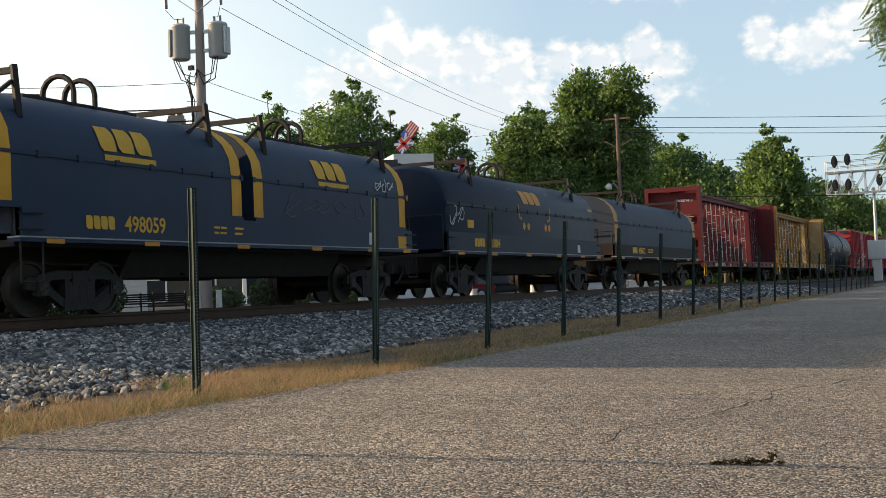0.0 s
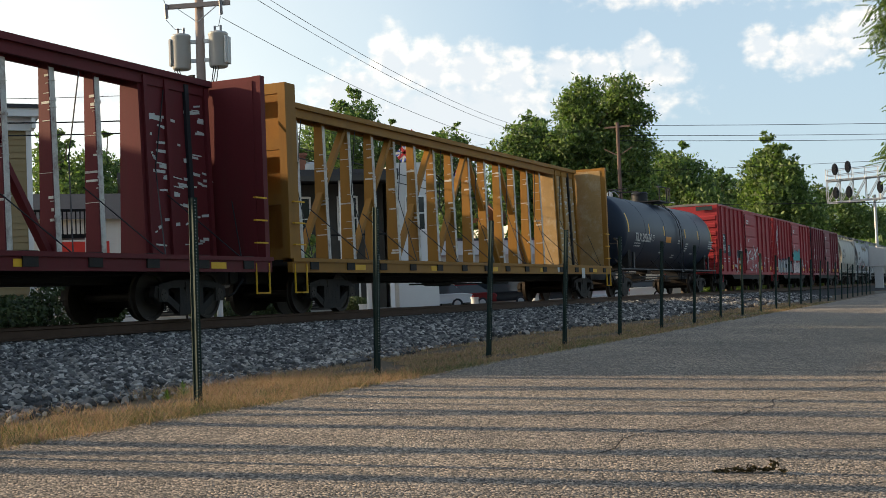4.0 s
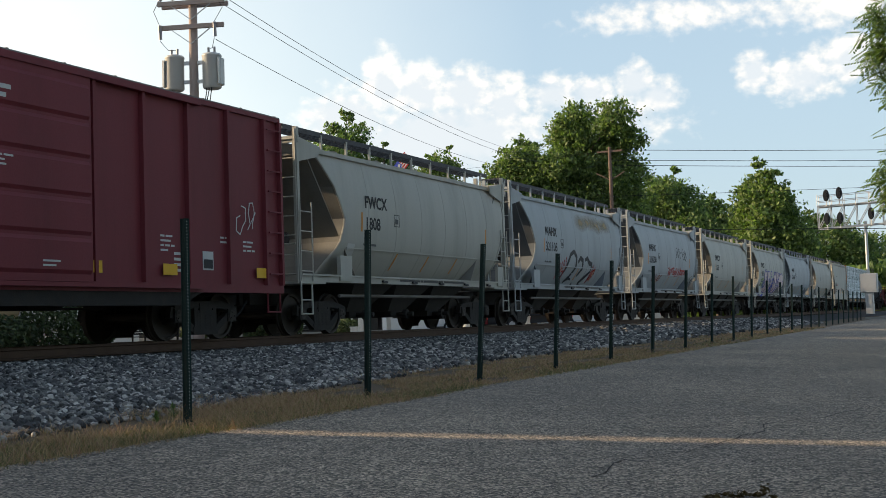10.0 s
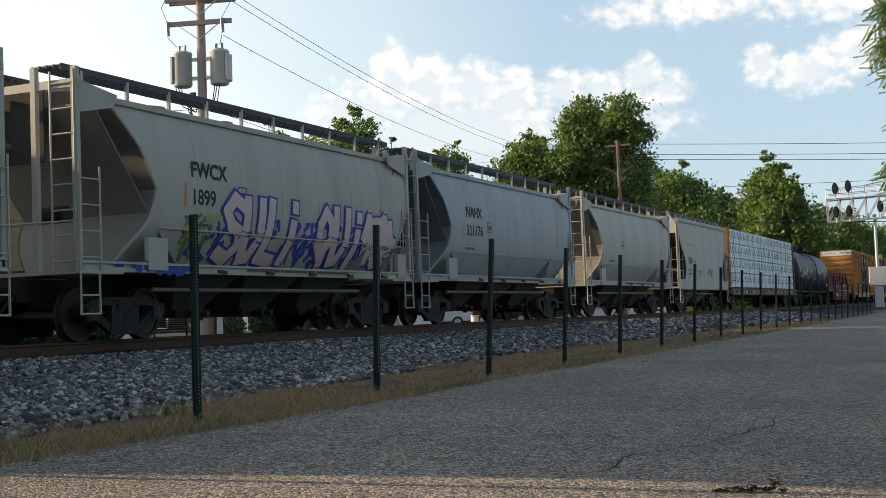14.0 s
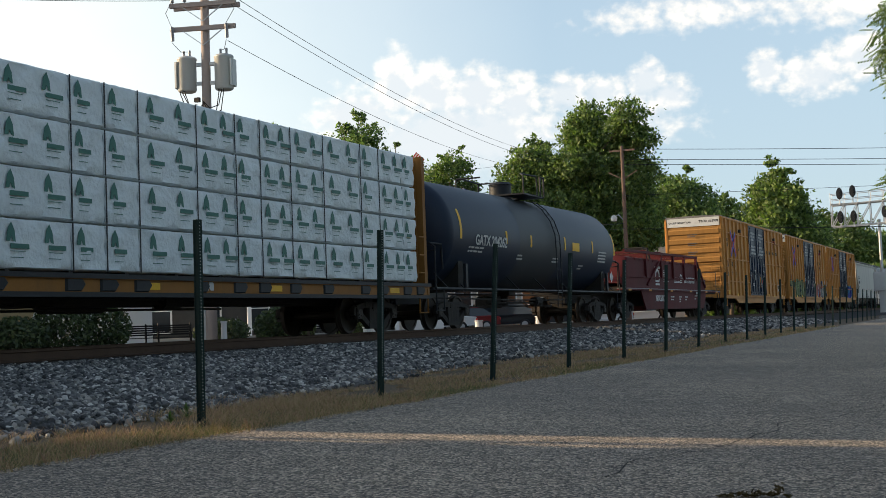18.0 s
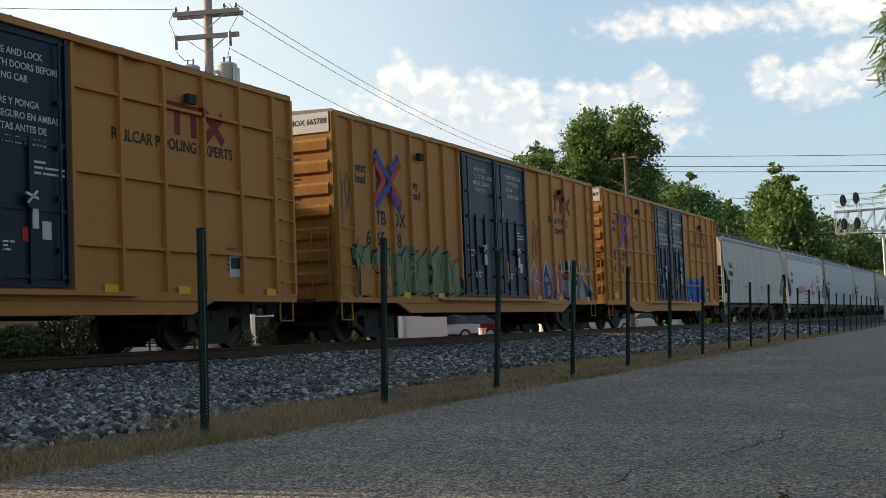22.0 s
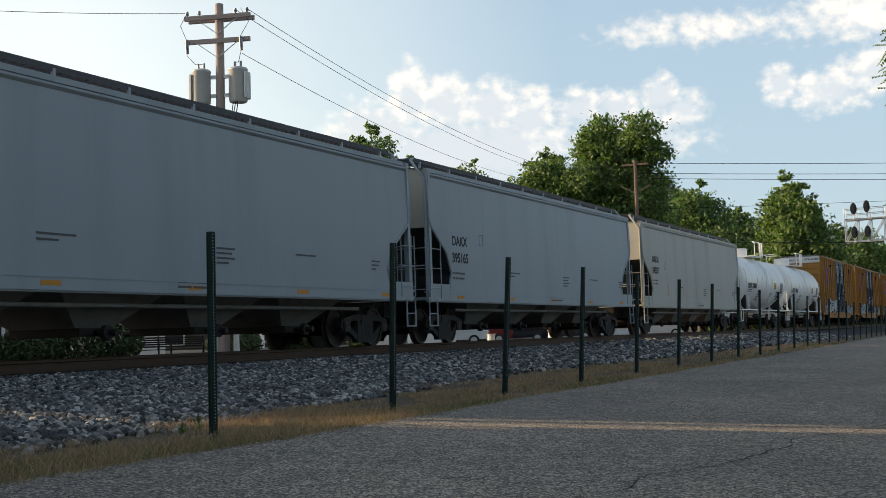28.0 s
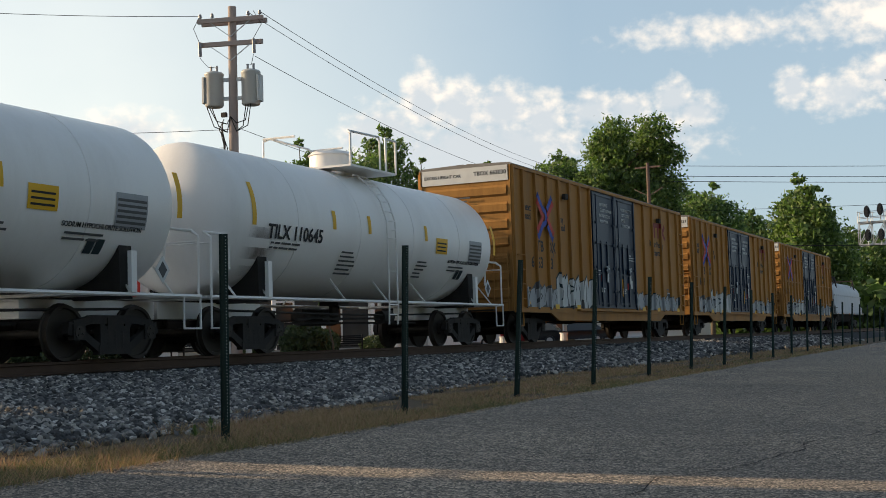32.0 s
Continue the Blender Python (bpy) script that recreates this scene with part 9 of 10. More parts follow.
def overhanging_tree():
    """A near tree whose compound-leaf branches hang in from beyond the lot; its trunk stands outside the view."""
    rng = np.random.default_rng(9)
    t = tagged(new("locust_tree"), "locust tree with hanging feathery green branches over the lot", "tree")
    bx, by = 2.7, 29.0
    t.matrix_basis = pose(bx, by, -0.45)
    bm = B()
    for i in range(5):
        tube(bm, (0.1 * i, 0, i * 2.2), (0.1 * (i + 1), 0.1 * i, (i + 1) * 2.2), 0.32 - i * 0.05, 9, 0.27 - i * 0.05)
    part("trunk", bm, M_BARK, t, smooth=50)
    V, F, k = [], [], 0
    bm = B()
    def sprays(b0):
        nonlocal k
        ang = rng.uniform(0, 6.28)
        ln = rng.uniform(0.28, 0.46)
        d = Vector((math.cos(ang), math.sin(ang), rng.uniform(-1.0, 0.15))).normalized()
        side = d.cross(Vector((0, 0, 1))).normalized()
        for g in range(7):
            p = b0 + d * ln * (g + 1) / 7
            for sg in (-1, 1):
                o = (side * sg + d * 0.5).normalized()
                tip = p + o * 0.1 + Vector((0, 0, -0.03))
                c = (p + tip) / 2
                V.extend((tuple(p), tuple(c + d * 0.026), tuple(tip), tuple(c - d * 0.026)))
                F.append((k, k + 1, k + 2, k + 3))
                k += 4

    # hanging clumps: azimuth, elevation, distance, radius
    clumps = [(-4.0, 12.0, 27, 0.45), (-2.9, 12.3, 28, 0.7), (-3.9, 10.5, 27.5, 0.5), (-2.9, 10.2, 28, 0.75), (-3.0, 8.9, 27, 0.45), (-2.9, 7.6, 27, 0.45), (-3.9, 5.6, 27, 0.45), (-3.1, 5.9, 28, 0.6), (-3.6, 4.75, 27, 0.38), (-2.6, 4.5, 28, 0.55)]
    clumps += [(rng.uniform(-1.4, 9), rng.uniform(5, 17), rng.uniform(25.5, 31), rng.uniform(0.7, 1.1)) for i in range(26)]
    clumps += [(rng.uniform(-2, 10), rng.uniform(17, 21), rng.uniform(26, 32), rng.uniform(0.9, 1.3)) for i in range(12)]
    for az, el, dist, rad in clumps:
        cx, cy = at_angle(az, dist)
        e = Vector((cx - bx, cy - by, 0.8 + 0.45 + dist * math.tan(radians(el))))
        s = Vector((0.3, 0.2, min(max(e.z - 1.0, 2.4), 9.8)))
        mid = (s + e) / 2 + Vector((0, 0, 0.7))
        bm = B()
        tube(bm, s, mid, 0.05, 5, 0.03)
        tube(bm, mid, e, 0.03, 5, 0.008)
        part("limb", bm, M_BARK, t)
        for q in range(int(260 * rad * rad) + 40):
            v = Vector(rng.normal(size=3)).normalized() * rad * rng.random() ** 0.45
            v.z *= 1.15
            sprays(e + v)
        for q in range(14):
            sprays(mid.lerp(e, rng.random()))
    me = bpy.data.meshes.new("leaves")
    me.from_pydata(V, [], F)
    me.materials.append(M_LEAF2)
    tagged(part("foliage", me, None, t), kind="stuff")


overhanging_tree()


# unseen trees added behind the camera: cut skylight, close the lot's open side
for i, (px, py) in enumerate(((19, -14), (21, -4), (23, 6), (25, 17), (28, 28), (31, 40), (33, 54), (35, 68), (15, -24), (4, -28), (-8, -30))):
    # some kept low so glossy car sides mirror open sky
    top = 5.5 if 25 < px < 40 else 14.5
    tree(px, py, -0.45, crown_blobs(60 + i, 12, top, 1.0, 16, 0.55 if top > 9 else 0.4), M_LEAFD, 0.6, 5200, "unseen leafy tree added round the lot to cut skylight", 60 + i, 0.35, limbs=False)


# ---- utility poles and wires ----
POLE = Vector((-21.0, 30.75, 0.2))


def insulator(bm, p, h=0.16):
    x, y, z = p
    tube(bm, (x, y, z), (x, y, z + h), 0.02, 6)
    for k in range(3):
        tube(bm, (x, y, z + 0.05 + k * 0.04), (x, y, z + 0.075 + k * 0.04), 0.055 - k * 0.008, 8)


def utility_pole():
    p = tagged(new("utility_pole"), "weathered wooden utility pole with two crossarms and two transformers", "utility pole")
    p.matrix_basis = Matrix.Translation(POLE) @ pose(0, 0, 0, 0, 0.3, 0)
    H = 10.45
    bm = B()
    tube(bm, (0, 0, -0.5), (0, 0, H), 0.17, 14, 0.12)
    part("pole", bm, M_POLE, p, smooth=50)
    # the arms run across the line of the wires
    d = Vector((math.cos(radians(14)), math.sin(radians(14)), 0))
    n = Vector((-d.y, d.x, 0))
    for z, half, off in ((H - 0.42, 1.0, -0.17), (H - 1.12, 0.98, -0.17), (H - 0.42, 1.0, 0.17)):
        bm = B()
        c = n * off
        bar(bm, c - d * half + Vector((0, 0, z)), c + d * half + Vector((0, 0, z)), 0.10, 0.13)
        part("crossarm", bm, M_POLE, p)
    for z in (H - 0.42, H - 1.12):
        for s in (-1, 1):
            bm = B()
            bar(bm, n * -0.2 + d * s * 0.62 + Vector((0, 0, z - 0.05)), n * -0.18 + Vector((0, 0, z - 0.5)), 0.03, 0.02)
            part("arm_brace", bm, M_GALV, p)
    M_INS = mat("grey_porcelain", (0.28, 0.27, 0.28), 0.35, 0, 3, 0.15, 20, 0)
    for f in (-0.92, -0.55, 0.55, 0.9):
        bm = B()
        insulator(bm, d * f + n * -0.17 + Vector((0, 0, H - 0.36)))
        part("insulator", bm, M_INS, p)
    for f in (-0.92, 0.72):
        bm = B()
        a = d * f + n * -0.26 + Vector((0, 0, H - 1.05))
        tube(bm, a, a + Vector((0.02, 0, -0.42)), 0.035, 8)
        tube(bm, a + Vector((0.05, 0, 0)), a + Vector((0.07, 0, -0.42)), 0.02, 6)
        part("fuse_cutout", bm, M_INS, p)
    M_TR = mat("transformer_grey", (0.50, 0.50, 0.48), 0.45, 0.2, 2, 0.08, 20, 0.03, 0.2, (0.3, 0.28, 0.25))
    for s in (-1, 1):
        c = d * s * 0.56 + n * -0.05
        bm = B()
        rings = [(0.0, 0.20), (0.02, 0.245), (0.06, 0.27), (0.92, 0.27), (0.94, 0.285), (0.98, 0.285), (1.02, 0.25), (1.06, 0.12)]
        z0 = H - 2.95
        loft(bm, [[(c.x + r * math.cos(2 * math.pi * i / 20), c.y + r * math.sin(2 * math.pi * i / 20), z0 + z) for i in range(20)] for z, r in rings])
        tr = part("transformer", bm, M_TR, p, "light grey can transformer", smooth=40)
        bm = B()
        for a in range(5):
            an = math.pi + s * 0.0 + (a - 2) * 0.28 + (0 if s < 0 else math.pi) + 0.3
            q = c + Vector((math.cos(an), math.sin(an), 0)) * 0.31
            bar(bm, (q.x, q.y, z0 + 0.12), (q.x, q.y, z0 + 0.88), 0.05, 0.09)
        split("cooling_fin", bm, M_TR, tr)
        bm = B()
        for e in (-0.1, 0.1):
            tube(bm, (c.x + e, c.y, z0 + 1.0), (c.x + e, c.y, z0 + 1.22), 0.035, 8)
        part("bushing", bm, M_INS, tr)
        bm = B()
        bar(bm, (c.x * 0.5, c.y * 0.5, z0 + 0.25), (0, 0, z0 + 0.25), 0.08, 0.1)
        bar(bm, (c.x * 0.5, c.y * 0.5, z0 + 0.8), (0, 0, z0 + 0.8), 0.08, 0.1)
        split("mounting_bracket", bm, M_GALV, tr)
        bm = B()
        for e in (0.0, 0.08, -0.08):
            pts = [Vector((c.x + e, c.y - 0.22, z0 + 0.75)), Vector((c.x * 1.05 + e, c.y - 0.2, z0 - 0.05)), Vector((c.x * 0.75 + e, c.y - 0.1, z0 - 0.42 - abs(e) * 2)), Vector((c.x * 0.3, -0.1, z0 - 0.5 - abs(e) * 3)), Vector((0.0, -0.16, z0 - 0.3))]
            pipe(bm, pts, 0.014, 5)
        part("drop_cable", bm, M_WIRE, tr)
    bm = B()
    for i in range(5):
        a = i * 0.07
        pts = [Vector((-0.25 - a * 0.4, -0.12, H - 3.3 - a)), Vector((-0.42 + a, -0.12, H - 3.6 - a * 2)), Vector((-0.24, -0.14, H - 3.9 - a * 3)), Vector((-0.18, -0.14, H - 4.6 - a))]
        pipe(bm, pts, 0.014, 5)
    box(bm, -0.30, -0.14, -0.2, -0.1, H - 3.25, H - 3.12)
    part("cable_bundle", bm, M_WIRE, p)
    bm = B()
    tube(bm, (-0.17, -0.08, -0.4), (-0.15, -0.08, H - 4.3), 0.05, 8)
    part("riser_conduit", bm, M_GALV, p)
    bm = B()
    for f, dz in ((-0.92, 0.0), (0.72, 0.0)):
        a = d * f + n * -0.24 + Vector((0, 0, H - 1.5))
        b = d * (0.5 if f > 0 else -0.5) + Vector((0, 0, H - 1.75))
        pipe(bm, [a, (a + b) / 2 + Vector((0, 0, -0.14)), b], 0.008, 4)
        a = d * (f * 0.98) + n * -0.17 + Vector((0, 0, H - 0.2))
        b = d * f + n * -0.26 + Vector((0, 0, H - 1.05))
        pipe(bm, [a, (a + b) / 2 - d * (0.2 if f < 0 else -0.25), b], 0.008, 4)
    part("jumper_wire", bm, M_WIRE, p)
    return d, n, H


ARM_D, ARM_N, POLE_H = utility_pole()


def wire(name, a, b, sag, r=0.009, label="black overhead utility wire"):
    a, b = Vector(a), Vector(b)
    bm = B()
    pts = [a.lerp(b, i / 24) - Vector((0, 0, sag * 4 * (i / 24) * (1 - i / 24))) for i in range(25)]
    pipe(bm, pts, r, 4)
    tagged(part(name, bm, M_WIRE), label, "wire", "overhead wires")


P2X, P2Y = at_angle(-15.82, 88)
POLE2 = Vector((P2X, P2Y, 0.1))


M_POLE2 = mat("dark_pole_wood", (0.15, 0.105, 0.085), 0.85, 0, 3, 0.3, 60, 0.4, streak=True)


def street_pole():
    p = tagged(new("utility_pole"), "far wooden utility pole with a street lamp arm", "utility pole")
    p.matrix_basis = Matrix.Translation(POLE2)
    H = 12.3
    bm = B()
    tube(bm, (0, 0, -0.3), (0, 0, H), 0.17, 10, 0.11)
    part("pole", bm, M_POLE2, p)
    for z, w in ((H - 0.3, 0.9),):
        bm = B()
        bar(bm, (-w, 0, z), (w, 0, z), 0.1, 0.12)
        part("crossarm", bm, M_POLE2, p)
    for s in (-1, 1):
        bm = B()
        bar(bm, (0, 0, H - 2.3), (s * 1.0, 0, H - 1.75), 0.06, 0.06)
        part("arm_brace", bm, M_POLE2, p)
    bm = B()
    pipe(bm, [(0, 0, H - 5.2), (-0.4, -0.1, H - 4.7), (-0.65, -0.15, H - 4.8)], 0.04, 6)
    lamp = part("lamp_arm", bm, M_GALV, p)
    bm = B()
    rings = [(0.0, 0.05), (0.05, 0.2), (0.25, 0.24), (0.4, 0.14), (0.45, 0.03)]
    loft(bm, [[(-0.72 + r * math.cos(i * 0.524), -0.15 + r * math.sin(i * 0.524), H - 5.15 + z) for i in range(12)] for z, r in rings])
    part("lamp_globe", bm, M_WHITE, lamp, "pale unlit lamp globe", smooth=60)
    return H


H2 = street_pole()
top1 = POLE + Vector((0, 0, POLE_H - 0.2))
# spans along the street to a pole that the broad tree hides
hx, hy = at_angle(-19.2, 84)
for f, dz in ((0.9, 11.4), (0.55, 11.1)):
    wire("overhead_wire", POLE + ARM_D * f + Vector((0, 0, POLE_H - 0.2)), (hx + 0.5 * f, hy, dz), 0.75)
wire("overhead_wire", POLE + ARM_D * 0.72 + Vector((0, 0, POLE_H - 1.5)), (hx - 0.9, hy, 10.7), 0.7)
a = POLE + ARM_D * -0.92 + Vector((0, 0, POLE_H - 0.2))
wire("overhead_wire", a, a + Vector((-16.0, -13.0, 1.1)), 0.5)
b = POLE + Vector((0, 0, POLE_H - 3.6))
wire("overhead_wire", b, b + Vector((-14.5, -12.5, 0.3)), 0.4)
wire("service_cable", b + Vector((0, 0, 0.1)), POLE + Vector((2, 26, 6.0)), 0.5, 0.008)
b = POLE + Vector((0, 0, 6.1))
for dz in (0.0, -0.35):
    wire("telephone_cable", b + Vector((-0.1, 0, dz)), b + Vector((-15, -12.5, dz + 0.5)), 0.35, 0.022)
    wire("telephone_cable", b + Vector((0, 0, dz)), POLE2 + Vector((0, 0, 7.0 + dz)), 0.9, 0.02)
for i, dz in enumerate((-0.2, -0.9, -1.25)):
    wire("overhead_wire", POLE2 + Vector((0, 0, H2 + dz)), POLE2 + Vector((62, 38 + 2 * i, 0.4 + H2 + dz)), 0.5, 0.022)
wire("overhead_wire", POLE2 + Vector((0, 0, 8.9)), POLE2 + Vector((62, 20, 9.6)), 0.4, 0.016)
wire("signal_cable", POLE2 + Vector((0, 0, 6.6)), POLE2 + Vector((75, 20, 4.4)), 0.25, 0.03)
wire("overhead_wire", POLE2 + Vector((-0.6, 0, H2 - 0.25)), (-52.0, 60.0, 9.2), 0.6)
wire("overhead_wire", POLE2 + Vector((-0.6, 0, H2 - 1.2)), (-52.0, 58.0, 7.8), 0.6)


# ---- signal bridge ----
def signal_bridge():
    g = tagged(new("signal_gantry"), "galvanised cantilever signal gantry with four black signal heads", "signal gantry")
    g.matrix_basis = pose(-10.85, 122, 0.3)
    bm = B()
    tube(bm, (0, 0, 0), (0, 0, 8.4), 0.15, 12, 0.13)
    tube(bm, (0, 0, 0), (0, 0, 0.5), 0.3, 12, 0.22)
    part("mast", bm, M_GALV, g, smooth=40)
    zb, zt = 7.9, 9.9
    x0, x1 = -4.1, 5.0
    for z in (zb, zt):
        for y in (-0.55, 0.55):
            bm = B()
            bar(bm, (x0, y, z), (x1, y, z + 0.25), 0.13, 0.13)
            part("truss_chord", bm, M_GALV, g)
    for i in range(8):
        xa, xb = x0 + (x1 - x0) * i / 8, x0 + (x1 - x0) * (i + 1) / 8
        for y in (-0.55, 0.55):
            bm = B()
            bar(bm, (xa, y, zb), (xb, y, zt), 0.07, 0.07)
            bar(bm, (xa, y, zb), (xa, y, zt), 0.07, 0.07)
            part("truss_web", bm, M_GALV, g)
    bm = B()
    for z in (zt + 0.5, zt + 1.0):
        for y in (-0.7, 0.7):
            pipe(bm, [(x0, y, z), (x1, y, z + 0.25)], 0.03, 5)
    for i in range(9):
        x = x0 + (x1 - x0) * i / 8
        for y in (-0.7, 0.7):
            pipe(bm, [(x, y, zt), (x, y, zt + 1.1)], 0.03, 5)
    part("walkway_railing", bm, M_GALV, g)
    boxes("walkway", M_GALV, g, [(x0, x1, -0.65, 0.65, zt + 0.08, zt + 0.13)])
    for x, z in ((-3.25, zt + 1.0), (-2.1, zt + 1.15), (-3.25, zb + 0.85), (-2.1, zb + 0.85), (0.6, zb + 1.1)):
        bm = B()
        pts = [(0.28 * math.sin(2 * math.pi * i / 20), 0.55 * math.cos(2 * math.pi * i / 20)) for i in range(20)]
        loft(bm, [[(x + p, y, z + q) for p, q in pts] for y in (-0.86, -0.82)])
        head = part("signal_head", bm, M_BLACK, g, "black oval signal head")
        bm = B()
        for dz in (-0.28, 0.0, 0.28):
            tube(bm, (x, -0.86, z + dz), (x, -1.08, z + dz), 0.12, 10)
        part("lamp_hood", bm, M_BLACK, head)
        bm = B()
        tube(bm, (x, -0.7, z - 1.0), (x, -0.7, z + 0.4), 0.05, 8)
        part("head_stem", bm, M_GALV, head)
    c = tagged(new("signal_cabinet"), "light grey steel trackside signal cabinet", "signal cabinet")
    c.matrix_basis = pose(-10.6, 119.5, 0.25)
    bm = B()
    box(bm, -0.75, 0.75, -0.45, 0.45, 1.9, 3.6)
    part("cabinet", bm, M_GALV, c, bevel=0.04)
    bm = B()
    box(bm, -0.35, 0.35, -0.3, 0.3, 0, 1.9)
    part("pedestal", bm, M_GALV, c)
    boxes("cabinet_door", M_GALV, c, [(-0.62, 0.62, -0.475, -0.455, 2.05, 3.45)])


signal_bridge()


# ---- the street behind the train ----
M_SIDEY = mat("tan_clapboard", (0.30, 0.225, 0.12), 0.7, 0, 1.5, 0.12, 25, 0.1)
M_SIDEW = mat("white_clapboard", (0.62, 0.62, 0.60), 0.7, 0, 1.5, 0.1, 25, 0.1)
M_TRIMW = mat("white_trim", (0.72, 0.72, 0.70), 0.6, 0, 2, 0.06, 25, 0.05)
M_BEIGE = mat("beige_render", (0.46, 0.42, 0.35), 0.85, 0, 1.2, 0.12, 25, 0.2)
M_ROOFD = mat("dark_roof_felt", (0.06, 0.06, 0.065), 0.85, 0, 2, 0.25, 30, 0.3)
M_ROOFB = mat("brown_shingles", (0.20, 0.10, 0.07), 0.85, 0, 2, 0.3, 12, 0.5)
M_GLASS = mat("dark_window_glass", (0.03, 0.035, 0.04), 0.08, 0, 1, 0.2, 10, 0, spec=0.6)
M_BRICKM = mat("red_brick", (0.26, 0.11, 0.075), 0.85, 0, 6, 0.3, 30, 0.4)
M_STONEC = mat("pale_chimney_stone", (0.26, 0.24, 0.21), 0.85, 0, 4, 0.25, 30, 0.4)
M_REDB = mat("red_banner", (0.55, 0.05, 0.04), 0.6, 0, 2, 0.15, 25, 0.05)
M_CONC = mat("pale_concrete", (0.27, 0.26, 0.24), 0.9, 0, 1.2, 0.15, 30, 0.25)
M_IRON = mat("black_iron", (0.015, 0.015, 0.016), 0.5, 0.5, 4, 0.2, 30, 0.05)
M_ROAD = mat("grey_road", (0.20, 0.19, 0.18), 0.9, 0, 0.6, 0.2, 40, 0.3)

bm = B()
for a, b in (((-24.0, -40), (-80, 140)),):
    v = [bm.verts.new(p) for p in ((-80, -40, 0.19), (-23.0, -40, 0.19), (-23.0, 118, 0.19), (-80, 118, 0.19))]
    bm.faces.new(v)
tagged(part("pavement", bm, M_CONC), "pale concrete forecourt beyond the track", "pavement", kind="structure")
bm = B()
v = [bm.verts.new(p) for p in ((-9.2, 99, 0.005), (-6.0, 99, 0.0), (0, 99, -0.235), (6, 99, -0.40), (45, 99, -0.48))]
q = [bm.verts.new((p.co.x, 118, p.co.z + 0.06)) for p in v]
for i in range(4):
    bm.faces.new((v[i], v[i + 1], q[i + 1], q[i]))
tagged(part("road", bm, M_ROAD), "grey road that crosses the railway", "road", kind="structure")
bm = B()
box(bm, -9.0, 12, 97.2, 97.6, -0.5, 0.12)
tagged(part("kerb", bm, M_CONC, bevel=0.02), "pale concrete kerb at the road", "kerb", kind="structure")
boxes_red = boxes("painted_barrier", M_REDB, None, [(-6.6, -2.5, 103, 103.5, -0.2, 0.42)])
tagged(boxes_red, "low red-painted kerb block by the crossing", "kerb block")


def house(name, label, ax, ay, bx, by):
    """A building whose front runs from (ax, ay) to (bx, by); local x runs along it, y away from the track."""
    h = tagged(new(name), label, "building")
    d = Vector((bx - ax, by - ay, 0))
    h.matrix_basis = Matrix.Translation((ax, ay, 0.18)) @ pose(0, 0, 0, 0, 0, math.degrees(math.atan2(d.y, d.x)))
    return h, d.length


def clapboard(parent, x0, x1, y, z0, z1, material, pitch=0.16):
    """Overlapping boards on a front wall, each its own board."""
    n = int((z1 - z0) / pitch)
    bm = B()
    loft(bm, [[(x, y - 0.03, 0), (x, y - 0.005, pitch), (x, y, pitch), (x, y, 0)] for x in (x0, x1)])
    me = finish(bm)
    me.materials.append(material)
    for i in range(n):
        part("board", me, None, parent, m=pose(0, 0, z0 + i * pitch))


def sash(parent, x0, x1, y, z0, z1):
    w = part("window", (lambda m: (box(m, x0, x1, y - 0.03, y, z0, z1), m)[1])(B()), M_GLASS, parent)
    each("window_frame", M_TRIMW, w, [(x0 - 0.1, x0, y - 0.08, y, z0 - 0.1, z1 + 0.1), (x1, x1 + 0.1, y - 0.08, y, z0 - 0.1, z1 + 0.1), (x0, x1, y - 0.08, y, z1, z1 + 0.12), (x0, x1, y - 0.1, y, z0 - 0.12, z0), (x0, x1, y - 0.05, y, (z0 + z1) / 2 - 0.03, (z0 + z1) / 2 + 0.03)])


def gable_roof(parent, x0, x1, y0, y1, z, rise, material, along="x"):
    bm = B()
    if along == "x":
        m = (y0 + y1) / 2
        loft(bm, [[(x, y0 - 0.4, z - 0.1), (x, m, z + rise), (x, y1 + 0.4, z - 0.1), (x, m, z + rise - 0.15)] for x in (x0 - 0.3, x1 + 0.3)])
    else:
        m = (x0 + x1) / 2
        loft(bm, [[(x0 - 0.4, y, z - 0.1), (m, y, z + rise), (x1 + 0.4, y, z - 0.1), (m, y, z + rise - 0.15)] for y in (y0 - 0.3, y1 + 0.3)])
    return part("roof", bm, material, parent)


def tan_house():
    h, L = house("house", "tan clapboard two-storey house with white trim", -37.0, 20.5, -27.5, 31.0)
    each("wall", M_SIDEY, h, [(0, L, 0.03, 9.0, 0, 6.9)])
    clapboard(h, 0, L - 0.12, 0.03, 0.3, 6.5, M_SIDEY, 0.2)
    each("corner_board", M_TRIMW, h, [(L - 0.14, L + 0.02, -0.02, 0.2, 0, 6.6), (-0.02, 0.14, -0.02, 0.2, 0, 6.6)])
    each("cornice", M_TRIMW, h, [(-0.4, L + 0.4, -0.45, 0.1, 6.75, 7.0), (-0.1, L + 0.1, -0.12, 0.05, 6.35, 6.75)])
    each("cornice_bracket", M_TRIMW, h, [(L * i / 8, L * i / 8 + 0.12, -0.38, -0.1, 6.4, 6.75) for i in range(9)])
    each("roof", M_ROOFD, h, [(-0.45, L + 0.45, -0.5, 9.3, 7.0, 7.12)])
    for x in (L - 2.5, L - 6.5, L - 10.5):
        sash(h, x, x + 1.0, -0.01, 4.0, 5.9)
        sash(h, x, x + 1.0, -0.01, 0.9, 2.8)


tan_house()


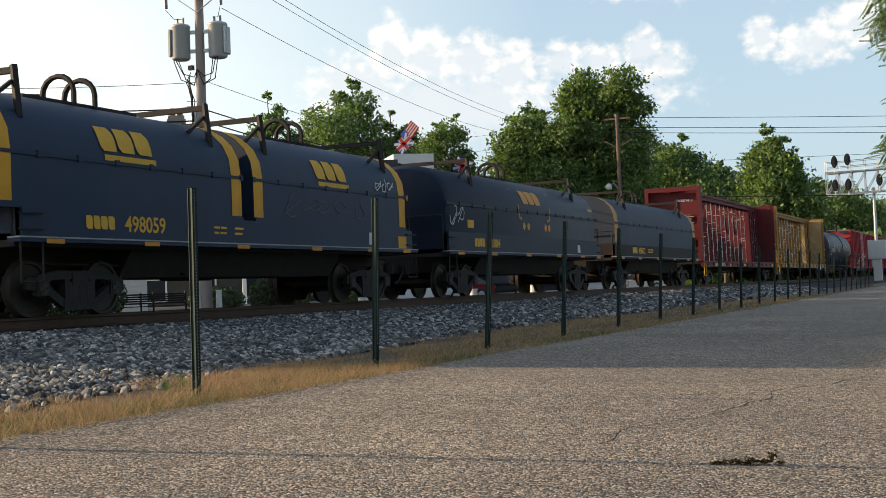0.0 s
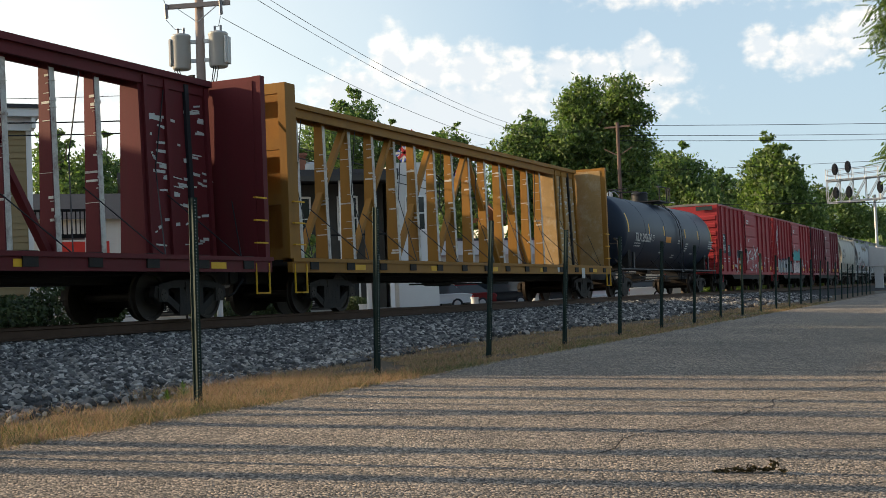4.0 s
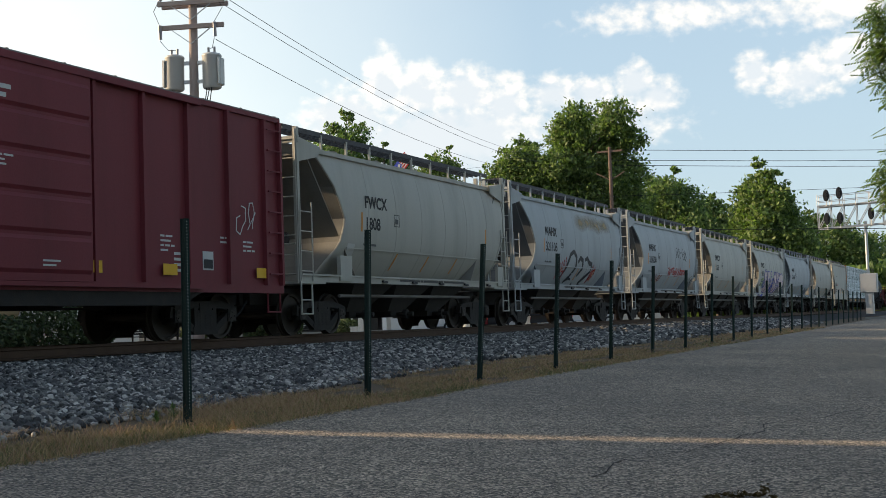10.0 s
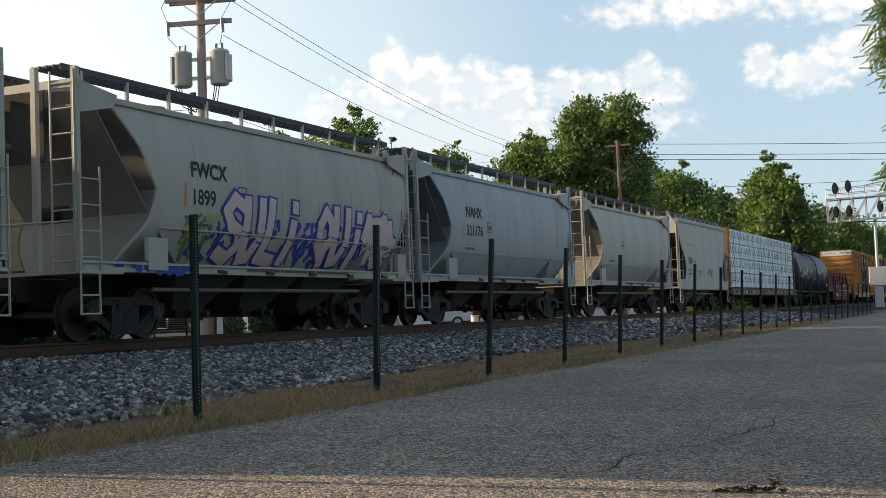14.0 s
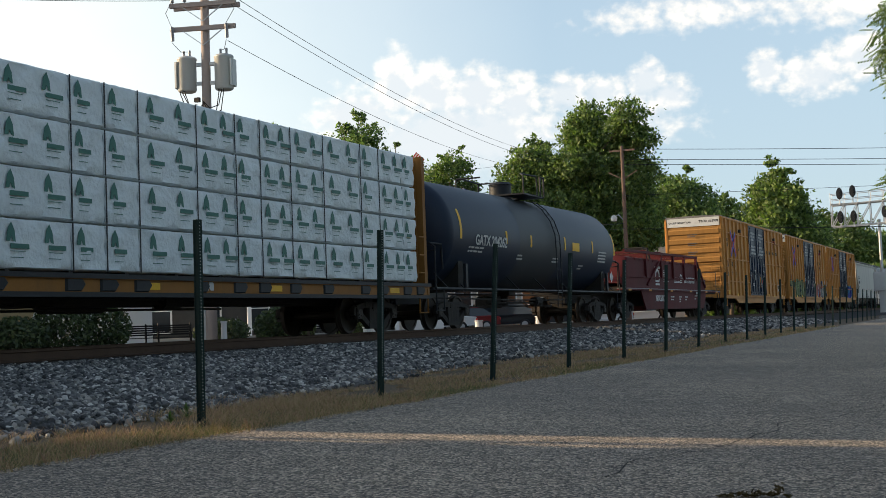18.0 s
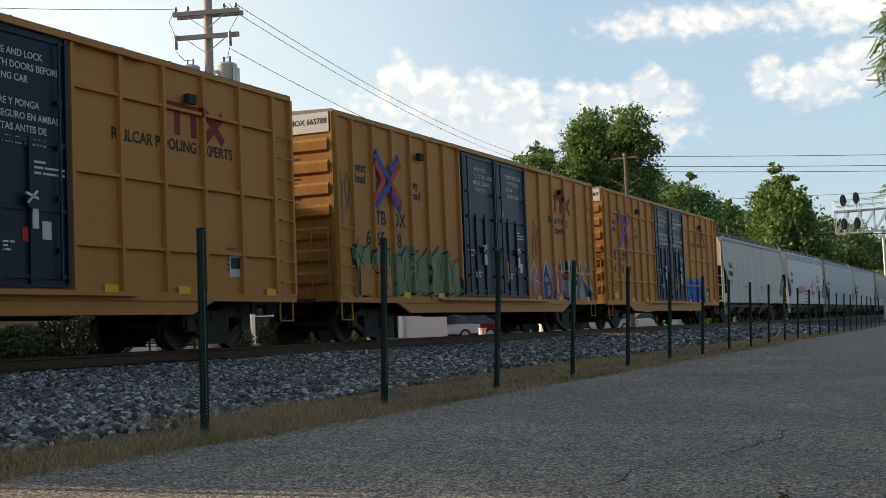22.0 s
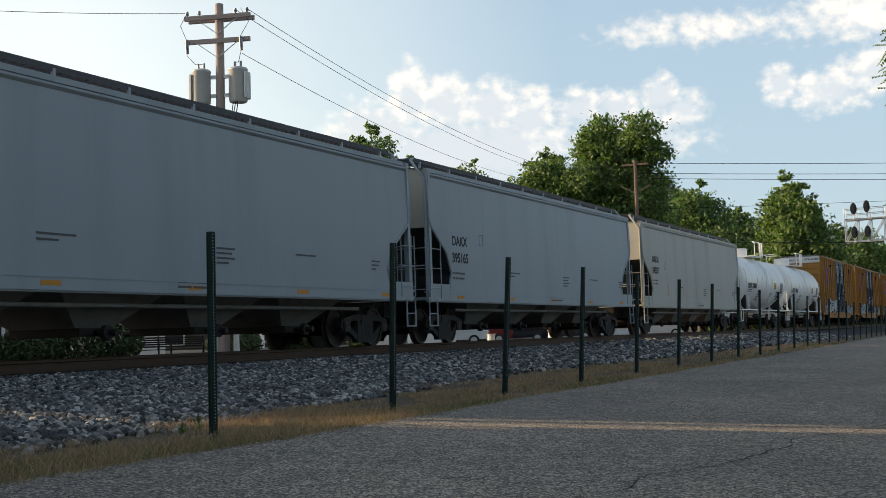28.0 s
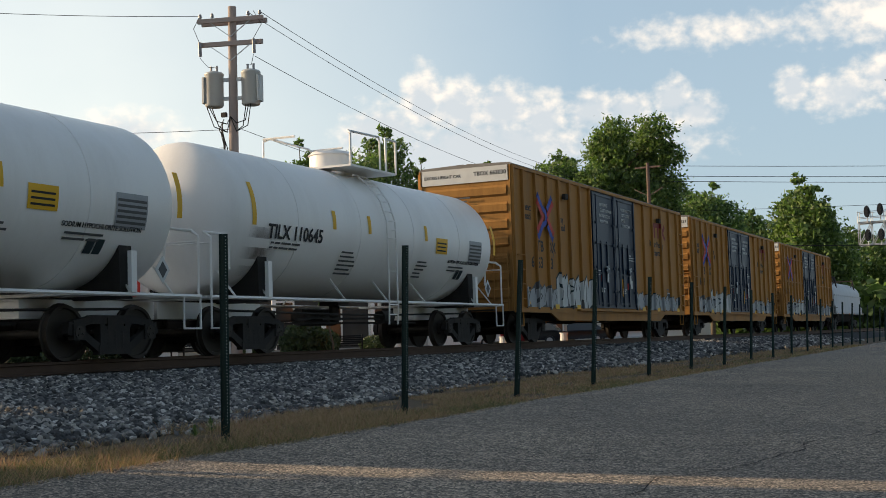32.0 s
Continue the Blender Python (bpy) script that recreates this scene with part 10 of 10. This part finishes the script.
def shading_house():
    """A tall brick house added along the street, unseen beyond the left edge of the view, to shade a stretch of the
    line.
    """
    h, L = house("house", "unseen red brick two-storey house with a dark gable roof, added for shade", -31.0, 6.2, -31.0, 19.5)
    each("wall", M_BRICKM, h, [(0, L, 0.03, 8.0, 0, 5.8)])
    gable_roof(h, 0, L, 0, 8, 5.8, 3.8, M_ROOFD)
    for d in (0, L - 0.04):
        bm = B()
        loft(bm, [[(d + e, 0.03, 5.8), (d + e, 8.0, 5.8), (d + e, 4.0, 9.4)] for e in (0, 0.04)])
        part("gable", bm, M_BRICKM, h)
    for x in (1.2, 4.2, 7.2, 10.4):
        sash(h, x, x + 1.0, 0.02, 3.4, 5.0)
        sash(h, x, x + 1.0, 0.02, 0.8, 2.6)


shading_house()
# unseen tree added to keep the sun off part of the lot
tree(-45.0, 22.5, 0.1, crown_blobs(71, 11, 14.5, 3.0, 18, 0.5), M_LEAFD, 0.5, 9000, "unseen tall leafy tree added behind the tan house to block sun", 71, 0.4)


def low_shop():
    h, L = house("shop_building", "low white clapboard shop with a grey roof and a red banner", -36.2, 40.8, -33.0, 44.0)
    each("wall", M_SIDEW, h, [(0, L, 0.03, 7.0, 0, 4.6)])
    clapboard(h, 0, L, 0.03, 0.2, 4.5, M_SIDEW, 0.22)
    gable_roof(h, 0, L, 0, 7, 4.6, 1.3, M_ROOFD)
    boxes("banner", M_REDB, h, [(1.0, 3.0, -0.06, -0.02, 2.6, 3.6)], "red cloth banner")
    sash(h, 0.3, 0.9, -0.02, 0.6, 2.6)
    # dark balcony and a fence on its near side
    b = tagged(new("balcony"), "dark wooden balcony with upright rails", "balcony")
    b.matrix_basis = pose(-33.5, 37.4, 0.18, 0, 0, 40)
    each("balcony_floor", M_IRON, b, [(0, 2.2, 0, 1.2, 3.5, 3.65)])
    each("balcony_rail", M_IRON, b, [(0, 2.2, 0, 0.06, 4.5, 4.6)])
    each("baluster", M_IRON, b, [(i * 0.16, i * 0.16 + 0.05, 0.0, 0.05, 3.65, 4.5) for i in range(14)])
    each("balcony_post", M_TRIMW, b, [(0, 0.12, 0, 0.12, 0, 3.5), (2.1, 2.22, 0, 0.12, 0, 3.5)])


low_shop()


# porch front: roof shade and dark glass put into the wall colour
M_PORCHW = mat("shaded_porch_front", (0.062, 0.060, 0.056), 0.8, 0, 2, 0.3, 30, 0.2, 0.3, (0.10, 0.09, 0.08))


def porch_shop():
    h, L = house("porch_building", "long dark-roofed building with a white-columned porch", -42.0, 55.0, -31.0, 63.5)
    H = 7.6
    each("wall", M_PORCHW, h, [(0, L, 2.6, 12, 0, H - 0.2)])
    each("roof", M_ROOFD, h, [(-0.8, L + 0.3, -0.6, 12.4, H - 0.1, H + 0.32)])
    each("fascia", M_PORCHW, h, [(-0.75, L + 0.25, -0.63, -0.6, H - 0.3, H - 0.02)])
    n = 6
    each("column", M_TRIMW, h, [(0.2 + (L - 0.5) * i / (n - 1), 0.42 + (L - 0.5) * i / (n - 1), -0.2, 0.02, 0.3, H - 0.1) for i in range(n)])
    for i in range(n - 1):
        x = 0.6 + (L - 0.5) * i / (n - 1)
        sash(h, x, x + 1.0, 2.58, 4.3, 6.6)
        sash(h, x, x + 1.0, 2.58, 0.7, 2.9)
    each("porch_floor", M_CONC, h, [(-0.3, L + 0.2, -0.5, 2.6, 0, 0.3)])
    each("upper_rail", M_IRON, h, [(0, L, -0.15, -0.08, 4.3, 4.4)])
    each("end_parapet", M_SIDEW, h, [(L + 0.3, L + 2.6, 0.5, 11, 0, H + 0.75)])
    sash(h, L + 0.9, L + 1.9, 0.48, 4.6, 6.4)
    # chimneys and a roof vent
    c = part("chimney", (lambda m: (box(m, L * 0.63, L * 0.63 + 0.85, 3.0, 3.85, H + 0.3, H + 1.5), box(m, L * 0.63 - 0.08, L * 0.63 + 0.93, 2.92, 3.93, H + 1.5, H + 1.65), m)[2])(B()), M_BRICKM, h, "red brick chimney")
    bm = B()
    tube(bm, (L * 0.72, 3.4, H + 0.3), (L * 0.72, 3.4, H + 0.65), 0.4, 16)
    tube(bm, (L * 0.72, 3.4, H + 0.65), (L * 0.72, 3.4, H + 1.0), 0.62, 16)
    tube(bm, (L * 0.72, 3.4, H + 1.0), (L * 0.72, 3.4, H + 1.15), 0.62, 16, 0.3)
    part("roof_vent", bm, M_GALV, h, "round galvanised roof vent", smooth=40)
    s = tagged(new("chimney_stack"), "tall pale stone chimney stack", "chimney")
    s.matrix_basis = pose(-42.5, 59.8, 0.18, 0, 0, 35)
    each("shaft", M_STONEC, s, [(-0.45, 0.45, -0.45, 0.45, 0, 11.0)])
    each("cap", M_STONEC, s, [(-0.52, 0.52, -0.52, 0.52, 10.6, 10.8)])
    for dx in (-0.2, 0.2):
        bm = B()
        tube(bm, (dx, 0, 11.0), (dx, 0, 11.45), 0.16, 10)
        part("flue_pot", bm, M_BRICKM, s)
    bm = B()
    pipe(bm, [(0.9, 0.3, 9.3), (0.9, 0.3, 12.0)], 0.025, 5)
    for z in (11.3, 11.6, 11.9):
        pipe(bm, [(0.6, 0.3, z), (1.2, 0.3, z)], 0.02, 4)
    part("aerial", bm, M_IRON, s)


porch_shop()


M_FLAGRED = mat("flag_red", (0.30, 0.02, 0.03), 0.7, 0, 3, 0.15, 25, 0.05)


def flag(x, y, z, h, lean, label):
    f = tagged(new("flag"), label, "flag", "flags on the roof")
    f.matrix_basis = pose(x, y, z, 0, lean, 0)
    bm = B()
    tube(bm, (0, 0, -1.6), (0, 0, h), 0.03, 6)
    part("flag_pole", bm, M_IRON, f)
    blue, red, white = M_XBLUE, M_FLAGRED, M_SILVER
    w, hh = 1.05, 0.8
    bm = B()
    box(bm, 0.04, w, -0.012, 0.012, h - hh, h - 0.05)
    cl = part("cloth", bm, blue, f)
    bm = B()
    for a, b in (((0.05, h - hh), (w, h - 0.05)), ((0.05, h - 0.05), (w, h - hh))):
        bar(bm, (a[0], -0.016, a[1]), (b[0], -0.016, b[1]), 0.012, 0.13)
        bar(bm, (a[0], 0.016, a[1]), (b[0], 0.016, b[1]), 0.012, 0.13)
    for s in (-1, 1):
        box(bm, 0.04, w, s * 0.020 - 0.004, s * 0.020 + 0.004, h - hh / 2 - 0.17, h - hh / 2 + 0.12)
        box(bm, w / 2 - 0.14, w / 2 + 0.16, s * 0.020 - 0.004, s * 0.020 + 0.004, h - hh, h - 0.05)
    part("white_cross", bm, white, cl)
    bm = B()
    for s in (-1, 1):
        box(bm, 0.04, w, s * 0.027 - 0.003, s * 0.027 + 0.003, h - hh / 2 - 0.11, h - hh / 2 + 0.06)
        box(bm, w / 2 - 0.08, w / 2 + 0.10, s * 0.027 - 0.003, s * 0.027 + 0.003, h - hh, h - 0.05)
    part("red_cross", bm, red, cl)


def striped_flag(x, y, z, h, lean):
    f = tagged(new("flag"), "red and white striped flag with a blue corner", "flag", "flags on the roof")
    f.matrix_basis = pose(x, y, z, 0, lean, 0)
    bm = B()
    tube(bm, (0, 0, -1.6), (0, 0, h), 0.03, 6)
    part("flag_pole", bm, M_IRON, f)
    for i in range(9):
        each("stripe", M_FLAGRED if i % 2 == 0 else M_SILVER, f, [(0.04, 1.1, -0.01, 0.01, h - 0.72 + i * 0.075, h - 0.645 + i * 0.075)])
    each("canton", M_XBLUE, f, [(0.04, 0.45, -0.016, 0.016, h - 0.42, h - 0.045)])


fx, fy = at_angle(-25.2, 72)
flag(fx, fy, 8.0, 1.5, -38, "red, white and blue crossed flag on a leaning pole")
fx, fy = at_angle(-24.5, 72)
striped_flag(fx, fy, 8.4, 2.0, -48)
fx, fy = at_angle(-23.4, 73)
flag(fx, fy, 7.3, 1.3, 25, "red, white and blue crossed flag on a leaning pole")


def brown_house():
    h, L = house("house", "house with a brown shingle roof and a white gable", -36.5, 96, -30.0, 103)
    each("wall", M_SIDEW, h, [(0, L, 0, 9, 0, 6.4)])
    gable_roof(h, 0, L, 0, 9, 6.4, 2.6, M_ROOFB)
    bm = B()
    loft(bm, [[(L + d, 0, 6.35), (L + d, 9, 6.35), (L + d, 4.5, 8.8)] for d in (-0.02, 0.02)])
    part("gable", bm, M_TRIMW, h)
    part("chimney", (lambda m: (box(m, L * 0.3, L * 0.3 + 0.9, 4, 4.9, 7.5, 9.9), m)[1])(B()), M_BRICKM, h)
    sash(h, L * 0.6, L * 0.6 + 1, -0.01, 3.5, 5.2)
    r, L2 = house("flat_roof_building", "flat-roofed building with white vent pipes on its roof", -35, 120, -29.5, 124)
    each("wall", M_BEIGE, r, [(0, L2, 0, 10, 0, 8.0)])
    each("roof", M_ROOFD, r, [(-0.3, L2 + 0.3, -0.3, 10.3, 8.0, 8.3)])
    for i, (x, hh) in enumerate(((1.0, 2.2), (1.6, 1.5), (2.4, 2.9), (3.0, 1.4), (4.0, 1.6), (4.8, 1.2), (5.6, 1.4))):
        bm = B()
        tube(bm, (x, 1.0, 8.3), (x, 1.0, 8.3 + hh), 0.13, 8)
        part("vent_pipe", bm, M_WHITE, r)
    each("roof_rail", M_WHITE, r, [(0.5, L2, 0.6, 0.68, 9.2, 9.3), (0.5, L2, 0.6, 0.68, 8.8, 8.88)])


brown_house()


# ---- benches, shrubs and parked cars on the forecourt ----
def bench(x, y, rz):
    b = tagged(new("bench"), "black slatted iron park bench", "bench", "park benches")
    b.matrix_basis = pose(x, y, 0.19, 0, 0, rz)
    for i in range(5):
        each("seat_slat", M_IRON, b, [(-0.9, 0.9, -0.25 + i * 0.1, -0.18 + i * 0.1, 0.42, 0.45)])
        each("back_slat", M_IRON, b, [(-0.9, 0.9, 0.26 + i * 0.012, 0.28 + i * 0.012, 0.52 + i * 0.085, 0.58 + i * 0.085)])
    for s in (-0.85, 0.85):
        bm = B()
        pipe(bm, [(s, -0.28, 0), (s, -0.26, 0.62), (s, 0.2, 0.62), (s, 0.24, 0.42), (s, 0.32, 0.98)], 0.03, 6)
        pipe(bm, [(s, 0.24, 0.42), (s, 0.34, 0)], 0.03, 6)
        part("end_frame", bm, M_IRON, b)


for az, d, rz in ((-29.6, 61, 28), (-37.6, 50, 38), (-36.2, 51, 38)):
    px, py = at_angle(az, d)
    bench(px, py, rz)


def shrub(x, y, h, w, leaf, seed, label, flowers=0):
    rng = np.random.default_rng(seed)
    s = tagged(new("shrub"), label, "shrub")
    s.matrix_basis = pose(x, y, 0.19)
    bm = B()
    for i in range(6):
        a = i * 1.05
        tube(bm, (0, 0, 0), (w * 0.3 * math.cos(a), w * 0.3 * math.sin(a), h * 0.7), 0.02, 5, 0.008)
    part("stem", bm, M_BARK, s)
    def leaves(n, size, lift):
        V, F = [], []
        for i in range(n):
            p = rng.normal(size=3)
            p = p / np.linalg.norm(p) * (0.45 + 0.6 * rng.random() ** 0.5) * (w / 2, w / 2, h / 2) + (0, 0, h * 0.52)
            p[2] = max(0.03, p[2] + lift)
            u = rng.normal(size=3)
            u /= np.linalg.norm(u)
            q = np.cross(u, rng.normal(size=3))
            q /= np.linalg.norm(q)
            k = len(V)
            V.extend((p - u * size, p + q * size * 0.5, p + u * size, p - q * size * 0.5))
            F.append((k, k + 1, k + 2, k + 3))
        me = bpy.data.meshes.new("leaves")
        me.from_pydata([tuple(v) for v in V], [], F)
        return me
    me = leaves(2200, 0.085, 0)
    me.materials.append(leaf)
    tagged(part("foliage", me, None, s), kind="stuff")
    if flowers:
        me = leaves(flowers * 3, 0.06, 0.05)
        me.materials.append(M_TRIMW)
        tagged(part("blossom", me, None, s, "white flower heads"), kind="stuff")


M_SHRUB = leaf_material("shrub_leaves", (0.025, 0.042, 0.018), (0.08, 0.11, 0.04), 0.2)
for az, d, h, w, leaf, fl, lab in ((-31.4, 45, 1.3, 1.7, M_SHRUB, 0, "low leafy green bush near the pole"), (-40.6, 41, 1.7, 1.9, M_SHRUB, 90, "dark shrub with white blossoms"), (-39.0, 42, 1.6, 1.8, M_SHRUB, 0, "dense dark green shrub on the forecourt"), (-42.6, 40, 1.2, 2.0, M_SHRUB, 0, "low light green leafy shrub"), (-33.9, 52, 1.1, 2.2, M_SHRUB, 20, "low green flower bed"), (-30.5, 60, 1.2, 1.5, M_SHRUB, 0, "low green bush beside a bench"), (-28.0, 63, 0.9, 2.0, M_SHRUB, 0, "low light green planting bed")):
    px, py = at_angle(az, d)
    shrub(px, py, h, w, leaf, int(-az * 7), lab, fl)
# small bare tree by the bench
px, py = at_angle(-30.2, 58)
tree(px, py, 0.19, [(0.3, 0.2, 3.2, 0.7, 0.8), (-0.4, 0.1, 2.9, 0.6, 0.8), (0.1, -0.3, 3.6, 0.6, 0.8)], M_LEAFD, 0.12, 700, "small forked street tree", 88, 0.07)


def parked_car(x, y, rz, paint, label, tall=0.0, name="car"):
    c = tagged(new(name), label, "car", "parked cars")
    c.matrix_basis = pose(x, y, 0.19, 0, 0, rz)
    L, W = 4.6, 0.9
    side = [(-2.3, 0.35), (-2.3, 0.75), (-1.6, 0.88 + tall * 0.1), (1.7, 0.92 + tall * 0.1), (2.25, 0.85), (2.3, 0.4)]
    bm = B()
    rows = [[(x_, s * (W - 0.06), z) for x_, z in side] for s in (-1,)] + [[(x_, s * W, z * 0.99) for x_, z in side] for s in (-0.94, 0.94)] + [[(x_, (W - 0.06), z) for x_, z in side]]
    loft(bm, rows)
    part("body", bm, paint, c, bevel=0.04, smooth=40)
    cab = [(-1.05, 0.88), (-0.35, 1.42 + tall), (1.2, 1.44 + tall), (1.95, 0.92)]
    bm = B()
    loft(bm, [[(x_ * (1 if i in (0, 3) else 0.98), s * (0.80 if z < 1 else 0.66), z) for i, (x_, z) in enumerate(cab)] for s in (-1, 1)])
    part("cabin_glass", bm, M_GLASS, c)
    bm = B()
    loft(bm, [[(-0.40, s * 0.68, 1.42 + tall), (1.22, s * 0.68, 1.44 + tall), (1.15, s * 0.66, 1.49 + tall), (-0.3, s * 0.66, 1.47 + tall)] for s in (-1, 1)])
    part("roof", bm, paint, c)
    for px_ in (-1.42, 1.42):
        for s in (-1, 1):
            bm = B()
            tube(bm, (px_, s * 0.72, 0.32), (px_, s * 0.92, 0.32), 0.32, 16)
            wv = part("wheel", bm, M_BLACK, c)
            bm = B()
            tube(bm, (px_, s * 0.90, 0.32), (px_, s * 0.93, 0.32), 0.2, 12)
            part("rim", bm, M_GALV, wv)
    for s in (-0.6, 0.6):
        each("headlight", M_TEXTW, c, [(-2.32, -2.27, s - 0.2, s + 0.2, 0.62, 0.75)])
        each("tail_light", M_XRED, c, [(2.25, 2.31, s - 0.18, s + 0.18, 0.65, 0.8)])


M_CARW = mat("white_car_paint", (0.65, 0.65, 0.64), 0.25, 0, 1, 0.05, 20, 0)
M_CARR = mat("dark_red_car_paint", (0.18, 0.02, 0.02), 0.25, 0, 1, 0.05, 20, 0)
M_CARB = mat("black_car_paint", (0.015, 0.015, 0.017), 0.22, 0, 1, 0.05, 20, 0)
M_CARS = mat("silver_car_paint", (0.4, 0.41, 0.42), 0.25, 0.4, 1, 0.05, 20, 0)
for az, d, rz, p, lab, tl in ((-24.3, 76, 20, M_CARW, "white parked saloon car", 0), (-23.2, 80, 25, M_CARR, "dark red parked saloon car", 0), (-21.3, 82, 10, M_CARB, "black parked sport utility car", 0.3), (-17.0, 95, 15, M_CARS, "silver parked saloon car", 0), (-15.2, 100, 15, M_CARW, "white parked saloon car", 0), (-19.3, 86, 20, M_CARB, "black parked saloon car", 0)):
    px, py = at_angle(az, d)
    parked_car(px, py, rz, p, lab, tl)
# low beige wall and store front panes on the right of the porch
h, L = house("store_front", "beige store front with dark display windows", -33.5, 72.5, -28.5, 80)
each("wall", M_BEIGE, h, [(0, L, 0.1, 8, 0, 4.2)])
for i in range(5):
    sash(h, 0.4 + i * 1.75, 1.6 + i * 1.75, 0.09, 0.6, 2.6)
each("fascia", M_SIDEW, h, [(-0.1, L + 0.1, -0.1, 0.1, 3.4, 4.3)])
each("roof", M_ROOFD, h, [(-0.2, L + 0.2, -0.2, 8.2, 4.3, 4.45)])
# white posts and buckets by the line
for az, d, hh, r in ((-27.2, 52, 1.5, 0.12), (-27.5, 51, 0.5, 0.18), (-33.8, 47, 0.9, 0.12), (-22.5, 60, 0.6, 0.2), (-19.8, 62, 0.7, 0.2)):
    px, py = at_angle(az, d)
    bm = B()
    tube(bm, (0, 0, 0), (0, 0, hh), r, 12, r * 0.85)
    tube(bm, (0, 0, hh), (0, 0, hh + 0.05), r * 1.05, 12)
    o = part("bollard", bm, M_WHITE)
    o.matrix_basis = pose(px, py, 0.19)
    tagged(o, "short white bollard on the forecourt", "bollard", "white bollards")


# ---- small things on the lot ----
def cracks():
    rng = random.Random(6)
    bm = B()
    def crack(x, y, ang, n, step, wd):
        pts = []
        for i in range(n):
            pts.append((x, y))
            ang += rng.uniform(-0.45, 0.45)
            x += step * math.cos(ang)
            y += step * math.sin(ang)
        for k, ((x0, y0), (x1, y1)) in enumerate(zip(pts[:-1], pts[1:])):
            d = Vector((x1 - x0, y1 - y0)).normalized()
            w = wd * rng.uniform(0.5, 1.4)
            nx, ny = -d.y * w, d.x * w
            v = [bm.verts.new((px, py, ground_z(px) + 0.004)) for px, py in ((x0 + nx, y0 + ny), (x0 - nx, y0 - ny), (x1 - nx, y1 - ny), (x1 + nx, y1 + ny))]
            bm.faces.new(v)
        return pts
    p = crack(-2.3, 7.4, 1.2, 12, 0.24, 0.005)
    p = crack(*p[-1], 1.75, 18, 0.26, 0.006)
    crack(*p[6], 0.5, 12, 0.2, 0.004)
    crack(*p[12], 0.2, 14, 0.24, 0.005)
    crack(-1.2, 8.3, 0.1, 12, 0.2, 0.004)
    crack(-4.4, 8.2, 0.35, 22, 0.2, 0.004)
    crack(-3.9, 10.5, 0.1, 16, 0.22, 0.004)
    crack(-3.0, 14, 0.9, 24, 0.4, 0.009)
    ob = part("asphalt_crack", bm, mat("crack_shadow", (0.03, 0.028, 0.026), 0.95, 0, 5, 0.2, 30, 0))
    tagged(ob, "dark branching cracks in the asphalt", "crack", kind="structure")


cracks()


def weed_clump():
    """A small heap of dead leaves and weeds lying on the asphalt."""
    rng = np.random.default_rng(4)
    V, F = [], []
    for i in range(170):
        f = rng.random()
        a = np.array((-0.19 + 0.38 * f, 0.02 * rng.normal(), 0.008 + 0.03 * rng.random() * (1 - abs(2 * f - 0.9))))
        if 0.78 < f < 0.9:
            a[2] += 0.075 * rng.random()
        u = rng.normal(size=3) * (1, 1, 0.5)
        u /= np.linalg.norm(u)
        q = np.cross(u, rng.normal(size=3))
        q /= np.linalg.norm(q)
        s = 0.017 * (0.6 + rng.random())
        k = len(V)
        a[2] = max(a[2], 0.008)
        V.extend((a - u * s, a + q * s * 0.4, a + u * s, a - q * s * 0.4))
        F.append((k, k + 1, k + 2, k + 3))
    me = bpy.data.meshes.new("weeds")
    me.from_pydata([tuple((p[0], p[1], max(p[2], 0.003))) for p in V], [], F)
    me.materials.append(mat("wilted_leaf", (0.075, 0.055, 0.022), 0.8, 0, 20, 0.4, 60, 0.1))
    o = new("weed_clump", me)
    o.matrix_basis = pose(WEED[0], WEED[1], ground_z(WEED[0]), 0, 0, 15)
    tagged(o, "small clump of wilted green weeds on the asphalt", "weeds")


WEED = (-1.33, 6.97)
weed_clump()


def green_weeds():
    """Taller green weeds that stand in the dry grass."""
    rng = np.random.default_rng(14)
    for k, (x, y, h) in enumerate(((-7.35, 10.3, 0.11), (-7.1, 9.7, 0.08))):
        V, F = [], []
        for i in range(60):
            z = h * rng.random()
            a = 6.28 * rng.random()
            r = 0.09 * (1.1 - z / h)
            p = np.array((0.0, 0.0, z))
            e = p + (r * math.cos(a), r * math.sin(a), 0.05)
            w = np.array((-math.sin(a), math.cos(a), 0)) * 0.006
            j = len(V)
            V.extend((p, (p + e) / 2 + w, e, (p + e) / 2 - w))
            F.append((j, j + 1, j + 2, j + 3))
        me = bpy.data.meshes.new("weed")
        me.from_pydata([tuple(v) for v in V], [], F)
        me.materials.append(M_LEAF2)
        o = new("weed", me)
        o.matrix_basis = pose(x, y, ground_z(x) - 0.03)
        tagged(o, "green weed standing in the dry grass", "weed", "green weeds")


green_weeds()


# ---- motion ----
def motions():
    for car, front in CARS:
        rows = []
        for t in (0.0, 8.0, 16.0, 24.0, 32.0):
            rows.append((t, pose(TRACK_X, front - SPEED * (t - 21.0), RAIL_Z)))
        walk(car, rows)
    # every wheelset rolls alike, so all share the turning of the first of its kind
    for i, y in ((0, -0.89), (1, 0.89)):
        sets = WHEELSETS[i]
        rows = []
        for k in range(32 * FPS + 1):
            t = k / FPS
            rows.append((t, pose(0, y, 0, math.degrees(SPEED * t / R_WHEEL) % 360)))
        walk(sets[0], rows)
        act, slot = sets[0].animation_data.action, sets[0].animation_data.action_slot
        for w in sets[1:]:
            w.rotation_mode = "QUATERNION"
            ad = w.animation_data_create()
            ad.action = act
            ad.action_slot = slot


motions()
